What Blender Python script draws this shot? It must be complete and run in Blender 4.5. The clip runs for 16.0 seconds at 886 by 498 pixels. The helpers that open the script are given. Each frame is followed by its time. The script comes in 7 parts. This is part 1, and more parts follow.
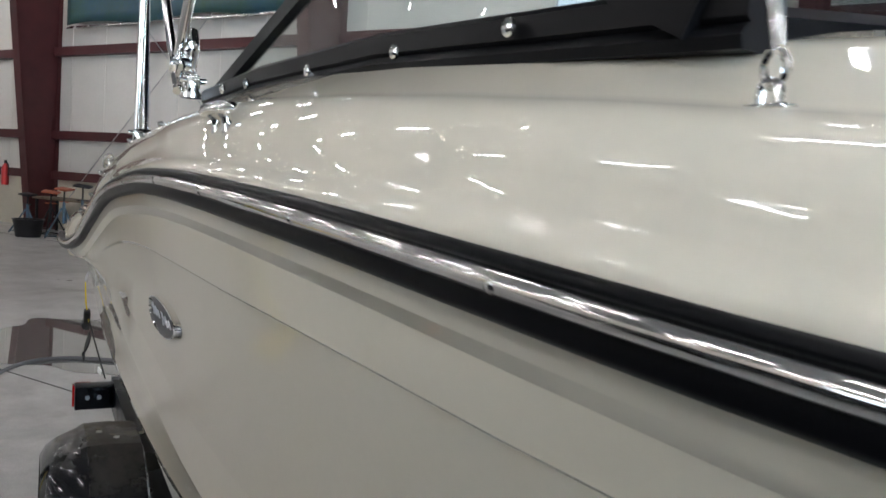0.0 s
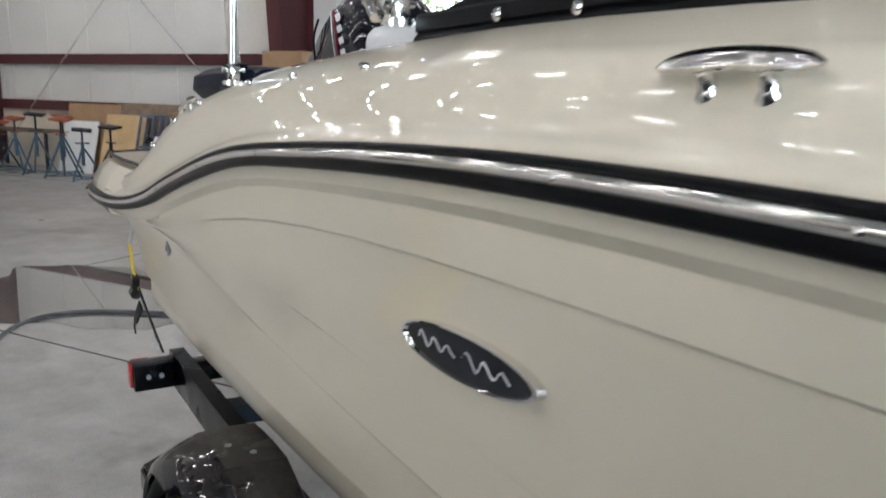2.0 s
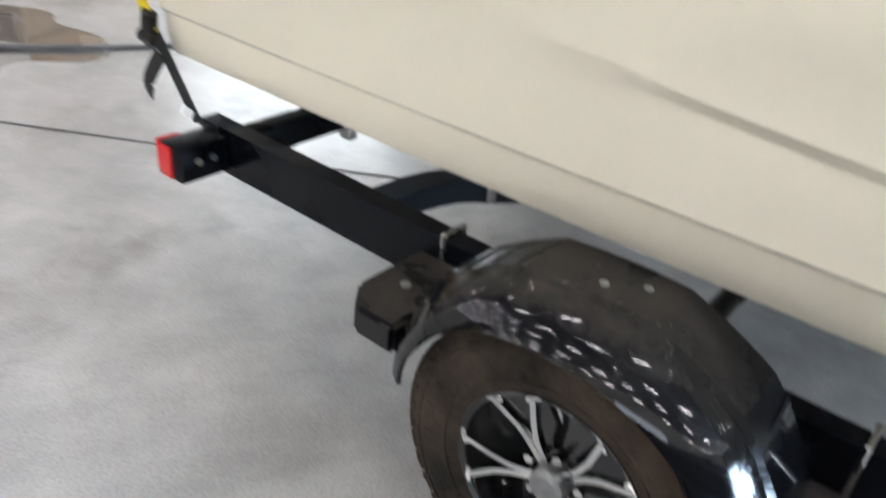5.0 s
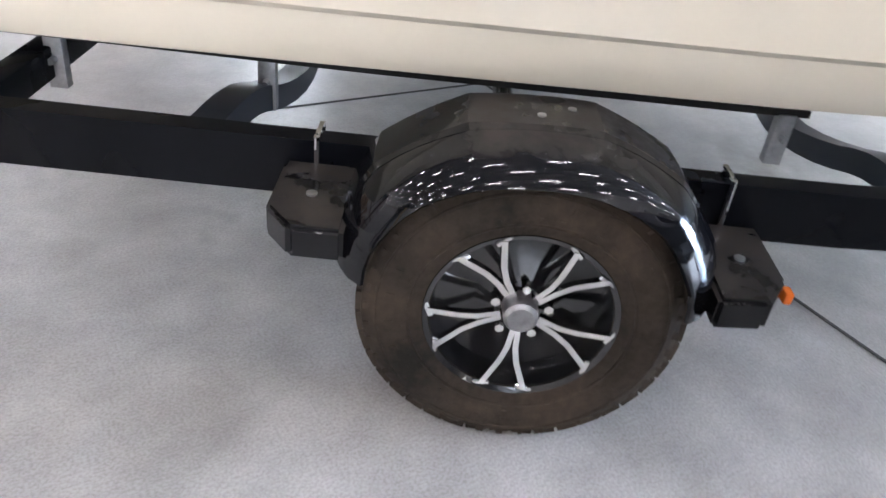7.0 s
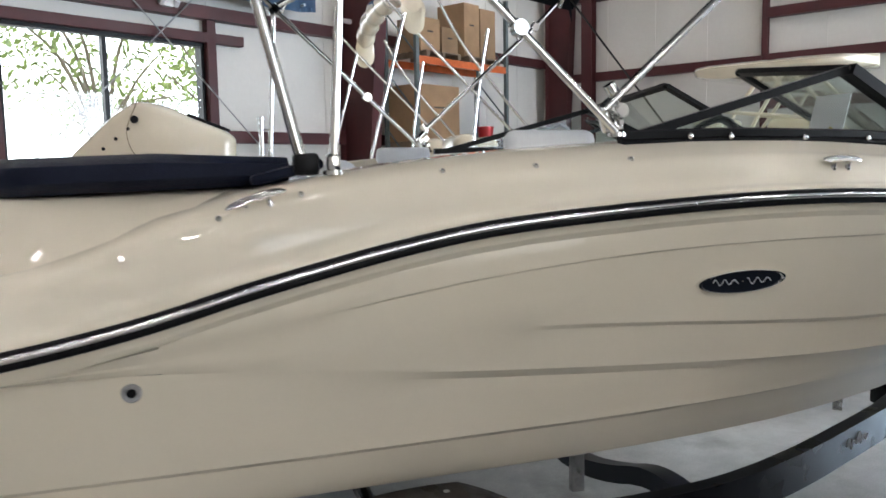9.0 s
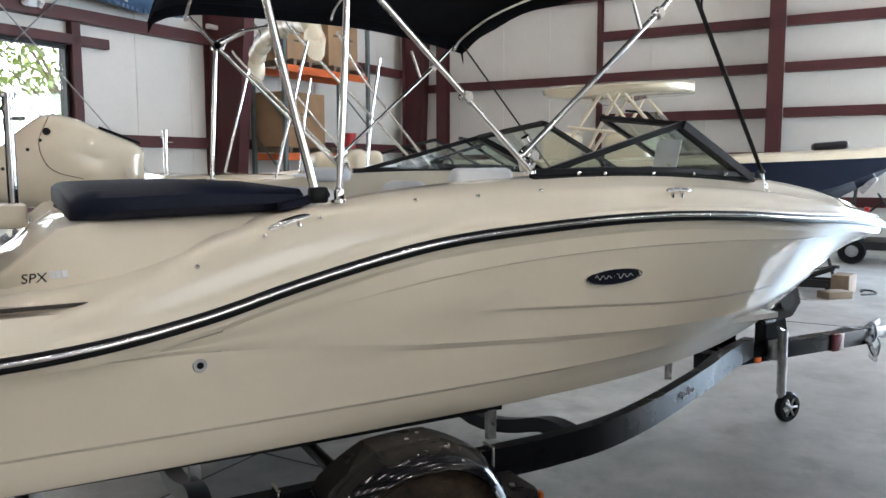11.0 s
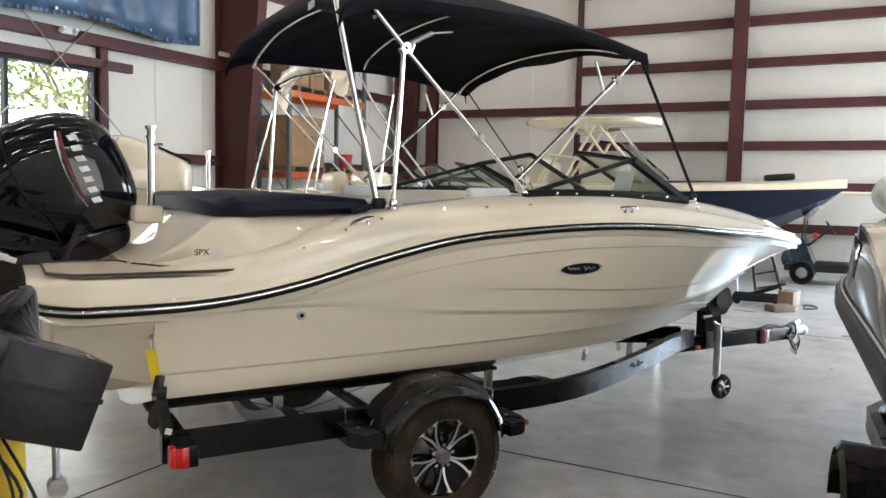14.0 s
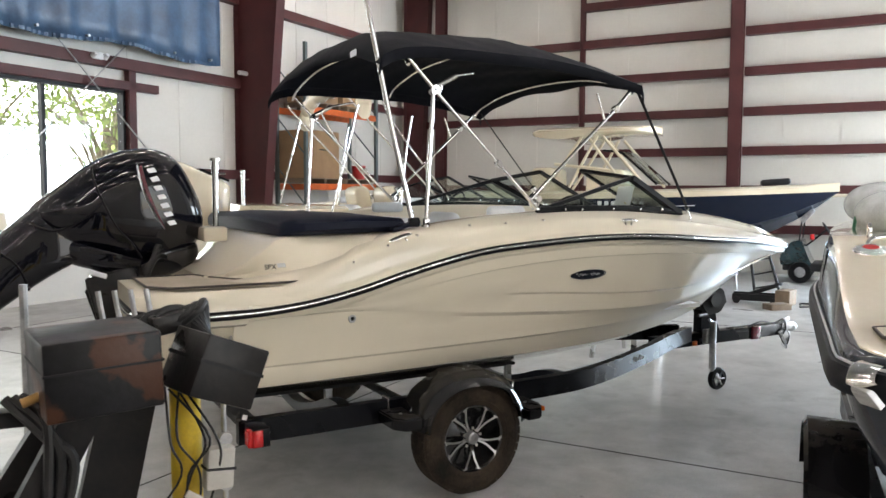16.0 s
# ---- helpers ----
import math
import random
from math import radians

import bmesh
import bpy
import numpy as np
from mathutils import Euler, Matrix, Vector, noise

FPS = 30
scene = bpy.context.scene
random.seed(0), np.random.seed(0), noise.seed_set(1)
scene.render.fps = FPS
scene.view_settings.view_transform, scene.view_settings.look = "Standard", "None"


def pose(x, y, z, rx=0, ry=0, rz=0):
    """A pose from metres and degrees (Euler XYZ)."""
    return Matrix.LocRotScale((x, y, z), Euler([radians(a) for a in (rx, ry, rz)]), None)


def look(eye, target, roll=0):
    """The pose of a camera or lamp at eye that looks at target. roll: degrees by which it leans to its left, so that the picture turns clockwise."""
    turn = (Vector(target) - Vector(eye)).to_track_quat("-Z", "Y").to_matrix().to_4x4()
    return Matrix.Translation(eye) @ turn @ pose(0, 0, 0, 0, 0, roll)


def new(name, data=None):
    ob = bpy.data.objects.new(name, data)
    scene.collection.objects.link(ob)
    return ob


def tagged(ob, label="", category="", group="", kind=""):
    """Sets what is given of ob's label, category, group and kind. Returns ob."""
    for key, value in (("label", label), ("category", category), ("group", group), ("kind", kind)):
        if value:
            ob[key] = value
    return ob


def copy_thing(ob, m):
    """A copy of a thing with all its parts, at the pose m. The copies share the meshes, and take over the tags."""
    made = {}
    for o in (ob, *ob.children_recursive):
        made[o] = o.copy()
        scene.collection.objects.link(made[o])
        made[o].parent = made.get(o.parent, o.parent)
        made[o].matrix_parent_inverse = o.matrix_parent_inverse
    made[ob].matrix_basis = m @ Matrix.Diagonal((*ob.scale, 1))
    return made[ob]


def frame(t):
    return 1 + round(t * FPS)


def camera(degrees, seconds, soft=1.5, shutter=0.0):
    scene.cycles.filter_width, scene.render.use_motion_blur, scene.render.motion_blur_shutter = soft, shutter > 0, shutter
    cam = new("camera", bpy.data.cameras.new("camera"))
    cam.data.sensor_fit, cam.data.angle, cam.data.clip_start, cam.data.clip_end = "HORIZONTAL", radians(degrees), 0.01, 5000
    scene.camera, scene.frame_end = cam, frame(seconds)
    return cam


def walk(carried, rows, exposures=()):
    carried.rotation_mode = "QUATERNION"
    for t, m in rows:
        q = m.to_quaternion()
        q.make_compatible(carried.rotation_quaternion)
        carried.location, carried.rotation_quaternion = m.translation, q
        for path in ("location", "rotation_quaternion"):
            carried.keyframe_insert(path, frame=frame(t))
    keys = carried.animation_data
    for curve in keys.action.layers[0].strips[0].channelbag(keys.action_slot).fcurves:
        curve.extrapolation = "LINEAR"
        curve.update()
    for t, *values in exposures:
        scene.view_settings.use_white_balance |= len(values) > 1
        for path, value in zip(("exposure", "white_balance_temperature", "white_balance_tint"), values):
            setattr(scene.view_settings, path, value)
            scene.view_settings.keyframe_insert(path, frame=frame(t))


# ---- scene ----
cam = camera(59.3, 16.0, shutter=0.4)
PATH = [
    (0, (2.57, -1.26, 1.611), (0.802, -0.337, 1.458), 4.0),
    (0.5, (2.435, -1.299, 1.66), (0.671, -0.365, 1.527), 3.0),
    (1, (2.218, -1.346, 1.694), (0.455, -0.414, 1.544), 2.7),
    (1.5, (2.018, -1.443, 1.685), (0.279, -0.482, 1.452), 1.9),
    (2, (1.844, -1.584, 1.667), (0.167, -0.562, 1.287), 1.6),
    (2.5, (1.655, -1.666, 1.63), (0.04, -0.594, 1.137), 3.0),
    (3, (1.396, -1.768, 1.64), (-0.214, -0.711, 1.1), 3.9),
    (3.5, (1.163, -1.913, 1.637), (-0.451, -0.86, 1.103), 3.6),
    (4, (0.911, -2.057, 1.634), (-0.64, -0.949, 1.029), 3.3),
    (4.5, (0.666, -2.086, 1.571), (-0.759, -0.91, 0.806), 3.2),
    (5, (0.438, -2.184, 1.523), (-0.578, -0.81, 0.484), 6.1),
    (5.2, (0.39, -2.19, 1.452), (-0.452, -0.754, 0.342), 6.5),
    (7.3, (-0.341, -2.619, 1.378), (-0.126, -0.942, 0.31), 6.0),
    (7.5, (-0.408, -2.697, 1.404), (-0.062, -0.977, 0.443), 5.0),
    (8, (-0.46, -2.788, 1.488), (0.167, -0.993, 0.867), 2.2),
    (8.5, (-0.459, -2.943, 1.621), (0.14, -1.08, 1.205), -0.8),
    (9, (-0.57, -3.077, 1.702), (0.004, -1.173, 1.492), -1.0),
    (9.5, (-0.854, -3.171, 1.741), (-0.155, -1.308, 1.54), -0.8),
    (10, (-1.008, -3.32, 1.786), (-0.195, -1.509, 1.545), -0.7),
    (10.2, (-1.057, -3.396, 1.799), (-0.206, -1.601, 1.566), -0.7),
    (12.3, (-1.641, -4.21, 1.83), (-0.659, -2.48, 1.619), 0.3),
    (12.5, (-1.703, -4.306, 1.811), (-0.732, -2.57, 1.604), 0.5),
    (13, (-1.859, -4.448, 1.82), (-0.913, -2.696, 1.634), 0.2),
    (13.5, (-2.025, -4.59, 1.819), (-1.053, -2.85, 1.654), 0.4),
    (14, (-2.083, -4.724, 1.81), (-1.088, -2.996, 1.651), 1.2),
    (14.5, (-2.123, -4.89, 1.821), (-1.125, -3.163, 1.67), 0.9),
    (15, (-2.275, -5.046, 1.827), (-1.274, -3.321, 1.674), 0.6),
    (15.5, (-2.439, -5.173, 1.838), (-1.447, -3.443, 1.686), 0.3),
    (16, (-2.547, -5.273, 1.909), (-1.565, -3.537, 1.761), 0.2),
]
EXPOSURES = [(0.0, 0.08, 6450, 10), (1.0, 0.02, 6500, 10), (2.0, 0.26, 6450, 10), (2.5, 0.46, 6400, 10), (3.5, 0.50, 6400, 10), (4.0, 0.50, 6400, 10), (4.5, 0.76, 6450, 10), (5.0, 1.1, 6450, 11), (7.5, 1.42, 6300, 17),
             (8.0, 1.0, 6450, 16), (8.5, 0.52, 6600, 13), (9.0, 0.10, 6700, 12), (10.2, 0.10, 6700, 12), (12.5, 0.20, 7000, 12), (16.0, 0.30, 7200, 12)]
walk(cam, [(t, look(eye, target, roll)) for t, eye, target, roll in PATH], EXPOSURES)

# daylight outside, through the windows and the unseen dock doors
world = bpy.data.worlds.new("world")
scene.world = world
world.use_nodes = True
wn = world.node_tree
sky = wn.nodes.new("ShaderNodeTexSky")
sky.sky_type = 'NISHITA'
sky.sun_disc = False
sky.sun_elevation, sky.sun_rotation = radians(48), radians(150)
wn.links.new(sky.outputs[0], wn.nodes["Background"].inputs[0])
wn.nodes["Background"].inputs[1].default_value = 0.15
sun = new("sun", bpy.data.lights.new("sun", 'SUN'))
sun.data.energy, sun.data.angle, sun.data.color = 4.5, radians(0.5), (1.0, 0.95, 0.88)
sun.matrix_world = look((0, 0, 30), (6, 10, 0))
LAMP = 74.0      # glow of the ceiling lamps

# skylight lamps in unseen south and east doors; south pair added as fill
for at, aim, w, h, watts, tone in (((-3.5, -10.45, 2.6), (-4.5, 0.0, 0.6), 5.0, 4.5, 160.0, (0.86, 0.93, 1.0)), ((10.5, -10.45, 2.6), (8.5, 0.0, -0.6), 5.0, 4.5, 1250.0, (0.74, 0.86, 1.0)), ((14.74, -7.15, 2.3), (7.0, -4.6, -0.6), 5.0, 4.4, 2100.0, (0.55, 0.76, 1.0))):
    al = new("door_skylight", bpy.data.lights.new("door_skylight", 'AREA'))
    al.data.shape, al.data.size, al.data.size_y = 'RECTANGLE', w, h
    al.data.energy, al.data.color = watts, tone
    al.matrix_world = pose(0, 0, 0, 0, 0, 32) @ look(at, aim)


# ---- materials ----
def mat(name, color, rough=0.5, metal=0.0, var=0.12, scale=6.0, fine=90.0, bump=0.0, bscale=200.0, coat=0.0,
        emit=None, spec=0.5, tint=None, rvar=0.0, rand=0.0):
    m = bpy.data.materials.new(name)
    m.use_nodes = True
    nt = m.node_tree
    b = nt.nodes["Principled BSDF"]
    N, L = nt.nodes.new, nt.links.new
    tc = N("ShaderNodeTexCoord")
    n1 = N("ShaderNodeTexNoise"); n1.inputs["Scale"].default_value = scale; n1.inputs["Detail"].default_value = 6
    n2 = N("ShaderNodeTexNoise"); n2.inputs["Scale"].default_value = fine; n2.inputs["Detail"].default_value = 3
    L(tc.outputs["Object"], n1.inputs["Vector"]); L(tc.outputs["Object"], n2.inputs["Vector"])
    add = N("ShaderNodeMath"); add.operation = 'MULTIPLY_ADD'; add.inputs[1].default_value = 0.35
    L(n2.outputs[0], add.inputs[0]); L(n1.outputs[0], add.inputs[2])
    ramp = N("ShaderNodeValToRGB")
    c = Vector(color)
    t = Vector(tint) if tint else c * (1 - 2 * var)
    ramp.color_ramp.elements[0].position, ramp.color_ramp.elements[1].position = 0.42, 0.92
    ramp.color_ramp.elements[0].color = (*t, 1)
    ramp.color_ramp.elements[1].color = (*(c * (1 + var * 0.5)), 1)
    L(add.outputs[0], ramp.inputs[0])
    out = ramp.outputs[0]
    if rand:
        oi = N("ShaderNodeObjectInfo"); hs = N("ShaderNodeHueSaturation"); mr = N("ShaderNodeMapRange")
        mr.inputs[3].default_value, mr.inputs[4].default_value = 1 - rand, 1 + rand
        L(oi.outputs["Random"], mr.inputs[0]); L(mr.outputs[0], hs.inputs["Value"]); L(out, hs.inputs["Color"])
        out = hs.outputs[0]
    L(out, b.inputs["Base Color"])
    b.inputs["Roughness"].default_value, b.inputs["Metallic"].default_value = rough, metal
    b.inputs["Specular IOR Level"].default_value = spec
    if rvar:
        mr = N("ShaderNodeMapRange"); mr.inputs[1].default_value, mr.inputs[2].default_value = 0.3, 0.75
        mr.inputs[3].default_value, mr.inputs[4].default_value = max(0.02, rough - rvar), rough + rvar
        L(n1.outputs[0], mr.inputs[0]); L(mr.outputs[0], b.inputs["Roughness"])
    if coat:
        b.inputs["Coat Weight"].default_value, b.inputs["Coat Roughness"].default_value = coat, 0.015
    if bump:
        n3 = N("ShaderNodeTexNoise"); n3.inputs["Scale"].default_value = bscale; n3.inputs["Detail"].default_value = 4
        L(tc.outputs["Object"], n3.inputs["Vector"])
        bp = N("ShaderNodeBump"); bp.inputs["Strength"].default_value = bump; bp.inputs["Distance"].default_value = 0.01
        L(n3.outputs[0], bp.inputs["Height"]); L(bp.outputs[0], b.inputs["Normal"])
    if emit:
        b.inputs["Emission Color"].default_value = (*emit[0], 1); b.inputs["Emission Strength"].default_value = emit[1]
    return m


def glass_mat(name, color, rough=0.0, mix=0.12):
    """Thin clear pane: mostly clear, with a mirror that grows at grazing angles."""
    m = bpy.data.materials.new(name)
    m.use_nodes = True
    nt = m.node_tree
    nt.nodes.clear()
    N, L = nt.nodes.new, nt.links.new
    o = N("ShaderNodeOutputMaterial"); tr = N("ShaderNodeBsdfTransparent"); gl = N("ShaderNodeBsdfGlossy")
    tr.inputs[0].default_value = (*color, 1); gl.inputs["Roughness"].default_value = rough
    lw = N("ShaderNodeLayerWeight"); lw.inputs[0].default_value = 0.5
    pw = N("ShaderNodeMath"); pw.operation = 'POWER'; pw.inputs[1].default_value = 4.0
    fr = N("ShaderNodeMath"); fr.operation = 'MULTIPLY_ADD'; fr.inputs[1].default_value = 0.8; fr.inputs[2].default_value = 0.04
    L(lw.outputs["Facing"], pw.inputs[0]); L(pw.outputs[0], fr.inputs[0])
    mx = N("ShaderNodeMixShader")
    L(fr.outputs[0], mx.inputs[0]); L(tr.outputs[0], mx.inputs[1]); L(gl.outputs[0], mx.inputs[2]); L(mx.outputs[0], o.inputs[0])
    return m


GELCOAT = mat("hull_gelcoat", (0.765, 0.695, 0.555), 0.40, coat=1.0, var=0.02, scale=1.5, spec=0.06)
DECKCOAT = mat("deck_gelcoat", (0.755, 0.69, 0.56), 0.40, coat=1.0, var=0.02, scale=1.5, spec=0.06)
LINER = mat("white_liner", (0.78, 0.78, 0.76), 0.3, var=0.03)
VINYL_W = mat("white_vinyl", (0.72, 0.74, 0.76), 0.5, var=0.05, bump=0.1, bscale=300)
RUBBER = mat("black_rubber_rail", (0.004, 0.004, 0.005), 0.38, var=0.1, spec=0.14)
CHROME = mat("polished_steel", (0.85, 0.84, 0.82), 0.07, metal=1.0, var=0.03, rvar=0.04)
ALU = mat("brushed_aluminium", (0.72, 0.72, 0.71), 0.25, metal=1.0, var=0.08, rvar=0.08)
GALV = mat("galvanised_steel", (0.5, 0.5, 0.5), 0.45, metal=1.0, var=0.2, scale=20, rvar=0.1)
BLACKFRAME = mat("black_anodised", (0.005, 0.005, 0.006), 0.38, var=0.15, spec=0.16)
VINYL_B = mat("black_vinyl", (0.006, 0.009, 0.022), 0.5, var=0.12, spec=0.14, bump=0.15, bscale=120)
CANVAS = mat("black_canvas", (0.006, 0.007, 0.012), 0.85, var=0.2, bump=0.4, bscale=9, spec=0.2)
WEBBING = mat("black_webbing", (0.012, 0.012, 0.012), 0.8, var=0.2, bump=0.3, bscale=400)
MAT_TAN = mat("tan_deck_mat", (0.44, 0.38, 0.30), 0.75, var=0.12, scale=3, bump=0.25, bscale=260)
SEAM = mat("dark_brown_seam", (0.035, 0.03, 0.026), 0.7)
BADGE = mat("navy_badge", (0.006, 0.008, 0.014), 0.35, coat=0.25, var=0.05, spec=0.2)
COWL = mat("black_cowl_paint", (0.003, 0.0035, 0.007), 0.3, coat=0.9, var=0.05, spec=0.05)
COWL2 = mat("dark_grey_plastic", (0.013, 0.014, 0.018), 0.4, var=0.15, bump=0.1, spec=0.25)
COWLBEIGE = mat("beige_cowl_paint", (0.62, 0.55, 0.42), 0.15, coat=0.8, var=0.03)
REDTRIM = mat("maroon_trim", (0.13, 0.010, 0.022), 0.25, coat=0.5)
SILVER = mat("silver_decal", (0.72, 0.73, 0.75), 0.3, metal=0.3, var=0.03)
TRAILER = mat("black_trailer_paint", (0.0035, 0.004, 0.006), 0.30, coat=0.10, var=0.2, scale=4, rvar=0.08, spec=0.12)
BLUETRAILER = mat("dark_blue_trailer_paint", (0.010, 0.016, 0.030), 0.35, coat=0.15, var=0.2, scale=4, spec=0.25)
FENDER = mat("black_fender_plastic", (0.005, 0.005, 0.007), 0.22, var=0.2, scale=7, fine=60, tint=(0.006, 0.006, 0.006), rvar=0.05, coat=1.0, spec=0.08)
TYRE = mat("dusty_tyre_rubber", (0.018, 0.016, 0.014), 0.9, spec=0.15, var=0.2, scale=7, fine=60, tint=(0.075, 0.056, 0.041), bump=0.4, bscale=60)
RIMBLACK = mat("gloss_black_rim", (0.008, 0.008, 0.009), 0.15, coat=0.8)
REDLENS = mat("red_lens", (0.55, 0.012, 0.015), 0.15, coat=0.6, emit=((1, 0.02, 0.02), 0.03))
AMBER = mat("amber_lens", (0.75, 0.16, 0.02), 0.2)
YELLOW = mat("yellow_paint", (0.72, 0.50, 0.02), 0.42, var=0.12, tint=(0.45, 0.30, 0.03), bump=0.15, bscale=40)
YELLOWWEB = mat("yellow_webbing", (0.78, 0.58, 0.02), 0.7, var=0.15, bump=0.2, bscale=300)
BLACKSTEEL = mat("scuffed_black_steel", (0.006, 0.006, 0.008), 0.38, var=0.3, scale=5, fine=50, tint=(0.022, 0.02, 0.018), rvar=0.15, spec=0.25, bump=0.12, bscale=50)
GREYBOX = mat("grey_plastic_box", (0.55, 0.53, 0.48), 0.5, var=0.1)
WIRE = mat("black_cable", (0.008, 0.008, 0.009), 0.5)
HOSE = mat("grey_rubber_hose", (0.10, 0.10, 0.105), 0.6, var=0.2)
MAROON = mat("maroon_steel_paint", (0.070, 0.019, 0.020), 0.5, spec=0.3, var=0.15, scale=2.5, bump=0.08, bscale=60, rvar=0.1)
PANEL = mat("white_wall_panel", (0.60, 0.58, 0.535), 0.5, var=0.05, scale=0.6, fine=14, bump=0.05, bscale=3)
LINERPANEL = mat("cream_lower_panel", (0.62, 0.56, 0.45), 0.6, var=0.08, scale=1.2, fine=30)
CEILING = mat("grey_ceiling_blanket", (0.17, 0.168, 0.164), 0.7, var=0.06, scale=1.0, bump=0.3, bscale=1.5)
LAMPGLOW = mat("lamp_diffuser", (0.9, 0.9, 0.9), 0.4, emit=((1.0, 0.965, 0.975), LAMP))
LAMPBODY = mat("lamp_housing", (0.7, 0.7, 0.7), 0.4)
CARD = mat("brown_cardboard", (0.30, 0.185, 0.10), 0.85, var=0.12, scale=3, fine=40, bump=0.08, bscale=30, rand=0.18)
TAPE = mat("clear_packing_tape", (0.62, 0.58, 0.52), 0.25, var=0.1)
LABELW = mat("white_paper_label", (0.78, 0.78, 0.76), 0.6, var=0.05)
LABELY = mat("yellow_green_label", (0.62, 0.72, 0.03), 0.6)
PLY = mat("plywood", (0.62, 0.43, 0.22), 0.7, var=0.15, scale=2, fine=25, bump=0.08, bscale=40)
WOOD = mat("rough_timber", (0.20, 0.145, 0.10), 0.8, var=0.2, scale=6, fine=50, bump=0.2, bscale=60, rand=0.15)
WHITEBOARD = mat("white_board", (0.75, 0.75, 0.74), 0.5, var=0.05)
STANDBLUE = mat("blue_stand_paint", (0.035, 0.10, 0.16), 0.5, var=0.3, scale=8, tint=(0.05, 0.06, 0.07), rand=0.2)
STANDRED = mat("rusty_orange_paint", (0.40, 0.10, 0.045), 0.6, var=0.25, scale=9)
BLACKIRON = mat("black_iron", (0.016, 0.016, 0.018), 0.5, var=0.3, spec=0.25, rvar=0.12)
BLUEGREY = mat("blue_grey_frame", (0.11, 0.15, 0.22), 0.45, var=0.15)
RACKORANGE = mat("orange_rack_beam", (0.62, 0.12, 0.025), 0.45, var=0.15)
RACKGREEN = mat("grey_green_upright", (0.11, 0.14, 0.14), 0.5, var=0.15)
TARP = mat("blue_tarp", (0.05, 0.105, 0.19), 0.4, var=0.3, scale=2, fine=18, bump=0.5, bscale=5, tint=(0.022, 0.045, 0.085))
BANNER = mat("dark_blue_green_banner", (0.012, 0.05, 0.09), 0.45, var=0.3, scale=1.2, fine=9, tint=(0.02, 0.06, 0.025))
NAVY = mat("navy_gelcoat", (0.006, 0.010, 0.024), 0.2, var=0.04, spec=0.25)
CREAM = mat("cream_gelcoat", (0.74, 0.66, 0.50), 0.15, coat=0.8, var=0.03)
GREYHULL = mat("dark_grey_gelcoat", (0.03, 0.036, 0.048), 0.12, var=0.05, spec=0.6)
SHRINK = mat("clear_wrap_film", (0.62, 0.66, 0.66), 0.2, var=0.15, scale=8, bump=0.6, bscale=14)
CARTGREEN = mat("dark_green_cart_paint", (0.012, 0.03, 0.035), 0.25, coat=0.6)
REDPLASTIC = mat("red_plastic", (0.5, 0.02, 0.02), 0.3)
BRASS = mat("dull_brass", (0.42, 0.25, 0.10), 0.4, metal=0.8)
GREENPLASTIC = mat("green_plastic", (0.03, 0.16, 0.09), 0.4)
ROPE = mat("white_rope", (0.6, 0.58, 0.53), 0.8)
GLASS = glass_mat("tinted_windscreen", (0.90, 0.94, 0.925))
PANE = glass_mat("window_pane", (0.95, 0.97, 0.97))
LEAF = mat("tree_leaves", (0.48, 0.62, 0.22), 0.6, var=0.3, scale=3, rand=0.2)
BARK = mat("tree_bark", (0.34, 0.29, 0.22), 0.9, var=0.3, bump=0.4, bscale=20)
TARMAC = mat("outdoor_gravel", (0.42, 0.41, 0.39), 0.9, var=0.15, scale=1, fine=20)
BACKGLOW = mat("glowing_sky_sheet", (0.8, 0.85, 0.9), 0.9, emit=((0.88, 0.95, 1.0), 7.0))
SIGNWHITE = mat("printed_white_card", (0.8, 0.8, 0.8), 0.5)
SIGNYELLOW = mat("printed_gold", (0.55, 0.42, 0.05), 0.5)
SIGNBLUE = mat("printed_blue", (0.08, 0.35, 0.65), 0.5)


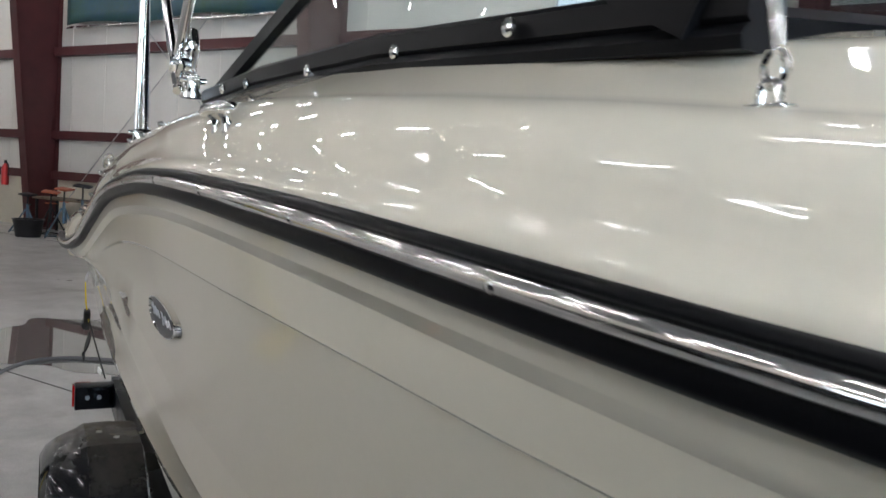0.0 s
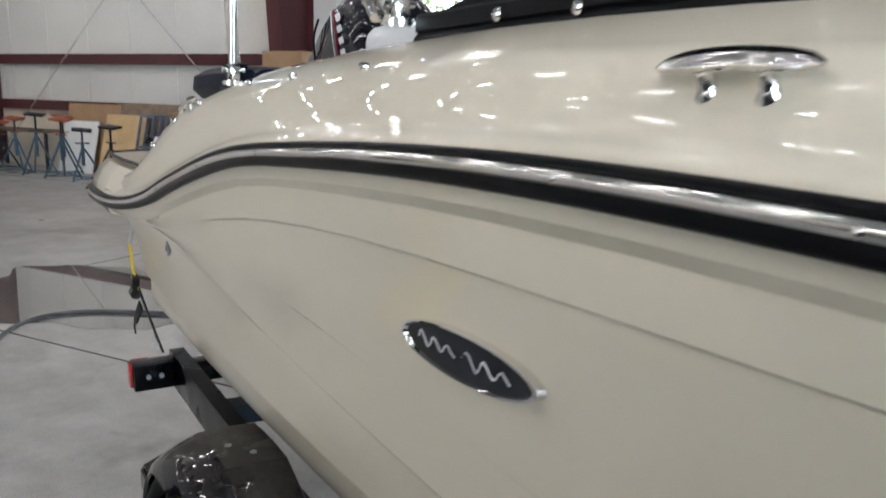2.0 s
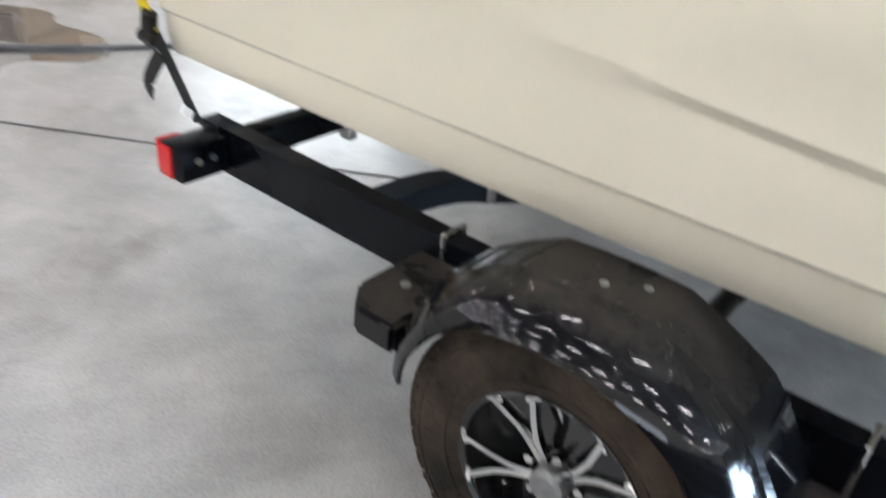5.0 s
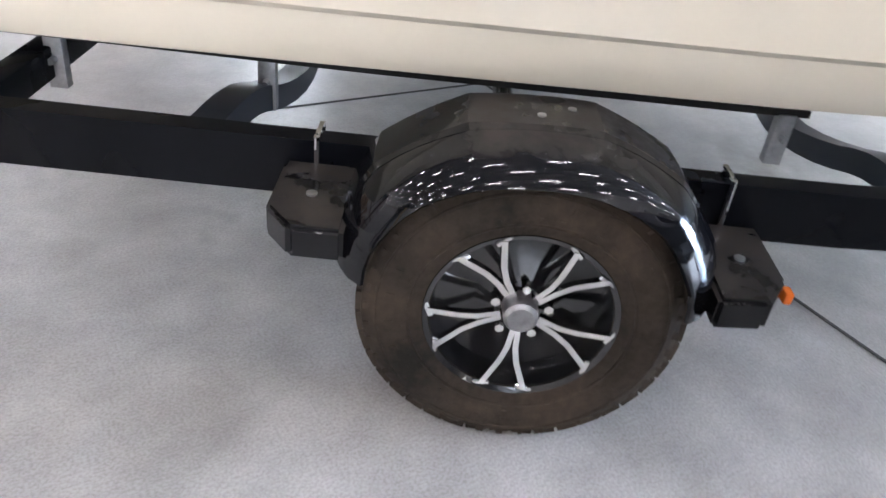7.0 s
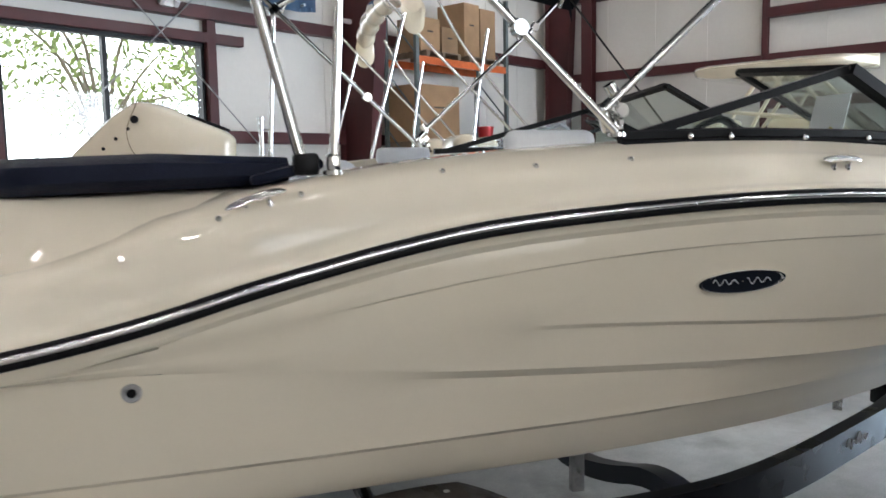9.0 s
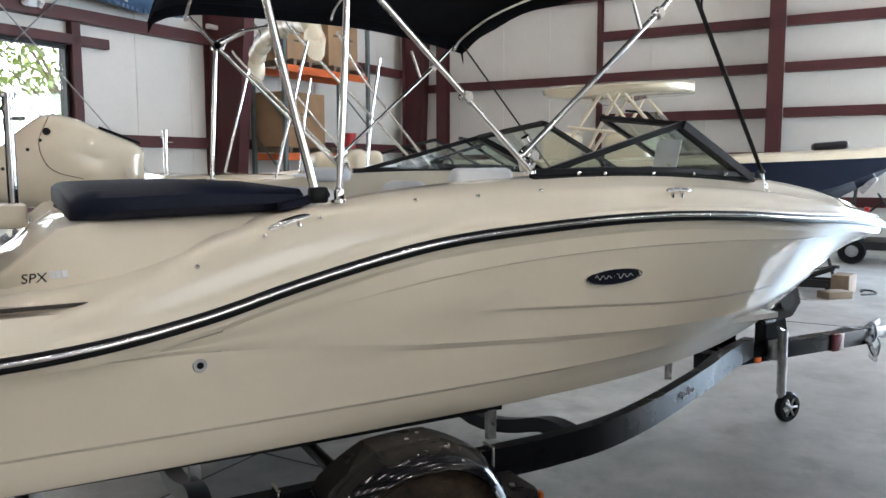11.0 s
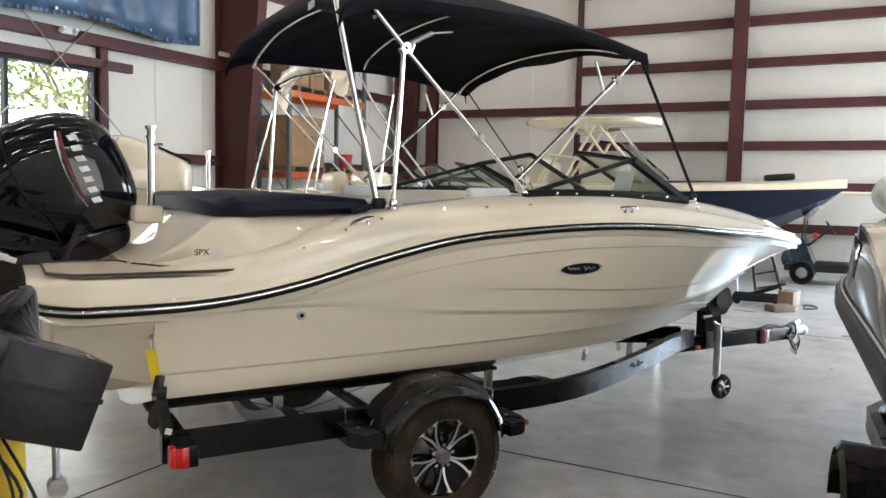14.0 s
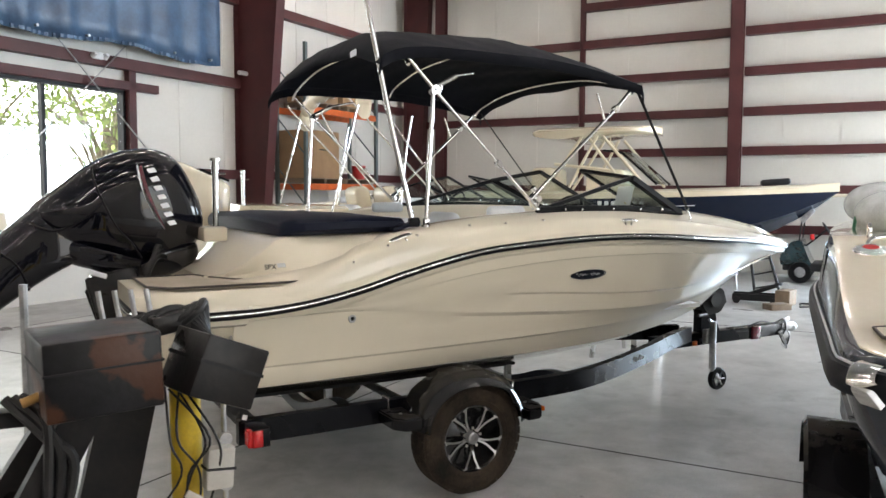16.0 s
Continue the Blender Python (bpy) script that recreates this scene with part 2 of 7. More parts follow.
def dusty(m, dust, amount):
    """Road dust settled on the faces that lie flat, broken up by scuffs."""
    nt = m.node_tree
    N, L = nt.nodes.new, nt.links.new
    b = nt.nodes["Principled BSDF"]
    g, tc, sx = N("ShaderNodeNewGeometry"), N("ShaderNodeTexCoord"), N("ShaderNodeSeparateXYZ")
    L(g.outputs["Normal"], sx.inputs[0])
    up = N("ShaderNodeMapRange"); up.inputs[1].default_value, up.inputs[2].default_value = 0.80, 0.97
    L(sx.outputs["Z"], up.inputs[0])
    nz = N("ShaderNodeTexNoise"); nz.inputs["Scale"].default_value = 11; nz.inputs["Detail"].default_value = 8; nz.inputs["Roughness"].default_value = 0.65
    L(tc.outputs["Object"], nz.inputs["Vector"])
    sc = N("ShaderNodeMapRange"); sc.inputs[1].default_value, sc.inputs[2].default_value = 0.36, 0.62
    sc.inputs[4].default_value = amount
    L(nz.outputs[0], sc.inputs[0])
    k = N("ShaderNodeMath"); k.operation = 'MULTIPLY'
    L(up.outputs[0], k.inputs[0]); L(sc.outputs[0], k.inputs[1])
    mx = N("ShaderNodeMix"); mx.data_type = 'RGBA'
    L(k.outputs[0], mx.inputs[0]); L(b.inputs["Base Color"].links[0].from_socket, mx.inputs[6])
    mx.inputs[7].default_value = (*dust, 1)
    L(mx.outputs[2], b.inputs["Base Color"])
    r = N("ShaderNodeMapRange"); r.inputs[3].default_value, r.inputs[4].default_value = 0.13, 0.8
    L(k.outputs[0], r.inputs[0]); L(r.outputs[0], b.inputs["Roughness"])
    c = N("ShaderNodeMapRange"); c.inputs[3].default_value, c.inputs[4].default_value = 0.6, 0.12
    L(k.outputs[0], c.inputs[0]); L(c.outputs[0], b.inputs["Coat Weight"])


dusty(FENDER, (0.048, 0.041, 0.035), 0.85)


def rust_mat():
    """Black painted steel with large crisp patches of brown rust."""
    m = mat("black_box_with_rust", (0.011, 0.011, 0.013), 0.4, var=0.3, scale=5, fine=40, spec=0.25, bump=0.15, bscale=40, rvar=0.12)
    nt = m.node_tree
    N, L = nt.nodes.new, nt.links.new
    b = nt.nodes["Principled BSDF"]
    tc, nz, rp = N("ShaderNodeTexCoord"), N("ShaderNodeTexNoise"), N("ShaderNodeValToRGB")
    nz.inputs["Scale"].default_value, nz.inputs["Detail"].default_value = 4.6, 5
    L(tc.outputs["Object"], nz.inputs["Vector"])
    L(nz.outputs[0], rp.inputs[0])
    rp.color_ramp.elements[0].position, rp.color_ramp.elements[1].position = 0.55, 0.58
    mx = N("ShaderNodeMix"); mx.data_type = 'RGBA'
    L(rp.outputs[0], mx.inputs[0]); L(b.inputs["Base Color"].links[0].from_socket, mx.inputs[6])
    mx.inputs[7].default_value = (0.060, 0.024, 0.013, 1)
    L(mx.outputs[2], b.inputs["Base Color"])
    return m


RUSTBOX = rust_mat()


def floor_mat():
    """Polished concrete: clouded greys, worn dark blots, fine grit, uneven gloss."""
    m = mat("polished_concrete", (0.53, 0.525, 0.515), 0.3, var=0.16, scale=0.5, fine=5.0, bump=0.05, bscale=35)
    nt = m.node_tree
    N, L = nt.nodes.new, nt.links.new
    b = nt.nodes["Principled BSDF"]
    src = b.inputs["Base Color"].links[0].from_socket
    tc = N("ShaderNodeTexCoord")
    sp = N("ShaderNodeTexNoise"); sp.inputs["Scale"].default_value = 2.4; sp.inputs["Detail"].default_value = 8; sp.inputs["Roughness"].default_value = 0.7
    L(tc.outputs["Object"], sp.inputs["Vector"])
    rp = N("ShaderNodeValToRGB")
    rp.color_ramp.elements[0].position, rp.color_ramp.elements[1].position = 0.18, 0.80
    rp.color_ramp.elements[0].color, rp.color_ramp.elements[1].color = (0.50, 0.485, 0.47, 1), (1.13, 1.125, 1.11, 1)
    L(sp.outputs[0], rp.inputs[0])
    gr = N("ShaderNodeTexNoise"); gr.inputs["Scale"].default_value = 130; gr.inputs["Detail"].default_value = 3
    L(tc.outputs["Object"], gr.inputs["Vector"])
    rg = N("ShaderNodeValToRGB")
    rg.color_ramp.elements[0].position, rg.color_ramp.elements[1].position = 0.30, 0.62
    rg.color_ramp.elements[0].color, rg.color_ramp.elements[1].color = (0.78, 0.77, 0.75, 1), (1.05, 1.05, 1.05, 1)
    L(gr.outputs[0], rg.inputs[0])
    m1 = N("ShaderNodeMix"); m1.data_type, m1.blend_type = 'RGBA', 'MULTIPLY'; m1.inputs[0].default_value = 1
    m2 = N("ShaderNodeMix"); m2.data_type, m2.blend_type = 'RGBA', 'MULTIPLY'; m2.inputs[0].default_value = 1
    L(src, m1.inputs[6]); L(rp.outputs[0], m1.inputs[7]); L(m1.outputs[2], m2.inputs[6]); L(rg.outputs[0], m2.inputs[7])
    st = N("ShaderNodeTexNoise"); st.inputs["Scale"].default_value = 1.15; st.inputs["Detail"].default_value = 9; st.inputs["Roughness"].default_value = 0.62
    L(tc.outputs["Object"], st.inputs["Vector"])
    rs = N("ShaderNodeValToRGB")
    rs.color_ramp.elements[0].position, rs.color_ramp.elements[1].position = 0.57, 0.72
    rs.color_ramp.elements[0].color, rs.color_ramp.elements[1].color = (1, 1, 1, 1), (0.56, 0.535, 0.505, 1)
    L(st.outputs[0], rs.inputs[0])
    m3 = N("ShaderNodeMix"); m3.data_type, m3.blend_type = 'RGBA', 'MULTIPLY'; m3.inputs[0].default_value = 1
    L(m2.outputs[2], m3.inputs[6]); L(rs.outputs[0], m3.inputs[7])
    L(m3.outputs[2], b.inputs["Base Color"])
    gl = N("ShaderNodeTexNoise"); gl.inputs["Scale"].default_value = 0.9; gl.inputs["Detail"].default_value = 5
    L(tc.outputs["Object"], gl.inputs["Vector"])
    mr = N("ShaderNodeMapRange"); mr.inputs[1].default_value, mr.inputs[2].default_value = 0.15, 0.85
    mr.inputs[3].default_value, mr.inputs[4].default_value = 0.22, 0.44
    L(gl.outputs[0], mr.inputs[0]); L(mr.outputs[0], b.inputs["Roughness"])
    return m


CONCRETE = floor_mat()
WET = mat("wet_concrete", (0.17, 0.165, 0.155), 0.03, var=0.12, scale=1.0, coat=1.0)
JOINT = mat("dark_floor_joint", (0.06, 0.058, 0.055), 0.8)


# ---- mesh helpers ----
def finish(name, bm, material, parent=None, label="", smooth=40, category="", kind="", group=""):
    me = bpy.data.meshes.new(name)
    bmesh.ops.recalc_face_normals(bm, faces=bm.faces[:])
    bm.to_mesh(me)
    bm.free()
    for mm in (material if isinstance(material, (list, tuple)) else [material]):
        me.materials.append(mm)
    if smooth:
        me.polygons.foreach_set("use_smooth", [True] * len(me.polygons))
        me.set_sharp_from_angle(angle=radians(smooth))
    ob = new(name, me)
    ob.parent = parent
    return tagged(ob, label, category, group, kind)


def part(name, bm, material, parent, label="", smooth=40):
    """One mesh object under a thing or under a part."""
    return finish(name, bm, material, parent, label, smooth)


def thing(name, label, category, at=None, group="", kind=""):
    ob = new(name)
    ob.empty_display_size = 0.1
    if at is not None:
        ob.matrix_world = at if isinstance(at, Matrix) else Matrix.Translation(at)
    return tagged(ob, label, category, group, kind)


def box(size, at=(0, 0, 0), rot=(0, 0, 0), bevel=0.0, bm=None, seg=2):
    """A box about its centre, with rounded edges."""
    own = bmesh.new()
    bmesh.ops.create_cube(own, size=1)
    bmesh.ops.scale(own, vec=size, verts=own.verts)
    if bevel:
        bmesh.ops.bevel(own, geom=own.edges[:], offset=min(bevel, min(size) * 0.45), segments=seg, affect='EDGES', profile=0.5)
    own.transform(pose(*at, *rot))
    return merge(bm, own)


def merge(bm, own):
    if bm is None:
        return own
    me = bpy.data.meshes.new("tmp")
    own.to_mesh(me)
    own.free()
    bm.from_mesh(me)
    bpy.data.meshes.remove(me)
    return bm


def cyl(r, h, at=(0, 0, 0), rot=(0, 0, 0), seg=24, r2=None, bevel=0.0, bm=None):
    own = bmesh.new()
    bmesh.ops.create_cone(own, cap_ends=True, segments=seg, radius1=r, radius2=r if r2 is None else r2, depth=h)
    if bevel:
        es = [e for e in own.edges if len(e.link_faces) == 2 and any(len(f.verts) > 4 for f in e.link_faces)]
        bmesh.ops.bevel(own, geom=es, offset=bevel, segments=2, affect='EDGES')
    own.transform(pose(*at, *rot))
    return merge(bm, own)


def ball(r, at=(0, 0, 0), sc=(1, 1, 1), rot=(0, 0, 0), bm=None, u=20, v=12):
    own = bmesh.new()
    bmesh.ops.create_uvsphere(own, u_segments=u, v_segments=v, radius=r)
    bmesh.ops.scale(own, vec=sc, verts=own.verts)
    own.transform(pose(*at, *rot))
    return merge(bm, own)


def sweep(pts, r, seg=10, bm=None, profile=None, up=(0, 0, 1), closed=False, taper=None, caps=True):
    """A tube (or a profile of (side, up) points) along a line of points."""
    bm = bm or bmesh.new()
    P = [Vector(p) for p in pts]
    prof = profile or [(r * math.cos(2 * math.pi * k / seg), r * math.sin(2 * math.pi * k / seg)) for k in range(seg)]
    rings, last = [], None
    n = len(P)
    for i, p in enumerate(P):
        d = (P[(i + 1) % n] - P[i - 1]) if closed else (P[min(i + 1, n - 1)] - P[max(i - 1, 0)])
        d.normalize()
        u = Vector(up) if profile or last is None else last
        s = d.cross(u)
        if s.length < 1e-3:
            s = d.cross(Vector((1, 0, 0.01)))
        s.normalize()
        w = s.cross(d).normalized()
        last = w
        k = taper(i / (n - 1)) if taper else 1.0
        rings.append([bm.verts.new(p + s * a * k + w * b * k) for a, b in prof])
    m = len(prof)
    for i in range(n if closed else n - 1):
        A, B = rings[i], rings[(i + 1) % n]
        for k in range(m):
            bm.faces.new((A[k], A[(k + 1) % m], B[(k + 1) % m], B[k]))
    if not closed and caps:
        bm.faces.new(rings[0][::-1]); bm.faces.new(rings[-1])
    return bm


def curve(pts, n=12, closed=False):
    """A smooth line through the points (Catmull-Rom)."""
    P = [Vector(p) for p in pts]
    out, N = [], len(P)
    for i in range(N if closed else N - 1):
        a, b, c, d = (P[(i - 1) % N], P[i], P[(i + 1) % N], P[(i + 2) % N]) if closed else (P[max(i - 1, 0)], P[i], P[i + 1], P[min(i + 2, N - 1)])
        for k in range(n):
            t = k / n
            out.append(0.5 * ((2 * b) + (c - a) * t + (2 * a - 5 * b + 4 * c - d) * t * t + (3 * b - a - 3 * c + d) * t ** 3))
    if not closed:
        out.append(P[-1])
    return out


def loft(rings, close_ring=False, cap=False, bm=None):
    bm = bm or bmesh.new()
    V = [[bm.verts.new(p) for p in r] for r in rings]
    m = len(V[0])
    for A, B in zip(V, V[1:]):
        for k in range(m if close_ring else m - 1):
            q = (A[k], A[(k + 1) % m], B[(k + 1) % m], B[k])
            if (A[k].co - A[(k + 1) % m].co).length + (B[k].co - B[(k + 1) % m].co).length > 1e-5:
                bm.faces.new(q)
    if cap:
        bm.faces.new(V[0][::-1]); bm.faces.new(V[-1])
    return bm


def lathe(profile, seg=32, axis='y', bm=None, at=(0, 0, 0)):
    """Turn a profile of (radius, along) round an axis."""
    rings = []
    for k in range(seg):
        a = 2 * math.pi * k / seg
        ring = []
        for r, h in profile:
            c, s = r * math.cos(a), r * math.sin(a)
            v = {'y': (c, h, s), 'z': (c, s, h), 'x': (h, c, s)}[axis]
            ring.append(Vector(v) + Vector(at))
        rings.append(ring)
    rings.append(rings[0])
    own = loft(rings, bm=None)
    bmesh.ops.remove_doubles(own, verts=own.verts[:], dist=1e-5)
    return merge(bm, own)


def extrude_outline(pts, depth, axis='y', bm=None, bevel=0.0):
    """A flat outline given as (a, b) in the plane across an axis, made thick."""
    own = bmesh.new()
    f = {'y': lambda a, b: (a, 0, b), 'z': lambda a, b: (a, b, 0), 'x': lambda a, b: (0, a, b)}[axis]
    vs = [own.verts.new(f(*p)) for p in pts]
    face = own.faces.new(vs)
    r = bmesh.ops.extrude_face_region(own, geom=[face])
    d = {'y': (0, depth, 0), 'z': (0, 0, depth), 'x': (depth, 0, 0)}[axis]
    bmesh.ops.translate(own, vec=d, verts=[v for v in r["geom"] if isinstance(v, bmesh.types.BMVert)])
    if bevel:
        bmesh.ops.bevel(own, geom=own.edges[:], offset=bevel, segments=2, affect='EDGES')
    return merge(bm, own)


def table(*rows):
    """Smooth functions of the first column, one for each further column."""
    xs = np.array([r[0] for r in rows], float)

    def make(k):
        ys = np.array([r[k] for r in rows], float)
        d = np.gradient(ys, xs)

        def fn(x):
            x = min(max(x, xs[0]), xs[-1])
            i = min(max(int(np.searchsorted(xs, x)) - 1, 0), len(xs) - 2)
            h = xs[i + 1] - xs[i]
            t = (x - xs[i]) / h
            return float((2 * t ** 3 - 3 * t * t + 1) * ys[i] + (t ** 3 - 2 * t * t + t) * h * d[i] + (-2 * t ** 3 + 3 * t * t) * ys[i + 1] + (t ** 3 - t * t) * h * d[i + 1])
        return fn
    return [make(k) for k in range(1, len(rows[0]))]


# ---- the hall: its walls run 32 degrees off the boat's axis ----
HALL = pose(0, 0, 0, 0, 0, 32)          # u along the window wall, v towards it
U0, U1, V0, V1, EAVE = -26.0, 14.8, -10.5, 9.0, 7.6


def in_hall(ob):
    ob.matrix_world = HALL @ ob.matrix_world
    return ob


# floor slab and ground outside
bm = box((U1 - U0 + 0.6, V1 - V0 + 0.6, 0.2), ((U0 + U1) / 2, (V0 + V1) / 2, -0.1))
floor = in_hall(finish("floor", bm, CONCRETE, smooth=0, label="polished grey concrete workshop floor with stains", category="floor", kind="structure"))
bm = bmesh.new()
bmesh.ops.create_grid(bm, x_segments=8, y_segments=8, size=400)
ground = finish("ground", bm, TARMAC, smooth=0, label="pale gravel yard outside the hall", category="ground", kind="structure")
ground.location.z = -0.25
# saw-cut joints in the slab
for i, (size, at) in enumerate([((0.012, 19.4, 0.003), (0.57, -0.75, 0.0017)), ((40.6, 0.012, 0.003), (-5.6, 0.94, 0.0022)),
                                ((0.012, 19.4, 0.003), (-5.6, -0.75, 0.0017)), ((0.012, 19.4, 0.003), (6.7, -0.75, 0.0017)),
                                ((40.6, 0.012, 0.003), (-5.6, -5.4, 0.0022)), ((40.6, 0.012, 0.003), (-5.6, 7.2, 0.0022))]):
    in_hall(finish("floor_joint", box(size, at), JOINT, smooth=0, label="dark saw-cut joint in the concrete floor", category="floor joint", kind="structure"))


def wall_with_holes(name, length, height, holes, material, thick=0.12):
    """A wall along +x from 0, with openings (x0, x1, z0, z1) that go right through it."""
    xs = sorted({0, length, *[h[0] for h in holes], *[h[1] for h in holes]})
    zs = sorted({0, height, *[h[2] for h in holes], *[h[3] for h in holes]})
    bm = bmesh.new()
    for a, b in zip(xs, xs[1:]):
        for c, d in zip(zs, zs[1:]):
            if any(h[0] < (a + b) / 2 < h[1] and h[2] < (c + d) / 2 < h[3] for h in holes):
                continue
            box((b - a, thick, d - c), ((a + b) / 2, thick / 2, (c + d) / 2), bm=bm)
    bmesh.ops.remove_doubles(bm, verts=bm.verts[:], dist=1e-4)
    return finish(name, bm, material, smooth=0, kind="structure", category="wall")


WIN = [(1.9, 5.0, 1.2, 3.74), (-5.9, -2.6, 1.2, 3.66)]      # windows: u0, u1, z0, z1
wa = wall_with_holes("wall_north", U1 - U0, EAVE, [(a - U0, b - U0, c, d) for a, b, c, d in WIN], PANEL)
wa.matrix_world = HALL @ pose(U0, V1, 0)
tagged(wa, "white sheet-metal wall with maroon girts and windows")
wb = wall_with_holes("wall_east", V1 - V0, EAVE, [(V1 + 4.6, V1 + 9.7, 0.0, 4.5)], PANEL)
wb.matrix_world = HALL @ pose(U1, V1, 0, 0, 0, -90)
tagged(wb, "white sheet-metal wall with close maroon girts and an open door")
# south wall's doors are unseen, added to let fill light reach hull and walls
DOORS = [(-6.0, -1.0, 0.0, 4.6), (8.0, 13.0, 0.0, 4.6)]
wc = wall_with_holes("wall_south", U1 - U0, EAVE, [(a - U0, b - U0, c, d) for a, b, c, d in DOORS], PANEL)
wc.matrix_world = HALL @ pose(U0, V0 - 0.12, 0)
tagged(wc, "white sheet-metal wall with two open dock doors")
wd = wall_with_holes("wall_west", V1 - V0, EAVE, [], PANEL)
wd.matrix_world = HALL @ pose(U0, V0, 0, 0, 0, 90)
tagged(wd, "white sheet-metal wall")
bm = box((U1 - U0 + 0.4, V1 - V0 + 0.4, 0.15), ((U0 + U1) / 2, (V0 + V1) / 2, EAVE + 0.075))
for k in range(13):
    box((U1 - U0, 0.07, 0.18), ((U0 + U1) / 2, V0 + 0.6 + k * 1.52, EAVE - 0.09), bm=bm)
in_hall(finish("ceiling", bm, CEILING, smooth=0, label="grey insulated ceiling with purlins", category="ceiling", kind="structure"))

# standing seams of the wall sheets: thin raised ribs
for wall, n, f in (("a", 33, lambda k: (U0 + 0.6 + k * 1.22, V1 - 0.004)), ("b", 18, lambda k: (U1 - 0.004, V0 + 0.6 + k * 1.22))):
    bm = bmesh.new()
    for k in range(n):
        u, v = f(k)
        if wall == "a" and any(w[0] - 0.1 < u < w[1] + 0.1 for w in WIN):
            continue
        box((0.02, 0.012, EAVE) if wall == "a" else (0.012, 0.02, EAVE), (u, v, EAVE / 2), bm=bm)
    in_hall(finish("trim", bm, PANEL, smooth=0, label="raised seams between white wall sheets", category="trim", kind="structure"))


# girts: rolled channels along the walls
def girt(at, length, along):
    bm = bmesh.new()
    prof = [(-0.10, -0.10), (0.10, -0.10), (0.10, -0.07), (-0.07, -0.07), (-0.07, 0.07), (0.10, 0.07), (0.10, 0.10), (-0.10, 0.10)]
    a, b = ((0, 0, 0), (length, 0, 0))
    sweep([a, b], 0, profile=[(-s, w) for s, w in prof], bm=bm)
    ob = finish("girt", bm, MAROON, smooth=0, label="horizontal maroon steel wall girt", category="girt", kind="structure", group="wall girts")
    ob.matrix_world = HALL @ (pose(*at) if along == "u" else pose(*at, 0, 0, -90))
    return ob


for z in (2.25, 4.20, 5.97):
    for a, b in ((U0, -16.3), (-16.05, -7.8), (-7.55, 0.15), (0.4, 7.85), (8.15, 14.6)):
        if z == 2.25:
            cuts = [(a, b)]
            for w in WIN:
                cuts = [q for s, e in cuts for q in (((s, w[0] - 0.1), (w[1] + 0.1, e)) if s < w[0] and e > w[1] else ((s, e),))]
        else:
            cuts = [(a, b)]
        for s, e in cuts:
            girt((s, V1 - 0.105, z), e - s, "u")
for s, e in ((U0, -16.3), (-16.05, -7.8)):
    girt((s, V1 - 0.105, 1.30), e - s, "u")
for z in (1.98, 3.78, 5.66):
    girt((U1 - 0.105, V1 - 0.2, z), 5.3, "v")
for z in (1.05, 1.97, 2.88, 3.80, 4.73, 5.66, 6.6):
    for a, b in ((3.4, -0.2), (-0.5, -9.9), (-10.25, V0 + 0.02)) if z > 4.6 else ((3.4, -0.2), (-0.5, -4.45)):
        girt((U1 - 0.105, a, z), a - b, "v")


# rigid-frame columns: tapered webs between flanges
def column(at, d0, d1, along, h=EAVE, flange=0.26):
    bm = bmesh.new()
    t = 0.02
    for z0, z1 in ((0.0, h),):
        pts = [(0, 0), (d0, 0), (d1, h), (0, h)]
        own = extrude_outline(pts, 0.012, 'y')
        own.transform(pose(0, -0.006, 0))
        merge(bm, own)
        for q in ([(0, 0), (t, 0), (t, h), (0, h)], [(d0, 0), (d0 + t, 0), (d1 + t, h), (d1, h)]):
            own = extrude_outline(q, flange, 'y')
            own.transform(pose(0, -flange / 2, 0))
            merge(bm, own)
    box((d0 + 0.2, flange + 0.1, 0.025), (d0 / 2, 0, 0.0125), bm=bm)
    ob = finish("column", bm, MAROON, smooth=0, label="tall maroon steel portal column against the wall", category="column", kind="structure", group="portal columns")
    ob.matrix_world = HALL @ pose(*at, 0, 0, along)
    return ob


for u in (-16.18, -7.68, 0.28, 8.0):
    column((u, V1 - 0.01, 0), 0.62, 1.35, -90)
column((14.55, V1 - 0.3, 0), 0.45, 0.8, -90)
for v, w in ((7.5, 0.2), (-0.35, 0.28), (-10.1, 0.28)):
    column((U1 - 0.22, v, 0), w, w, 180, flange=0.28)
column((U1 - 0.01, 3.47, 0), 0.10, 0.10, 180, flange=0.12)
# lower liner panels and base angle on the window wall
for a, b in ((U0, -16.4), (-16.0, -7.9), (-7.5, -6.1)):
    in_hall(finish("baseboard", box((b - a, 0.02, 1.2), ((a + b) / 2, V1 - 0.012, 0.6)), LINERPANEL, smooth=0, label="cream liner sheet along the foot of the wall", category="wall panel", kind="structure"))


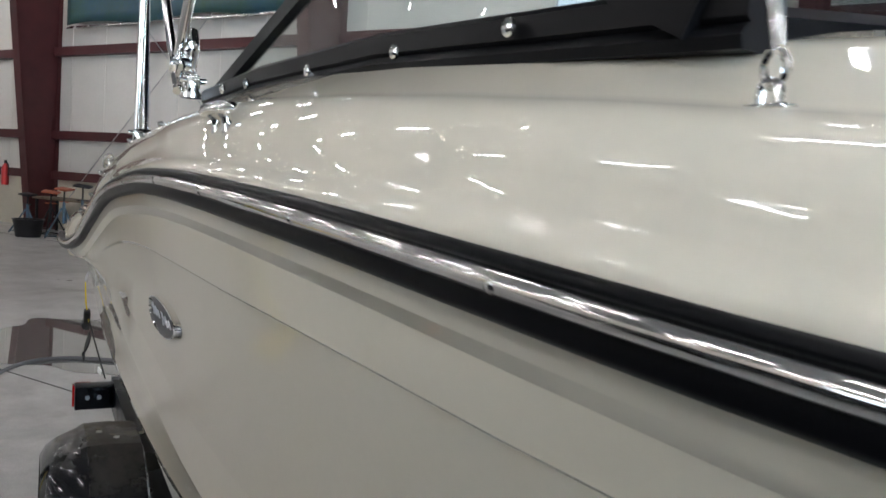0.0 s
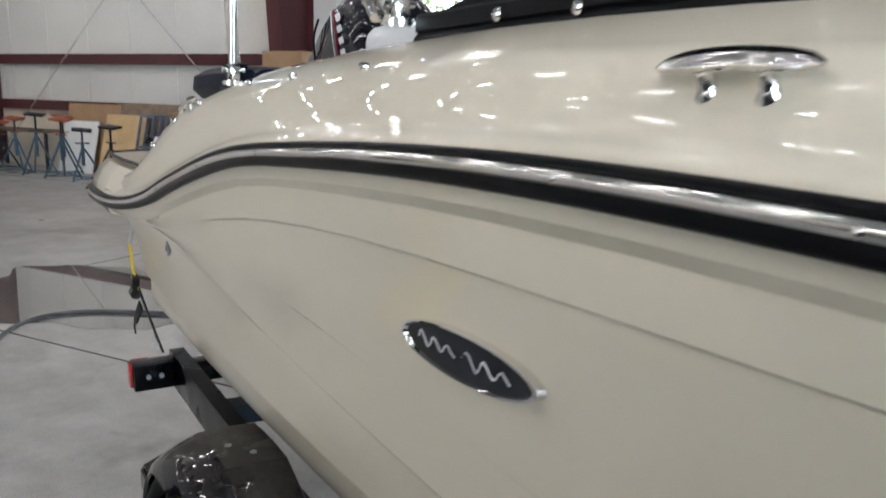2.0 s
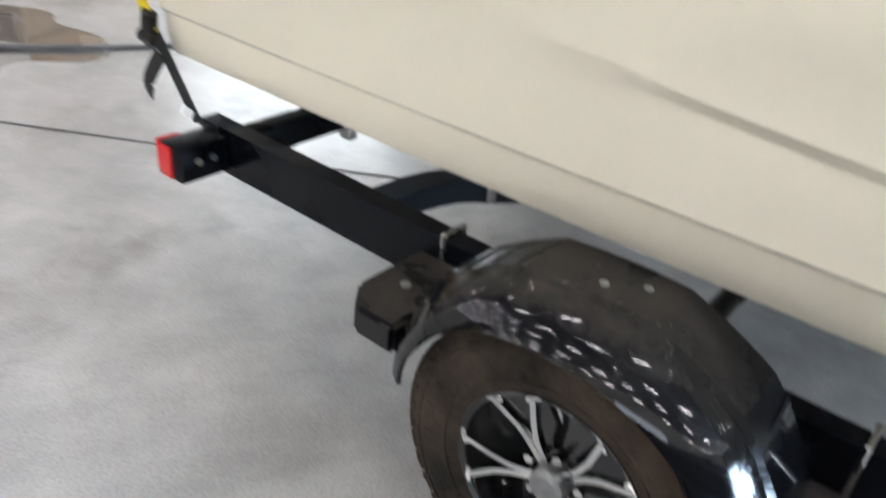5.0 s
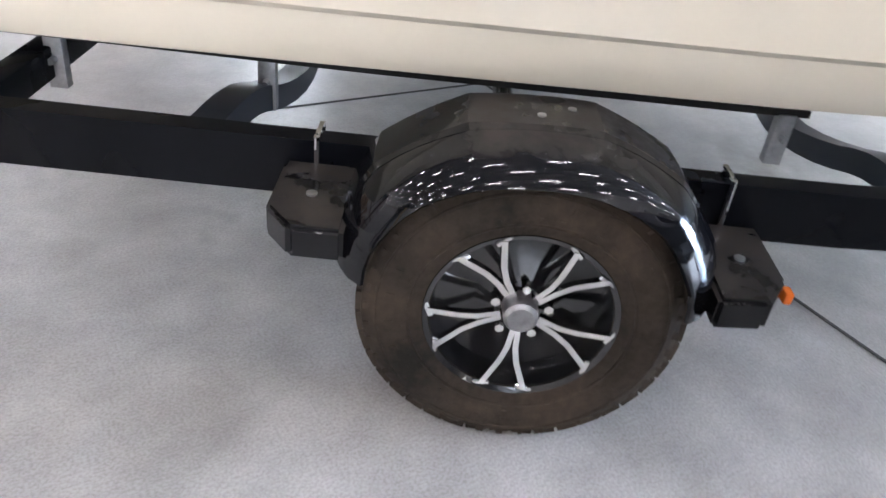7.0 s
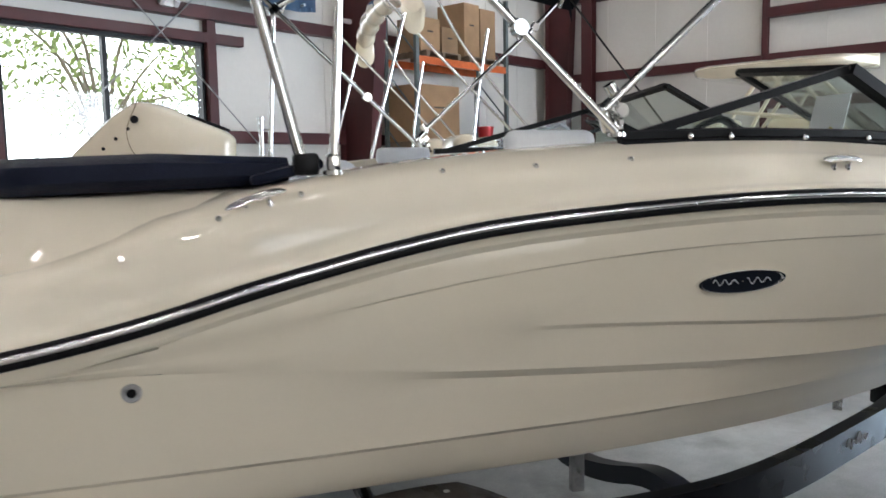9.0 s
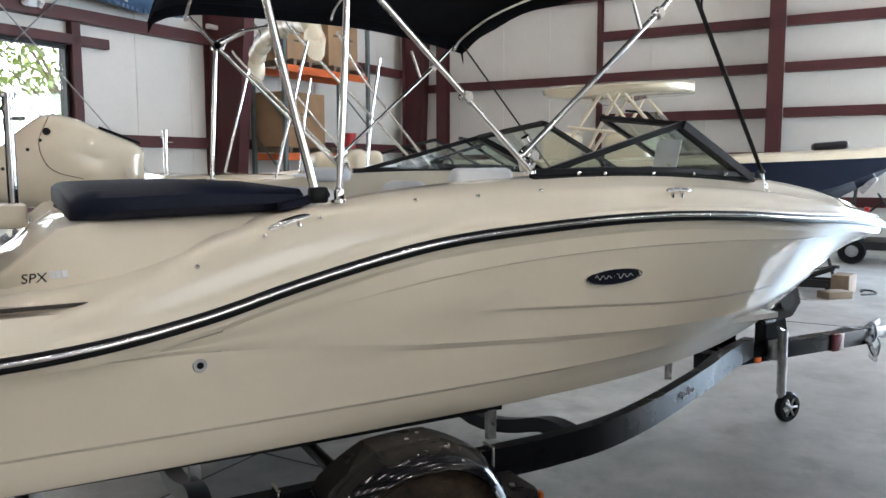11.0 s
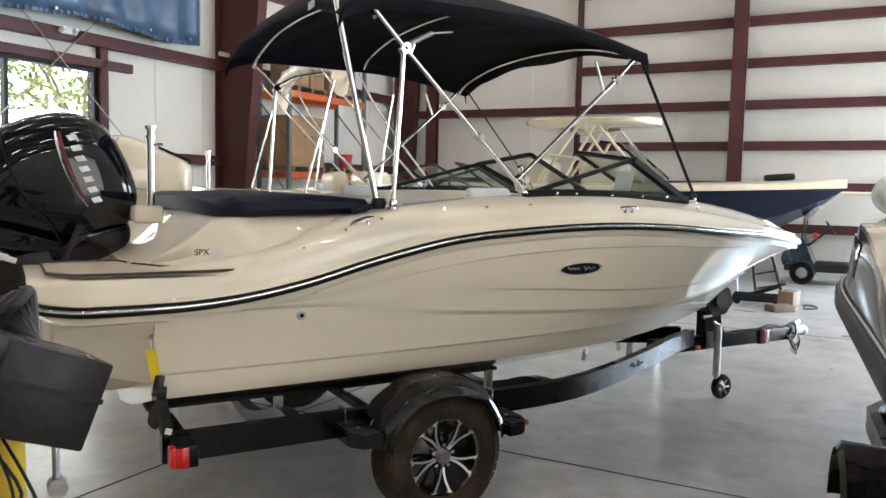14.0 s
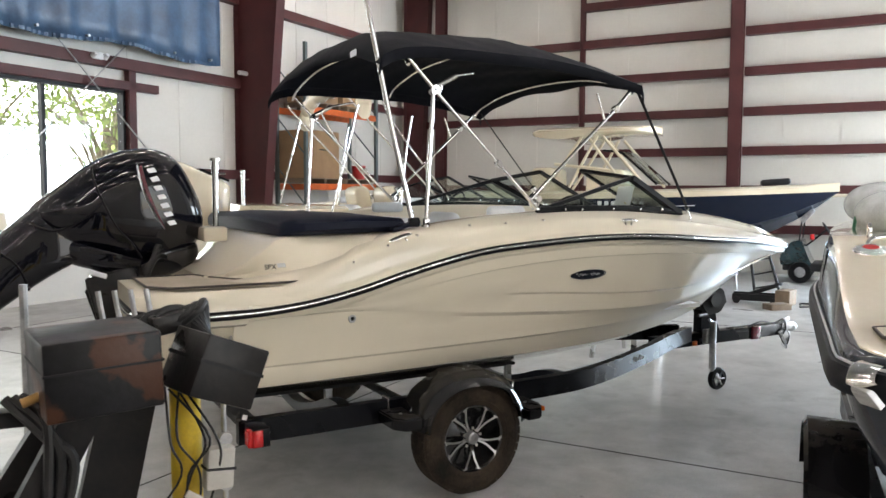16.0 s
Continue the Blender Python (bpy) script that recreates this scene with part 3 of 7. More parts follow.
# windows
def window(n, u0, u1, z0, z1, mull):
    w = in_hall(thing("window_%d" % n, "dark-framed sliding window with a view of trees", "window", pose((u0 + u1) / 2, V1, z0), kind="structure"))
    L, H = u1 - u0, z1 - z0
    bm = bmesh.new()
    for s in (-1, 1):
        box((0.06, 0.16, H), (s * (L / 2 - 0.03), 0.04, H / 2), bm=bm)
        box((L - 0.12, 0.16, 0.06), (0, 0.04, H / 2 + s * (H / 2 - 0.03)), bm=bm)
    part("window_frame", bm, BLACKFRAME, w, smooth=0)
    part("mullion", box((0.07, 0.1, H - 0.12), (mull - (u0 + u1) / 2, 0.04, H / 2)), BLACKFRAME, w, smooth=0)
    part("lintel", box((L + 0.9, 0.14, 0.16), (0.25, -0.075, H + 0.08), bevel=0.01), MAROON, w, "maroon steel window header", smooth=0)
    for s in (-1, 1):
        part("jamb", box((0.16, 0.14, 4.2 - z0 - 0.1), (s * (L / 2 + 0.09), -0.075, (4.1 - z0) / 2), bevel=0.01), MAROON, w, "maroon steel window jamb", smooth=0)
    part("window_sill", box((L + 0.3, 0.2, 0.08), (0, -0.06, -0.041)), MAROON, w, smooth=0)
    m = mull - (u0 + u1) / 2
    for a, b in ((-L / 2 + 0.06, m - 0.035), (m + 0.035, L / 2 - 0.06)):
        p = part("pane", box((b - a, 0.008, H - 0.12), ((a + b) / 2, 0.05, H / 2)), PANE, w, "clear glass", smooth=0)
        p.visible_shadow = False
    return w


window(1, *WIN[0], 3.38)
window(2, *WIN[1], -4.25)

# frames of the unseen dock doors
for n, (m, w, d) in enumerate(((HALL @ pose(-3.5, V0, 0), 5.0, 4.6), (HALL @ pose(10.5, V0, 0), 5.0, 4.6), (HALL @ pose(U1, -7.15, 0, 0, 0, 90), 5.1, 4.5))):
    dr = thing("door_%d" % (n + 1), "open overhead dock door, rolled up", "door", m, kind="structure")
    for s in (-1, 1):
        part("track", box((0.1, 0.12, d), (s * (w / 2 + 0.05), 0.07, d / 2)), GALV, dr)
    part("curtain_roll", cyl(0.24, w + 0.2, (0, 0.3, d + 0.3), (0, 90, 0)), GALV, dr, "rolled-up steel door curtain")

# linear lamps under the purlins
def lamp_unit():
    lp = thing("ceiling_lamp", "linear white lamp hung under the ceiling", "ceiling lamp", group="ceiling lamps")
    part("housing", box((1.05, 0.08, 0.06), (0, 0, 0.03), bevel=0.01), LAMPBODY, lp)
    part("diffuser", box((1.0, 0.045, 0.03), (0, 0, -0.016), bevel=0.008), LAMPGLOW, lp, "glowing diffuser")
    return lp


first = None
for i in range(13):
    for j in range(8):
        m = HALL @ pose(-23.8 + i * 3.0, -9.2 + j * 2.4, EAVE - 0.6 - 0.02 * ((i * 3 + j) % 3))
        if first is None:
            first = lamp_unit()
            first.matrix_world = m
        else:
            copy_thing(first, m)
    bm = bmesh.new()
    sweep([(0, V0 + 0.1, 0), (0, V1 - 0.1, 0)], 0.018, 6, bm=bm)
    ob = in_hall(finish("conduit", bm, GALV, label="thin steel lamp conduit under the ceiling", category="conduit", kind="structure"))
    ob.matrix_world = HALL @ pose(-23.8 + i * 3.0, 0, EAVE - 0.52)

# white downpipe beside the big column, cross bracing rods
bm = sweep(curve([(7.75, V1 - 0.25, 4.42), (8.0, V1 - 0.25, 4.42), (8.1, V1 - 0.25, 4.38), (8.12, V1 - 0.25, 4.2)], 6) + [Vector((8.12, V1 - 0.25, 0.0))], 0.045, 10)
in_hall(finish("downpipe", bm, LAMPBODY, label="white plastic pipe running down the wall", category="pipe", kind="structure"))
for a, b in (((-15.8, 0.3), (-8.0, 7.3)), ((-15.8, 7.3), (-8.0, 0.3)), ((0.6, 0.3), (7.7, 7.3)), ((0.6, 7.3), (7.7, 0.3))):
    bm = sweep([(a[0], V1 - 0.25, a[1]), (b[0], V1 - 0.25, b[1])], 0.011, 6)
    in_hall(finish("brace_rod", bm, GALV, label="thin diagonal steel brace rod on the wall", category="brace rod", kind="structure"))

# outside the windows: a low pale wall and trees
def tree(at, h, seed, spread):
    rnd = random.Random(seed)
    t = thing("tree", "leafy green tree outside the window", "tree", at)
    bm = bmesh.new()
    tips = []
    sweep(curve([(0, 0, 0), (0.1, 0.05, h * 0.2), (-0.1, 0, h * 0.42)], 4), 0.2, 8, bm=bm, taper=lambda s: 1 - 0.45 * s)
    for k in range(15):
        a = k * 2.4 + rnd.random()
        z = h * (0.28 + 0.3 * rnd.random())
        e = Vector((math.cos(a) * spread * rnd.uniform(0.5, 1), math.sin(a) * spread * rnd.uniform(0.5, 1), h * rnd.uniform(0.5, 0.95)))
        mid = Vector((e.x * 0.4, e.y * 0.4, z + (e.z - z) * 0.6))
        sweep(curve([(0, 0, z * 0.75), mid, e], 5), 0.085, 6, bm=bm, taper=lambda s: 1 - 0.8 * s)
        tips += [e, mid.lerp(e, 0.6), mid]
    part("trunk", bm, BARK, t)
    vs, fs = [], []
    for e in tips:
        for k in range(30):
            c = e + Vector((rnd.gauss(0, 0.55), rnd.gauss(0, 0.55), rnd.gauss(0, 0.42)))
            d1 = Vector((rnd.gauss(0, 1), rnd.gauss(0, 1), rnd.gauss(0, 1))).normalized()
            d2 = d1.cross(Vector((rnd.random(), rnd.random(), 1))).normalized()
            s = rnd.uniform(0.08, 0.17)
            i = len(vs)
            vs += [c - d1 * s, c + d2 * s * 0.5, c + d1 * s, c - d2 * s * 0.5]
            fs.append((i, i + 1, i + 2, i + 3))
    me = bpy.data.meshes.new("crown")
    me.from_pydata(vs, [], fs)
    me.materials.append(LEAF)
    cr = new("crown", me)
    cr.parent = t
    tagged(cr, "many small green leaves", kind="stuff")
    return t


for k, (u, v, h) in enumerate([(11.2, 17.5, 7.2), (8.3, 19.5, 7.0), (5.5, 24, 8.0), (-8, 19, 6.5), (-14, 22, 7.0)]):
    tree(HALL @ Vector((u, v, -0.25)), h, k + 3, 3.0)
bm = box((60, 0.3, 1.2), (0, 30, 0.35), bevel=0.03)
in_hall(finish("low_wall", bm, LINERPANEL, label="low pale wall across the yard", category="wall", kind="structure"))

# blue tarp hung above the window, banner further along
def hung_sheet(name, u0, u1, z0, z1, v, material, label, cat, folds, amp):
    bm = bmesh.new()
    nx, nz = 60, 8
    rows = []
    for j in range(nz + 1):
        z = z1 + (z0 - z1) * j / nz
        rows.append([(u0 + (u1 - u0) * i / nx, v + amp * math.sin(i * folds + 0.5 * math.sin(i * 0.7)) * (0.4 + 0.6 * j / nz), z + 0.05 * math.sin(i * 0.21) * (j == nz)) for i in range(nx + 1)])
    loft(rows, bm=bm)
    ob = finish(name, bm, material, label=label, category=cat)
    so = ob.modifiers.new("thick", 'SOLIDIFY')
    so.thickness = 0.01
    return in_hall(ob)


tarp = hung_sheet("tarp", 0.8, 6.95, 4.42, 7.2, V1 - 0.5, TARP, "blue plastic tarp hanging in folds above the window", "tarp", 0.9, 0.045)
bm = bmesh.new()
for k in range(60):
    u0, u1 = 0.8 + 6.15 * k / 60, 0.8 + 6.15 * (k + 1) / 60
    box((u1 - u0, 0.022, 0.06), ((u0 + u1) / 2, V1 - 0.5 + 0.045 * math.sin((k + 0.5) * 0.9 + 0.5 * math.sin((k + 0.5) * 0.7)), 4.45 + 0.05 * math.sin((k + 0.5) * 0.21)), bm=bm)
part("hem", bm, TARP, tarp, "doubled lower hem", smooth=0)
for k in range(7):
    part("eyelet", cyl(0.025, 0.10, (1.1 + 0.93 * k, V1 - 0.5, 4.50), (90, 0, 0), 12), GALV, tarp)
hung_sheet("banner", -15.4, -8.5, 4.75, 6.6, V1 - 0.32, BANNER, "dark blue and green printed banner on the wall", "banner", 0.25, 0.01)
bm = box((7.0, 0.06, 0.05), (-11.95, V1 - 0.3, 4.70), bevel=0.01)
in_hall(finish("trim", bm, ALU, label="metal rail along the foot of the banner", category="trim", kind="structure"))
sec = in_hall(thing("security_light", "small white twin security light on the girt", "lamp", pose(4.3, V1 - 0.24, 4.25)))
part("base", box((0.16, 0.06, 0.12), bevel=0.01), LAMPBODY, sec)
for s in (-1, 1):
    part("head", cyl(0.05, 0.1, (s * 0.12, -0.05, 0.0), (60, 0, 0), 14, 0.035), LAMPBODY, sec)

# pale emitting sheet stands in for hazy sky and sends light through the windows
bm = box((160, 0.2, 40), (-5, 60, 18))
in_hall(finish("backdrop", bm, BACKGLOW, smooth=0, label="glowing pale sheet for the bright hazy distance beyond the yard", category="backdrop", kind="structure"))


# ---- the runabout on its trailer; bow along +x ----
railY, railZ = table((-1.97, 0.98, 1.262), (-1.85, 1.12, 1.252), (-1.6, 1.162, 1.250), (-1.2, 1.150, 1.263), (-0.8, 1.125, 1.323), (-0.4, 1.108, 1.425),
                     (0.1, 1.098, 1.527), (0.6, 1.095, 1.571), (1.2, 1.090, 1.594), (1.8, 1.045, 1.577), (2.4, 0.945, 1.535), (3.0, 0.785, 1.498),
                     (3.6, 0.575, 1.440), (4.0, 0.385, 1.402), (4.25, 0.205, 1.378), (4.37, 0.03, 1.365))
stemZ, = table((-1.5, 0.52), (0.0, 0.49), (1.3, 0.495), (1.86, 0.53), (2.28, 0.58), (2.72, 0.67), (3.12, 0.81), (3.48, 0.965), (3.84, 1.13), (4.15, 1.245), (4.38, 1.335))
lowY, lowZ = table((-1.5, 0.965, 0.790), (-0.7, 0.965, 0.794), (0.0, 0.958, 0.800), (0.7, 0.925, 0.799), (1.4, 0.845, 0.806), (2.0, 0.715, 0.832), (2.6, 0.52, 0.885), (3.0, 0.34, 0.925), (3.48, 0.0, 0.97), (4.4, 0, 1.36))
chY, chZ = table((-1.5, 0.992, 0.912), (-0.7, 0.999, 0.915), (0.0, 1.002, 0.922), (0.7, 0.988, 0.928), (1.2, 0.955, 0.935), (1.6, 0.905, 0.948), (2.0, 0.825, 0.968), (2.6, 0.63, 1.005), (3.0, 0.45, 1.03), (3.4, 0.20, 1.045), (3.66, 0.0, 1.05), (4.4, 0, 1.36))
miY, miZ = table((-1.5, 1.058, 1.185), (-0.9, 1.055, 1.197), (-0.5, 1.043, 1.172), (0.0, 1.030, 1.124), (0.4, 1.024, 1.097), (0.8, 1.015, 1.074), (1.3, 0.998, 1.053), (1.7, 0.955, 1.046), (2.1, 0.88, 1.060), (2.6, 0.725, 1.10), (3.0, 0.555, 1.135), (3.5, 0.27, 1.165), (3.9, 0.0, 1.17), (4.4, 0, 1.36))
wvZ, = table((-1.5, 1.215), (-0.6, 1.232), (-0.1, 1.243), (0.4, 1.235), (0.8, 1.214), (1.2, 1.188), (1.6, 1.170), (2.0, 1.165), (2.6, 1.185), (3.2, 1.21), (3.9, 1.24), (4.4, 1.36))
upZ, = table((-1.5, 1.205), (-0.8, 1.235), (-0.3, 1.322), (0.2, 1.398), (0.5, 1.428), (0.8, 1.447), (1.2, 1.457), (1.6, 1.454), (2.0, 1.448), (2.6, 1.428), (3.2, 1.40), (3.7, 1.36), (4.1, 1.335), (4.33, 1.325), (4.4, 1.36))
# deck: shoulder line and inner edge of the side deck
shY, shZ = table((-1.97, 0.95, 1.385), (-1.6, 1.10, 1.372), (-1.2, 1.095, 1.392), (-1.0, 1.085, 1.44), (-0.77, 1.07, 1.535), (-0.54, 1.055, 1.618), (-0.3, 1.030, 1.672), (0.1, 1.005, 1.722), (0.5, 0.985, 1.745), (1.1, 0.965, 1.760),
                 (1.7, 0.915, 1.740), (2.2, 0.83, 1.705), (2.7, 0.695, 1.650), (3.2, 0.53, 1.590), (3.7, 0.34, 1.525), (4.1, 0.16, 1.46), (4.37, 0.01, 1.395))
inZ, = table((-1.97, 1.40), (-1.3, 1.40), (-1.0, 1.47), (-0.7, 1.58), (-0.45, 1.655), (-0.2, 1.70), (0.2, 1.745), (0.7, 1.775), (1.2, 1.785), (2.0, 1.765), (2.3, 1.745), (2.8, 1.70), (3.3, 1.645), (3.8, 1.57), (4.15, 1.49), (4.37, 1.40))


def side(x, upto):
    """The hull's half section at x, from the keel to the rail (y positive to port)."""
    k = stemZ(x)
    P = [(0.0, k)]

    def step(y, z, inset=0.0, drop=0.0):
        y, z = max(0.0, y - inset), z - drop
        if z < k + 0.002 or y <= 0.001:
            y, z = 0.0, max(k, min(z, k))
        P.append((y, z))
    fade = max(0.0, min(1.0, (x + 0.75) / 0.8)) * max(0.0, min(1.0, (3.7 - x) / 0.9))
    for q in (0.33, 0.66):
        step(lowY(x) * q, k + (lowZ(x) - k) * (q ** 1.12))
    step(lowY(x), lowZ(x), 0.004, 0.004)
    step(lowY(x), lowZ(x), -0.003, -0.006)
    step((lowY(x) + chY(x)) / 2 + 0.002, (lowZ(x) + chZ(x)) / 2)
    step(chY(x), chZ(x), 0.012, 0.010)
    step(chY(x), chZ(x), -0.004, -0.004)
    for q in (0.3, 0.65):
        step(chY(x) + (miY(x) - chY(x)) * q - 0.006 * fade * math.sin(q * 3.14), chZ(x) + (miZ(x) - chZ(x)) * q)
    step(miY(x), miZ(x), 0.017 * fade, 0.016)
    step(miY(x), miZ(x), -0.004 * fade, -0.010)
    lz = railZ(x) - 0.055
    ly = railY(x) - 0.022
    if x < -0.6:
        lz = max(lz, upZ(x) + 0.01)

    mz = miZ(x)
    gap = max(0.02, lz - mz)

    def face(z):
        return miY(x) + (ly - miY(x)) * max(0.0, min(1.0, (z - mz) / gap))
    soft = max(0.0, min(1.0, (x + 0.15) / 0.7)) * max(0.0, min(1.0, (3.0 - x) / 0.9))
    qw = max(0.2, min(0.5, (wvZ(x) - mz) / gap))
    qu = max(qw + 0.2, min(0.85, (upZ(x) - mz) / gap))
    wz, uz, e = mz + gap * qw, mz + gap * qu, min(1.0, gap / 0.15)
    step(face(mz + 0.02 * e) + 0.001 * fade, mz + 0.02 * e)
    step(face(wz) - 0.012 * soft, wz - 0.010 * e)
    step(face(wz) + 0.003 * soft, wz + 0.004 * e)
    step(face((wz + uz) / 2) - 0.008 * soft, (wz + uz) / 2)
    step(face(uz - 0.004), uz - 0.004 * e, 0.0045 * fade)
    step(face(uz), uz + 0.001, -0.001 * fade)
    step(face((uz + lz) / 2) - 0.002, (uz + lz) / 2)
    step(ly, lz, 0.010, 0.014)
    step(ly, lz, -0.003, -0.004)
    step(railY(x) - 0.012, railZ(x))
    return P


boat = thing("motorboat", "cream and white open runabout with black bimini on a trailer", "boat", (0.0, 0.0, 0.5))
BOAT_IN = Matrix.Translation((0, 0, -0.5))


def spread(x, y):
    """The far half of boat and trailer lies further out by this: the beam is 2.4 m amidships."""
    t = max(0.0, min(1.0, (4.3 - x) / 2.8))
    return 0.23 * t * t * (3 - 2 * t) * max(0.0, min(1.0, (y + 0.4) / 0.8))


def widen(bm):
    for v in bm.verts:
        v.co.y += spread(v.co.x, v.co.y)


def bpart(name, bm, material, label="", parent=None, smooth=40):
    """A part of the runabout, drawn in hall metres."""
    widen(bm)
    bm.transform(BOAT_IN)
    return part(name, bm, material, parent or boat, label, smooth)


def sub(name, bm, material, parent, label="", smooth=40):
    widen(bm)
    bm.transform(BOAT_IN)
    return part(name, bm, material, parent, label, smooth)


def mirrored(fn):
    bm = bmesh.new()
    for s in (1, -1):
        fn(bm, s)
    return bm


XS = [-1.47, -1.3, -1.1, -0.9, -0.7, -0.5, -0.3, -0.1, 0.1, 0.3, 0.5, 0.7, 0.9, 1.1, 1.3, 1.5, 1.7, 1.9, 2.1, 2.3, 2.5, 2.7, 2.85, 3.0, 3.15, 3.3, 3.45, 3.6, 3.75, 3.9, 4.02, 4.12, 4.2, 4.27, 4.33, 4.37]


def hull_half(bm, s):
    rings = [[Vector((x, s * y, z)) for y, z in side(x, 0)] for x in XS]
    own = loft(rings)
    own.verts.ensure_lookup_table()
    n = len(rings[0])
    own.faces.new([own.verts[k] for k in range(n)] + [own.verts.new((XS[0], 0, rings[0][-1].z))])
    bmesh.ops.remove_doubles(own, verts=own.verts[:], dist=5e-4)
    merge(bm, own)


bm = mirrored(hull_half)
bmesh.ops.remove_doubles(bm, verts=bm.verts[:], dist=5e-4)
bpart("hull", bm, GELCOAT, "beige gelcoat hull with stepped creases", smooth=28)


def deck_half(bm, s):
    rings = []
    xs = [x for x in XS if x > -1.0]
    for x in [-1.45, -1.33, -1.22, -1.1, -1.0] + xs:
        aft = max(0.0, (-1.0 - x) / 0.45)
        yr, zr, ys, zs = railY(x) - 0.010 * aft, railZ(x), shY(x) - 0.03 * aft, shZ(x) - 0.012 * aft
        h = zs - zr
        w = min(0.028, 0.22 * (yr - ys))
        d = yr - ys - w
        R = [(yr - 0.012, zr), (yr - 0.003, zr + 0.018), (yr - 0.007, zr + 0.028), (yr - 0.010 - 0.4 * w, zr + 0.037), (yr - 0.012 - 0.95 * w, zr + 0.045 + 0.02 * h), (yr - 0.014 - 1.1 * w, zr + 0.056 + 0.10 * h),
             (yr - 0.014 - w - 0.13 * d, zr + 0.03 + 0.38 * h), (yr - 0.014 - w - 0.30 * d, zr + 0.02 + 0.60 * h), (yr - 0.014 - w - 0.58 * d, zr + 0.82 * h), (ys, zs - 0.02)]
        R.append((ys - 0.05, (zs + inZ(x)) / 2 - 0.002))
        inner = max(0.0, ys - 0.13) if x > -0.35 else max(0.0, ys - 0.10)
        R.append((inner, inZ(x)))
        if x > 2.32:
            R += [(inner * 0.66, inZ(x) + 0.03), (inner * 0.33, inZ(x) + 0.045), (0.0, inZ(x) + 0.05)]
        elif x > -0.42:
            R += [(inner - 0.02, inZ(x) - 0.01), (inner - 0.03, inZ(x) - 0.30), (inner - 0.05, 1.0)]
        else:
            R += [(inner - 0.03, inZ(x) + 0.005), (inner - 0.08, inZ(x) + 0.01), (inner - 0.14, inZ(x) + 0.012)]
        rings.append([Vector((x, s * max(0, y), z)) for y, z in R])
    own = loft(rings)
    bmesh.ops.remove_doubles(own, verts=own.verts[:], dist=5e-4)
    merge(bm, own)


bm = mirrored(deck_half)
bmesh.ops.remove_doubles(bm, verts=bm.verts[:], dist=5e-4)
bpart("deck", bm, DECKCOAT, "glossy cream deck moulding", smooth=75)
bpart("cockpit_sole", box((2.8, 1.7, 0.03), (0.95, 0, 1.0)), LINER, "white cockpit floor")

# stern: swim platforms either side of the motor well, sloped fairing up to the sun pad
def platform_half(bm, s):
    rings = []
    for x in [-1.975, -1.96, -1.92, -1.85, -1.75, -1.6, -1.41, -1.39, -1.2, -1.0, -0.95]:
        yr = railY(x) - 0.012
        zt = 1.375 + 0.02 * max(0, (x + 1.4) / 0.4) * 0
        e = 0.03 if x < -1.9 else 0.0
        low = [(0.40, 1.17 + e), (yr - 0.10, 1.165 + e), (yr - 0.02, 1.19 + e), (yr, 1.25)] if x < -1.40 else [(0.40, 1.20), (yr - 0.14, 1.20), (yr - 0.09, 1.22), (yr - 0.03, 1.255)]
        R = low + [(yr - 0.004, 1.29), (yr - 0.03, 1.345), (yr - 0.06, zt - e * 0.6), (yr - 0.11, zt + 0.004), (0.40, zt + 0.01)]
        rings.append([Vector((x, s * y, z)) for y, z in R])
    own = loft(rings, close_ring=True, cap=True)
    merge(bm, own)


for s in (-1, 1):
    bm = bmesh.new()
    platform_half(bm, s)
    bpart("swim_platform", bm, DECKCOAT, "cream swim platform moulding", smooth=30)


def fairing_half(bm, s):
    rings = []
    for x, yo, zo, zt in ((-1.52, 0.60, 1.385, 1.392), (-1.42, 0.74, 1.385, 1.43), (-1.32, 0.84, 1.385, 1.50), (-1.24, 0.90, 1.385, 1.575), (-1.17, 0.945, 1.385, 1.63), (-1.08, 0.99, 1.387, 1.642), (-1.0, 1.03, 1.39, 1.642), (-0.8, 1.05, 1.47, 1.645), (-0.6, 1.03, 1.58, 1.65), (-0.40, 0.99, 1.63, 1.66), (-0.3, 0.96, 1.64, 1.66)):
        yi = 0.86 if x > -1.3 else 0.86 - (-1.3 - x) * 1.6
        R = [(yo, zo - 0.03), (yo - 0.02, zo + 0.02), (yo - 0.05, zo + (zt - zo) * 0.35), (yi + (yo - yi) * 0.25, zo + (zt - zo) * 0.75), (yi, zt - 0.01), (yi - 0.04, zt), (0.0, zt)]
        rings.append([Vector((x, s * y, z)) for y, z in R])
    merge(bm, loft(rings))


# hull sides run aft under the platforms and taper to the engine bracket
for s in (-1, 1):
    bm = loft([[Vector((x, s * y, z)) for y, z in ((0.30, lo), (yl, lo), (yl + (yt - yl) * 0.5, (lo + 1.19) / 2), (yt, 1.19), (0.30, 1.19))] for x, yl, yt, lo in ((-1.46, 0.965, 1.055, 0.86), (-1.58, 0.84, 1.00, 0.87), (-1.86, 0.56, 0.84, 0.90))], close_ring=True, cap=True)
    bpart("stern_quarter", bm, GELCOAT, "beige angled stern quarter", smooth=20)
bpart("stern_fairing", mirrored(fairing_half), DECKCOAT, "cream sloped stern moulding under the sun pad", smooth=45)
bm = box((0.46, 0.80, 0.50), (-1.66, 0, 0.95), bevel=0.05, seg=3)
box((0.44, 0.80, 0.16), (-1.64, 0, 1.21), bevel=0.02, bm=bm)
bpart("motor_well", bm, GELCOAT, "beige engine bracket behind the transom")


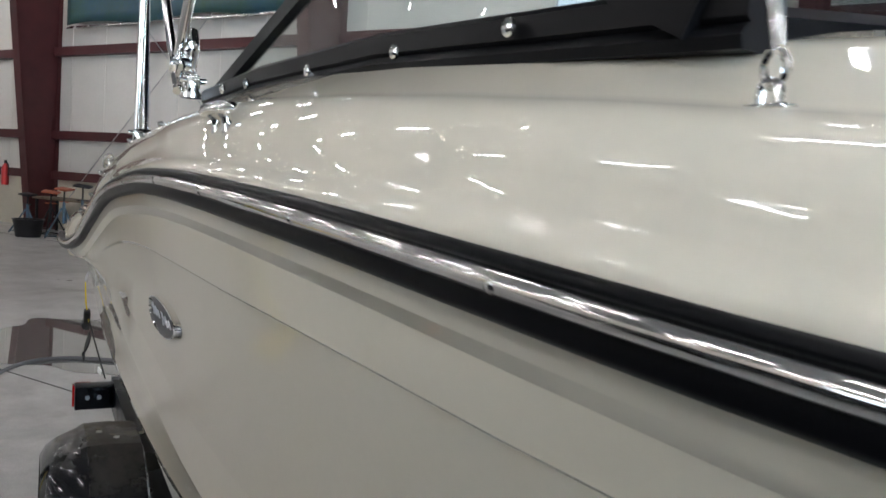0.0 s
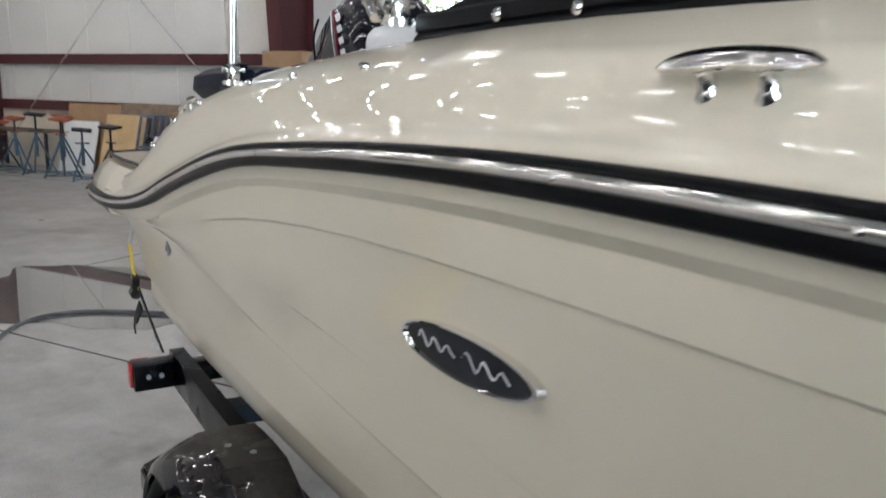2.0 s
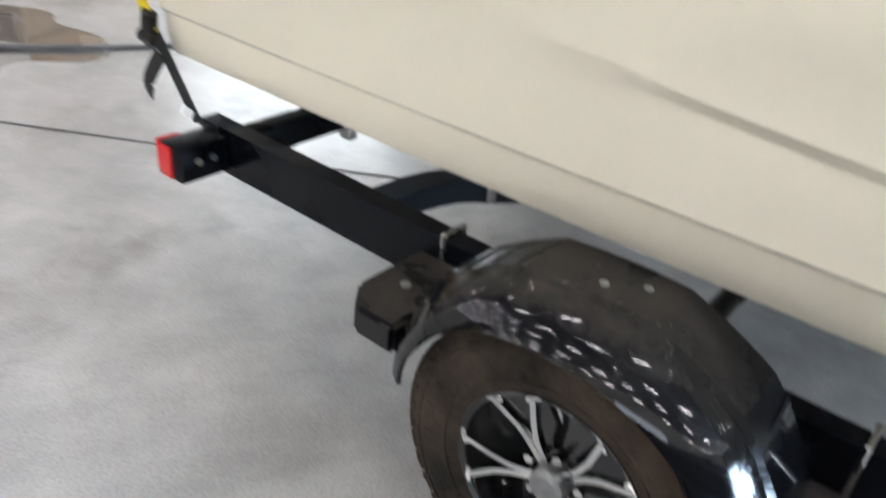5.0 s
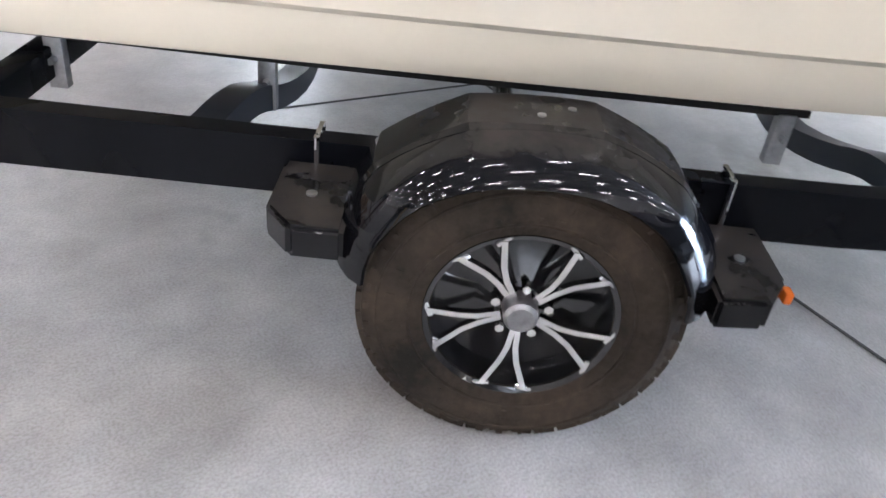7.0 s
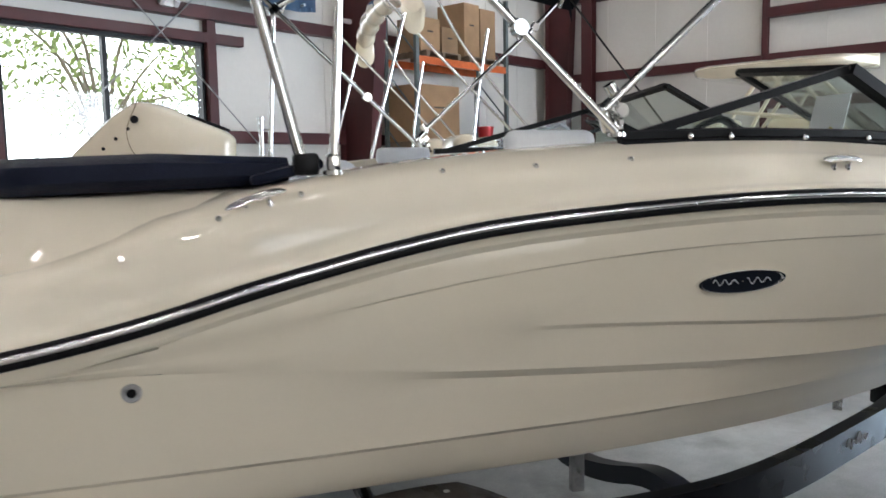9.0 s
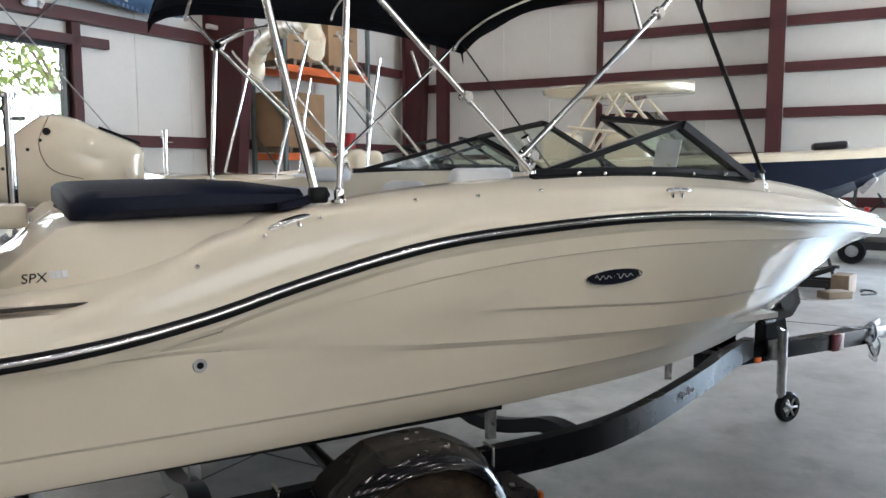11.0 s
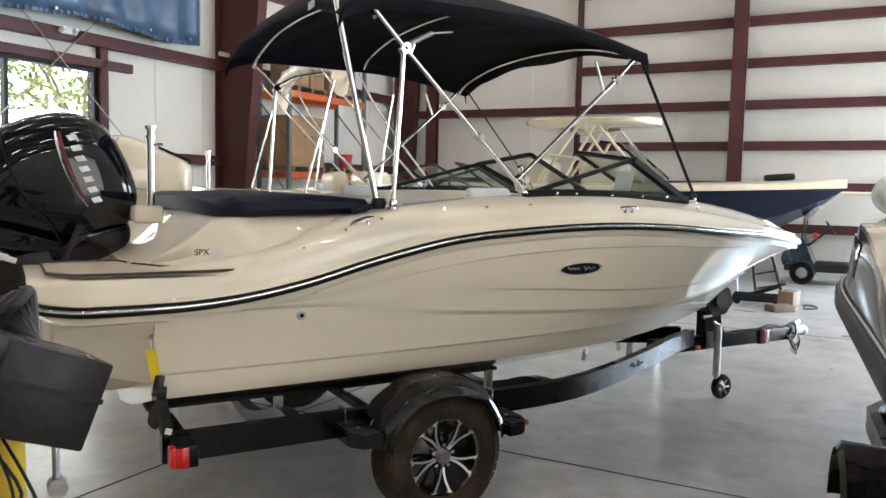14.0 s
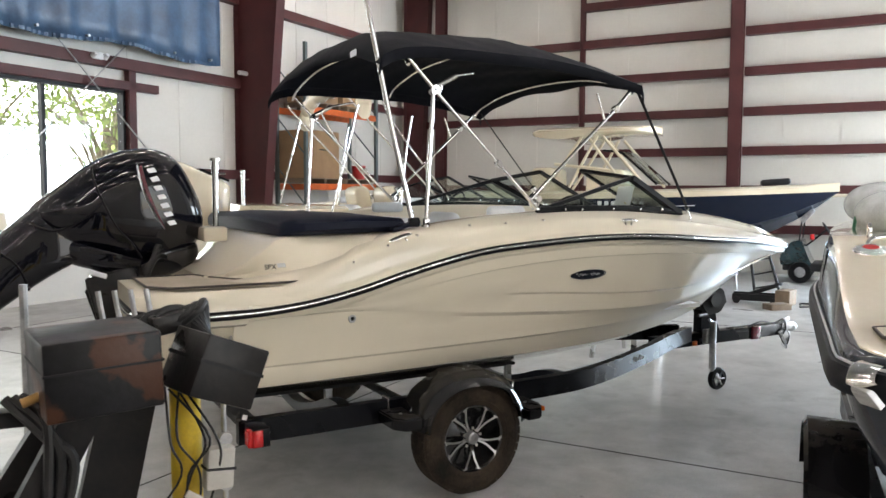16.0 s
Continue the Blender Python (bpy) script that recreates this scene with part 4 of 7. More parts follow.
# deck mats with dark seams
def mat_outline(s):
    pts = []
    for x in (-1.90, -1.8, -1.6, -1.4, -1.2, -1.06):
        pts.append((x, s * (railY(x) - (0.085 if x > -1.88 else 0.13))))
    pts += [(-1.15, s * 0.99), (-1.28, s * 0.90), (-1.40, s * 0.78), (-1.5, s * 0.6), (-1.55, s * 0.44), (-1.90, s * 0.44)]
    return pts


for s in (-1, 1):
    own = extrude_outline(mat_outline(s), 0.008, 'z')
    own.transform(Matrix.Translation((0, 0, 1.388)))
    m = bpart("deck_mat", own, MAT_TAN, "tan foam deck mat", smooth=0)
    line = [(x, y, 1.398) for x, y in mat_outline(s)]
    sub("mat_border", sweep(line, 0.007, 6, closed=True), SEAM, m, "dark brown mat edge")

# rub rail: rubber band with a polished strip, round the platform corners to the stern
def rail_line(s, dz=0.0, out=0.0):
    pts = [Vector((-1.985, s * 0.42, 1.265 + dz)), Vector((-1.985, s * 0.80, 1.263 + dz)), Vector((-1.975, s * 0.93, 1.262 + dz)), Vector((-1.93, s * 1.05, 1.257 + dz))]
    for x in [-1.85, -1.75] + [x for x in XS if x > -1.7] :
        pts.append(Vector((x, s * (railY(x) + out), railZ(x) + dz)))
    return curve(pts, 3)


for s in (-1, 1):
    g = -s
    prof = [(g * a, b) for a, b in ((-0.016, -0.026), (0.001, -0.027), (0.006, -0.021), (0.004, -0.011), (0.003, 0.009), (0.006, 0.011), (0.007, 0.015), (0.003, 0.019), (-0.016, 0.020))]
    r = bpart("rub_rail", sweep(rail_line(s), 0, profile=prof), RUBBER, "black rubber rub rail", smooth=60)
    prof = [(g * a, b) for a, b in ((0.000, -0.010), (0.007, -0.009), (0.012, -0.005), (0.014, 0.0), (0.012, 0.005), (0.007, 0.009), (0.000, 0.010))]
    st = sub("rail_strip", sweep(rail_line(s), 0, profile=prof), CHROME, r, "polished steel rail insert", smooth=60)
for x in (-1.5, -1.0, -0.55, -0.1, 0.35, 0.8, 1.25, 1.55, 1.85, 2.15, 2.6, 3.1, 3.6):
    bpart("rail_screw", ball(0.006, (x, -railY(x) - 0.012, railZ(x) - 0.001), (1, 0.5, 1), u=8, v=6), CHROME)

# cleats, snaps, drain, badge
def deck_y(x, z):
    """Half breadth of the deck side at a height."""
    yr, zr, ys, zs = railY(x), railZ(x), shY(x), shZ(x)
    t = max(0.0, min(1.0, (z - zr) / max(0.01, zs - zr)))
    return yr - 0.008 - (yr - ys) * t ** 1.8


def cleat(x, y, z, rz, ry=0):
    c = thing("cleat", "", "")
    c.parent = boat
    c.matrix_basis = pose(x, y + spread(x, y), z - 0.5, (-1 if y > 0 else 1) * (24 if x > 0 else 22), ry, rz)
    rings = []
    for k in range(13):
        t = -1 + k / 6
        w = 0.017 * math.sqrt(max(0.03, 1 - t ** 4))
        rings.append([Vector((t * 0.080, w * math.cos(a), 0.023 + 0.006 * (1 - t * t) + 0.55 * w * math.sin(a))) for a in [2 * math.pi * j / 10 for j in range(10)]])
    part("horn", loft(rings, close_ring=True, cap=True), CHROME, c, "polished steel cleat horn")
    for k in (-1, 1):
        part("leg", lathe([(0.0, -0.014), (0.013, -0.014), (0.0125, -0.004), (0.009, 0.002), (0.0075, 0.012), (0.010, 0.020), (0.0, 0.024)], 16, 'z', at=(k * 0.030, 0, 0)), CHROME, c)
    return c


for s in (1, -1):
    for x, y, z, rz, ry in ((1.397, deck_y(1.397, 1.668) - 0.014, 1.680, -3, 0), (-0.445, deck_y(-0.445, 1.605) - 0.016, 1.606, 1, -17)):
        c = cleat(x, s * y, z, rz * s, ry)
        c.name = "cleat"


for s in (-1, 1):
    for x, z in ((-0.775, 1.495), (-0.545, 1.583), (-0.337, 1.638), (0.051, 1.690), (0.329, 1.700), (0.64, 1.715)):
        y = deck_y(x, z)
        bm = cyl(0.009, 0.008, (x, s * (y + 0.003), z), (90 + s * 20, 0, 0), 12, 0.007)
        ball(0.005, (x, s * (y + 0.008), z + 0.002), u=8, v=6, bm=bm)
        bpart("snap_stud", bm, CHROME)


def hull_y(x, z):
    P = side(x, 0)
    for (a, b), (c, d) in zip(P, P[1:]):
        if b <= z <= d and d > b:
            return a + (c - a) * (z - b) / (d - b)
    return P[-1][0]


for s in (-1, 1):
    x, z = -0.772, 1.157
    y = hull_y(x, z)
    d = bpart("drain_fitting", lathe([(0.009, 0.0), (0.013, 0.006), (0.022, 0.006), (0.025, 0.0), (0.022, -0.004)], 20, 'y', at=(x, s * (y + 0.002), z)) if s > 0 else lathe([(0.009, 0.0), (0.013, -0.006), (0.022, -0.006), (0.025, 0.0), (0.022, 0.004)], 20, 'y', at=(x, s * (y + 0.002), z)), GALV, "steel through-hull drain ring")
    sub("drain_hole", cyl(0.014, 0.006, (x, s * (y + 0.003), z), (90, 0, 0), 16), RUBBER, d, "dark drain hole")


def badge(s):
    x0, x1, z = 0.852, 1.182, 1.331
    rings_o, rings_i = [], []
    cx, L = (x0 + x1) / 2, (x1 - x0) / 2
    bm = bmesh.new()
    bi = bmesh.new()
    N = 40

    def pt(k, sc, out):
        a = 2 * math.pi * k / N
        x = cx + L * sc * math.cos(a)
        zz = z + 0.036 * (sc if sc > 0.9 else sc) * math.sin(a) + 0.004 * (x - cx) / L
        return Vector((x, s * (hull_y(x, zz) + out), zz))
    loft([[pt(k, 1.0, 0.0) for k in range(N)], [pt(k, 0.985, 0.012) for k in range(N)], [pt(k, 0.93, 0.013) for k in range(N)], [pt(k, 0.89, 0.008) for k in range(N)]], close_ring=True, bm=bm)
    loft([[pt(k, q, 0.0085) for k in range(N)] for q in (0.92, 0.6, 0.3, 0.02)], close_ring=True, bm=bi)
    b = bpart("badge", bi, BADGE, "navy oval badge with silver rim")
    sub("badge_rim", bm, CHROME, b, "chrome rim")
    # the maker's mark as a plain silver flourish
    strokes = [[(-0.105 + 0.09 * k / 12, 0.007 * math.sin(k * 1.45) * (1.5 - k / 16)) for k in range(13)], [(0.012 + 0.09 * k / 12, 0.008 * math.sin(k * 1.3 + 1.0) * (1.4 - k / 18)) for k in range(13)]]
    ink = bmesh.new()
    for st in strokes:
        sweep([Vector((cx + p.x, s * (hull_y(cx + p.x, z + p.z) + 0.0105), z + p.z)) for p in curve([(a * 1.05, 0, c * 1.05) for a, c in st], 5)], 0.0016, 6, bm=ink)
    sub("badge_mark", ink, SILVER, b, "silver flourish")


badge(-1), badge(1)

# model plate on the stern fairing: readable letters, then plain bars
tx = bpy.data.curves.new("model_letters", 'FONT')
tx.body, tx.size, tx.extrude, tx.shear, tx.align_x = "SPX", 0.044, 0.0015, 0.2, 'LEFT'
to = new("model_letters", tx)
to.parent = boat
to.data.materials.append(BLACKFRAME)
to.matrix_basis = pose(-1.285, -1.02, 1.468 - 0.5, 62, 0, 12)
bm = bmesh.new()
for k in range(3):
    box((0.015, 0.024, 0.003), (k * 0.018, 0.014, 0), bm=bm)
bm.transform(pose(-1.195, -1.0, 1.474, 62, 0, 12))
bpart("model_bars", bm, SILVER, "plain grey bars", smooth=0)

# sun pad and seats
rings = []
for k in range(17):
    x = -1.13 + 0.78 * (k / 16) ** 1.25
    e = min(1, math.sin(math.pi * min(0.5, (k + 0.25) / 5)) if k < 3 else 1, 1)
    h = 0.098 * (0.70 + 0.30 * e) - 0.022 * max(0, (k - 10) / 6)
    z0 = 1.640 + 0.02 * (k / 16)
    w = 0.90 - 0.14 * (1 - math.sqrt(max(0.0, 1 - max(0, (-0.97 - x) / 0.17) ** 2.0)))
    rings.append([Vector((x, y, z)) for y, z in ((-w + 0.03, z0), (-w, z0 + 0.03), (-w + 0.005, z0 + h * 0.75), (-w + 0.05, z0 + h), (0, z0 + h + 0.015), (w - 0.05, z0 + h), (w, z0 + h * 0.6), (w, z0 + 0.03), (w - 0.03, z0))])
bpart("sun_pad", loft(rings, close_ring=True, cap=True), VINYL_B, "black vinyl sun pad cover", smooth=50)
bpart("sun_pad_flap", box((0.2, 0.05, 0.03), (-0.36, -0.93, 1.695), (0, -14, 0), bevel=0.012), VINYL_B, "black strap end of the pad")
for x, w, y0 in ((-0.15, 0.5, 0.45), (-0.15, 0.5, -0.45), (0.85, 0.42, -0.48), (0.85, 0.42, 0.48)):
    bm = box((0.16, w, 0.44), (x, y0, 1.51), (0, -10, 0), bevel=0.07, seg=4)
    st = bpart("seat_back", bm, VINYL_W, "white vinyl seat back")
    bpart("seat_base", box((0.5, w, 0.34), (x + 0.27, y0, 1.19), bevel=0.05, seg=3), VINYL_W)
for s in (-1, 1):
    bpart("grab_cap", box((0.30, 0.07, 0.09), (0.46, s * 0.83, 1.765), bevel=0.035, seg=3), VINYL_W, "white padded coaming cap")
bpart("dash", box((0.35, 0.7, 0.35), (1.62, -0.42, 1.58), (0, 18, 0), bevel=0.06, seg=3), COWL2, "dark grey helm console")
w = bpart("steering_wheel", sweep([(1.32 + 0.06 * math.sin(a) , -0.42 + 0.17 * math.cos(a), 1.72 + 0.15 * math.sin(a)) for a in [2 * math.pi * k / 28 for k in range(28)]], 0.014, 8, closed=True), RUBBER, "black steering wheel rim")
bm = bmesh.new()
for a in (0.5, 2.6, 4.71):
    sweep([(1.33, -0.42, 1.72), (1.32 + 0.06 * math.sin(a), -0.42 + 0.165 * math.cos(a), 1.72 + 0.145 * math.sin(a))], 0.012, 6, bm=bm)
sub("spokes", bm, CHROME, w, "polished steel spokes")


# windscreen: black frames with tinted panes, one side glass each side and two front panes
def pane_with_frame(corners, thick=0.028, name="windscreen_panel", rail_w=None, pane=True):
    c = [Vector(p) for p in corners]
    cen = sum(c, Vector()) / len(c)
    n = (c[1] - c[0]).cross(c[2] - c[0]).normalized()
    bm = bmesh.new()
    loop = c + [c[0]]
    for a, b in zip(loop, loop[1:]):
        sweep([a, b], 0, profile=[(-thick / 2, -0.011), (thick / 2, -0.011), (thick / 2, 0.011), (-thick / 2, 0.011)], up=n, bm=bm)
    for p in c:
        ball(thick * 0.5, p, (1, 1, 1), bm=bm, u=8, v=6)
    fr = bpart(name, bm, BLACKFRAME, "black aluminium windscreen frame", smooth=30)
    gb = bmesh.new()
    q = [p + (cen - p).normalized() * 0.006 for p in c]
    V1_ = [gb.verts.new(p + n * 0.002) for p in q]
    V2_ = [gb.verts.new(p - n * 0.002) for p in q]
    gb.faces.new(V1_); gb.faces.new(V2_[::-1])
    for i in range(len(q)):
        j = (i + 1) % len(q)
        gb.faces.new((V1_[i], V2_[i], V2_[j], V1_[j]))
    g = sub("pane", gb, GLASS, fr, "tinted windscreen glass", smooth=0)
    g.visible_shadow = False
    return fr


for s in (-1, 1):
    tip, foot, peak = (0.74, s * 0.905, 1.793), (2.12, s * 0.80, 1.755), (1.585, s * 0.845, 2.015)
    pane_with_frame([tip, foot, peak])
    # heavy base extrusion with fixing caps
    base = bpart("windscreen_base", sweep([(0.66, s * 0.913, 1.768), (1.1, s * 0.895, 1.778), (1.6, s * 0.862, 1.772), (2.16, s * 0.80, 1.742)], 0, profile=[(-0.017, -0.016), (0.017, -0.016), (0.020, -0.006), (0.016, 0.0), (0.011, 0.004), (0.016, 0.008), (0.016, 0.030), (0.010, 0.036), (-0.014, 0.036)]), BLACKFRAME, "black aluminium windscreen base rail")
    for x in (0.90, 1.06, 1.372, 1.66, 1.9):
        y = -0.93 + (x - 0.9) * 0.075
        bpart("base_cap", ball(0.0105, (x, -s * y, 1.785 - (x - 1) * 0.012), (1, 0.6, 1), u=10, v=8), CHROME)
    top = (1.66, s * 0.22, 2.085)
    low = (2.24, s * 0.22, 1.79)
    pane_with_frame([foot, low, top, peak], 0.032)
for s in (-1, 1):
    bpart("corner_post", sweep([(1.585, s * 0.845, 2.015), (2.12, s * 0.80, 1.755)], 0, profile=[(-0.03, -0.02), (0.03, -0.02), (0.03, 0.02), (-0.03, 0.02)]), BLACKFRAME, "black windscreen corner post")
# show card behind the screen
bm = box((0.004, 0.14, 0.19), (1.72, -0.62, 1.86), (0, 20, 15))
cd = bpart("show_card", bm, SIGNWHITE, "white printed card behind the glass", smooth=0)
sub("card_band", box((0.003, 0.142, 0.02), (1.697, -0.625, 1.785), (0, 20, 15)), SIGNBLUE, cd, "blue band", smooth=0)
sub("card_script", sweep(curve([(1.712, -0.66, 1.81), (1.712, -0.64, 1.825), (1.711, -0.62, 1.81), (1.711, -0.6, 1.825), (1.71, -0.575, 1.81)], 4), 0.004, 6), SIGNYELLOW, cd, "gold flourish")

# bimini: tube frame, canvas, struts and straps
def tube(pts, r=0.0125, name="bimini_tube", label="polished steel bimini tube", bend=False):
    return bpart(name, sweep(curve(pts, 6) if bend else pts, r, 12), CHROME, label)


CAN_E, CAN_C = 2.70, 0.27
for s in (-1, 1):
    y = s * 0.975
    tube([(-0.24, y, 1.70), (-0.19, y, 2.53)], 0.0125, label="upright steel bimini strut")
    tube([(0.61, y, 1.80), (-0.18, y, 2.54), (-0.36, y, 2.72)])
    tube([(0.57, y, 1.86), (1.32, y, 2.52), (1.46, y, 2.66)])
    if s < 0:
        tube([(-0.32, s * 0.945, 1.72), (-0.45, s * 0.945, 2.25), (-0.70, s * 0.945, 3.35)], 0.016, "tall_pole", "tall polished steel pole at the cockpit side")
    tube([(1.20, y, 2.42), (1.13, y, 2.60)], 0.010)
    for p in ((-0.19, y, 2.53), (-0.18, y, 2.545), (0.30, y, 2.09), (1.30, y, 2.50), (0.62, y, 1.86)):
        bm = cyl(0.022, 0.05, p, (90, 0, 0), 14, bevel=0.004)
        box((0.05, 0.022, 0.04), p, (0, 40, 0), bevel=0.006, bm=bm)
        bpart("tube_clamp", bm, CHROME, "steel tube clamp")
    for p in ((-0.24, y, 1.692), (0.63, s * 0.945, 1.79)):
        bm = cyl(0.03, 0.012, (p[0], p[1], p[2]), (0, 0, 0), 16, bevel=0.003)
        box((0.035, 0.03, 0.05), (p[0], p[1], p[2] + 0.025), bevel=0.008, bm=bm)
        cyl(0.008, 0.06, (p[0], p[1], p[2] + 0.035), (90, 0, 0), 10, bm=bm)
        bpart("hinge_foot", bm, CHROME, "steel deck hinge")
    bpart("pole_foot", box((0.07, 0.05, 0.06), (-0.31, s * 0.945, 1.715), bevel=0.012), BLACKFRAME, "black pole socket")
    bm = sweep(curve([(0.60, s * 0.95, 1.80), (0.585, s * 0.95, 1.86), (0.62, s * 0.95, 1.90), (0.60, s * 0.95, 1.94)], 5), 0.02, 10)
    bpart("hinge_swivel", bm, CHROME, "steel swivel bracket")
    # front straps down to the side deck
    bpart("strap", sweep([(1.52, s * 0.95, 2.66), (2.19, s * 0.835, 1.785)], 0, profile=[(-0.012, -0.002), (0.012, -0.002), (0.012, 0.002), (-0.012, 0.002)]), WEBBING, "black webbing strap")
    bm = sweep([(2.19 + 0.0 * a, s * 0.835 + 0.022 * math.cos(a), 1.782 + 0.012 * math.sin(a)) for a in [2 * math.pi * k / 16 for k in range(16)]], 0.0035, 6, closed=True)
    sweep([(2.194, s * 0.834, 1.772), (2.206, s * 0.838, 1.742), (2.214, s * 0.842, 1.716)], 0.007, 10, bm=bm, taper=lambda q: 1 - 0.3 * q)
    sweep([(2.216 + 0.009 * math.cos(a), s * 0.845, 1.702 + 0.012 * math.sin(a)) for a in [2 * math.pi * k / 14 for k in range(14)]], 0.003, 6, closed=True, bm=bm)
    sweep(curve([(2.209, s * 0.850, 1.672), (2.211, s * 0.849, 1.691), (2.223, s * 0.849, 1.691), (2.226, s * 0.850, 1.672)], 5), 0.0032, 8, bm=bm)
    box((0.034, 0.014, 0.004), (2.218, s * 0.850, 1.677), bevel=0.0015, bm=bm)
    bpart("strap_hook", bm, CHROME, "steel snap hook")
    tube([(-0.02, y * 0.99, 2.64), (-0.17, y, 2.56)], 0.018, "boot_rod", "white padded strut end")
    tube(curve([(-0.15, y, 2.52), (-0.08, y * 0.98, 2.62), (0.16, y * 0.9, 2.68)], 4), 0.009)
for x, z in ((-0.36, 2.72), (0.55, 2.80), (1.46, 2.66)):
    bpart("bimini_bow", sweep(curve([(x, -0.972, z - 0.04), (x, -0.85, z + 0.035), (x, -0.45, z + 0.12), (x, 0, z + 0.15), (x, 0.45, z + 0.12), (x, 0.85, z + 0.035), (x, 0.972, z - 0.04)], 6), 0.012, 10), CHROME, "curved steel bimini bow")
canEdge, canTop = table((-0.54, 2.72, 2.86), (-0.46, 2.76, 2.94), (-0.3, 2.79, 3.00), (0.0, 2.80, 3.03), (0.4, 2.80, 3.04), (0.7, 2.795, 3.03), (1.1, 2.755, 2.97), (1.4, 2.705, 2.885), (1.53, 2.68, 2.83))
rings = []
for k in range(29):
    x = -0.54 + 2.07 * k / 28
    ring = []
    for j in range(33):
        a = -1 + j / 16
        sag = 0.012 * math.sin(k * 1.7 + j * 0.9) + 0.02 * math.sin(math.pi * ((x + 0.36) % 0.91) / 0.91) * -1
        y = 1.0 * math.sin(a * math.pi / 2) if abs(a) < 0.999 else a * 1.0
        z = canEdge(x) + (canTop(x) - canEdge(x)) * (1 - abs(math.sin(a * math.pi / 2)) ** 2.6) + sag * (1 - abs(a))
        ring.append(Vector((x, y, z)))
    ring = [Vector((x, -1.0, ring[0].z - 0.07))] + ring + [Vector((x, 1.0, ring[-1].z - 0.07))]
    rings.append(ring)
front, back = rings[-1], rings[0]
rings.append([p + Vector((0.02, 0, -0.07)) for p in front])
rings.insert(0, [p + Vector((-0.03, 0, -0.06)) for p in back])
cn = bpart("canopy", loft(rings), CANVAS, "taut black canvas bimini top", smooth=60)
so = cn.modifiers.new("thick", 'SOLIDIFY')
so.thickness = 0.006
sub("canopy_mark", box((0.12, 0.004, 0.04), (-0.575, -0.62, 2.78), (0, 0, 85), bevel=0.001), SILVER, cn, "small plain white mark")
# ski pylon in the middle of the stern
bm = cyl(0.020, 0.50, (-1.30, -0.06, 1.86), seg=18)
cyl(0.030, 0.02, (-1.30, -0.06, 2.06), seg=18, bevel=0.004, bm=bm)
cyl(0.034, 0.02, (-1.30, -0.06, 2.115), seg=18, bevel=0.004, bm=bm)
cyl(0.02, 0.05, (-1.30, -0.06, 2.09), seg=14, bm=bm)
sweep([(-1.30, -0.06, 2.02), (-1.24, -0.09, 2.02)], 0.008, 8, bm=bm)
bpart("tow_pylon", bm, ALU, "steel tow pylon")
bpart("pylon_base", box((0.16, 0.2, 0.10), (-1.33, -0.06, 1.62), bevel=0.02), DECKCOAT)


# outboard engine, tilted up
eng = thing("outboard_engine", "glossy black outboard engine tilted up on the transom", "outboard engine", (-1.73, 0.22, 1.2))
ENG_IN = Matrix.Translation((1.75, 0.0, -1.2))


def epart(name, bm, material, label="", parent=None, smooth=45):
    bm.transform(ENG_IN)
    return part(name, bm, material, parent or eng, label, smooth)


def cowl_shape(outline, half, power, n=14, cen=None):
    P = curve([(x, 0, z) for x, z in outline], 5, closed=True)
    c = cen or (sum((p for p in P), Vector()) / len(P))
    rings = []
    for k in range(n + 1):
        t = -1 + 2 * k / n
        t = math.copysign(abs(t) ** 0.75, t)
        f = (1 - abs(t) ** power) ** (1 / power) if abs(t) < 1 else 0.0
        f = 0.30 + 0.70 * f
        rings.append([Vector((c.x + (p.x - c.x) * f, t * half, c.z + (p.z - c.z) * f)) for p in P])
    return loft(rings, close_ring=True, cap=True)


COWL_LINE = [(-2.44, 1.76), (-2.25, 1.94), (-2.06, 2.09), (-1.86, 2.17), (-1.69, 2.18), (-1.55, 2.115), (-1.44, 1.94), (-1.375, 1.72), (-1.44, 1.53), (-1.62, 1.42), (-1.85, 1.44), (-2.05, 1.50), (-2.30, 1.58)]
epart("cowl", cowl_shape(COWL_LINE, 0.25, 2.6), COWL, "glossy black engine cowl", smooth=70)
epart("cowl_band", cowl_shape([(-2.26, 1.60), (-2.1, 1.56), (-1.85, 1.48), (-1.6, 1.45), (-1.44, 1.56), (-1.42, 1.46), (-1.52, 1.38), (-1.7, 1.33), (-2.0, 1.38), (-2.24, 1.46)], 0.235, 3.0), COWL, "black lower cowl", smooth=70)
epart("cowl_seam", sweep(curve([(-2.08, -0.215, 2.05), (-2.06, -0.25, 1.93), (-1.96, -0.254, 1.70), (-1.86, -0.252, 1.57), (-1.80, -0.235, 1.47)], 6), 0.006, 6), RUBBER)
epart("leg", cowl_shape([(-2.05, 1.97), (-2.32, 1.865), (-2.56, 1.665), (-2.88, 1.38), (-3.06, 1.18), (-2.98, 1.02), (-2.76, 1.06), (-2.58, 1.19), (-2.35, 1.35), (-2.15, 1.46), (-1.95, 1.55)], 0.19, 3.4), COWL, "black drive leg", smooth=60)
for pts in ([(-2.62, -0.192, 1.55), (-2.50, -0.195, 1.45), (-2.44, -0.195, 1.30)], [(-2.44, -0.205, 1.72), (-2.30, -0.215, 1.66), (-2.12, -0.235, 1.74), (-2.02, -0.245, 1.84)]):
    epart("cowl_groove", sweep(curve(pts, 6), 0.007, 6), RUBBER)
epart("gearcase", cowl_shape([(-3.35, 1.02), (-3.15, 1.10), (-2.9, 1.06), (-2.75, 0.96), (-2.9, 0.86), (-3.15, 0.86), (-3.32, 0.92)], 0.07, 2.2), COWL, "black gearcase")
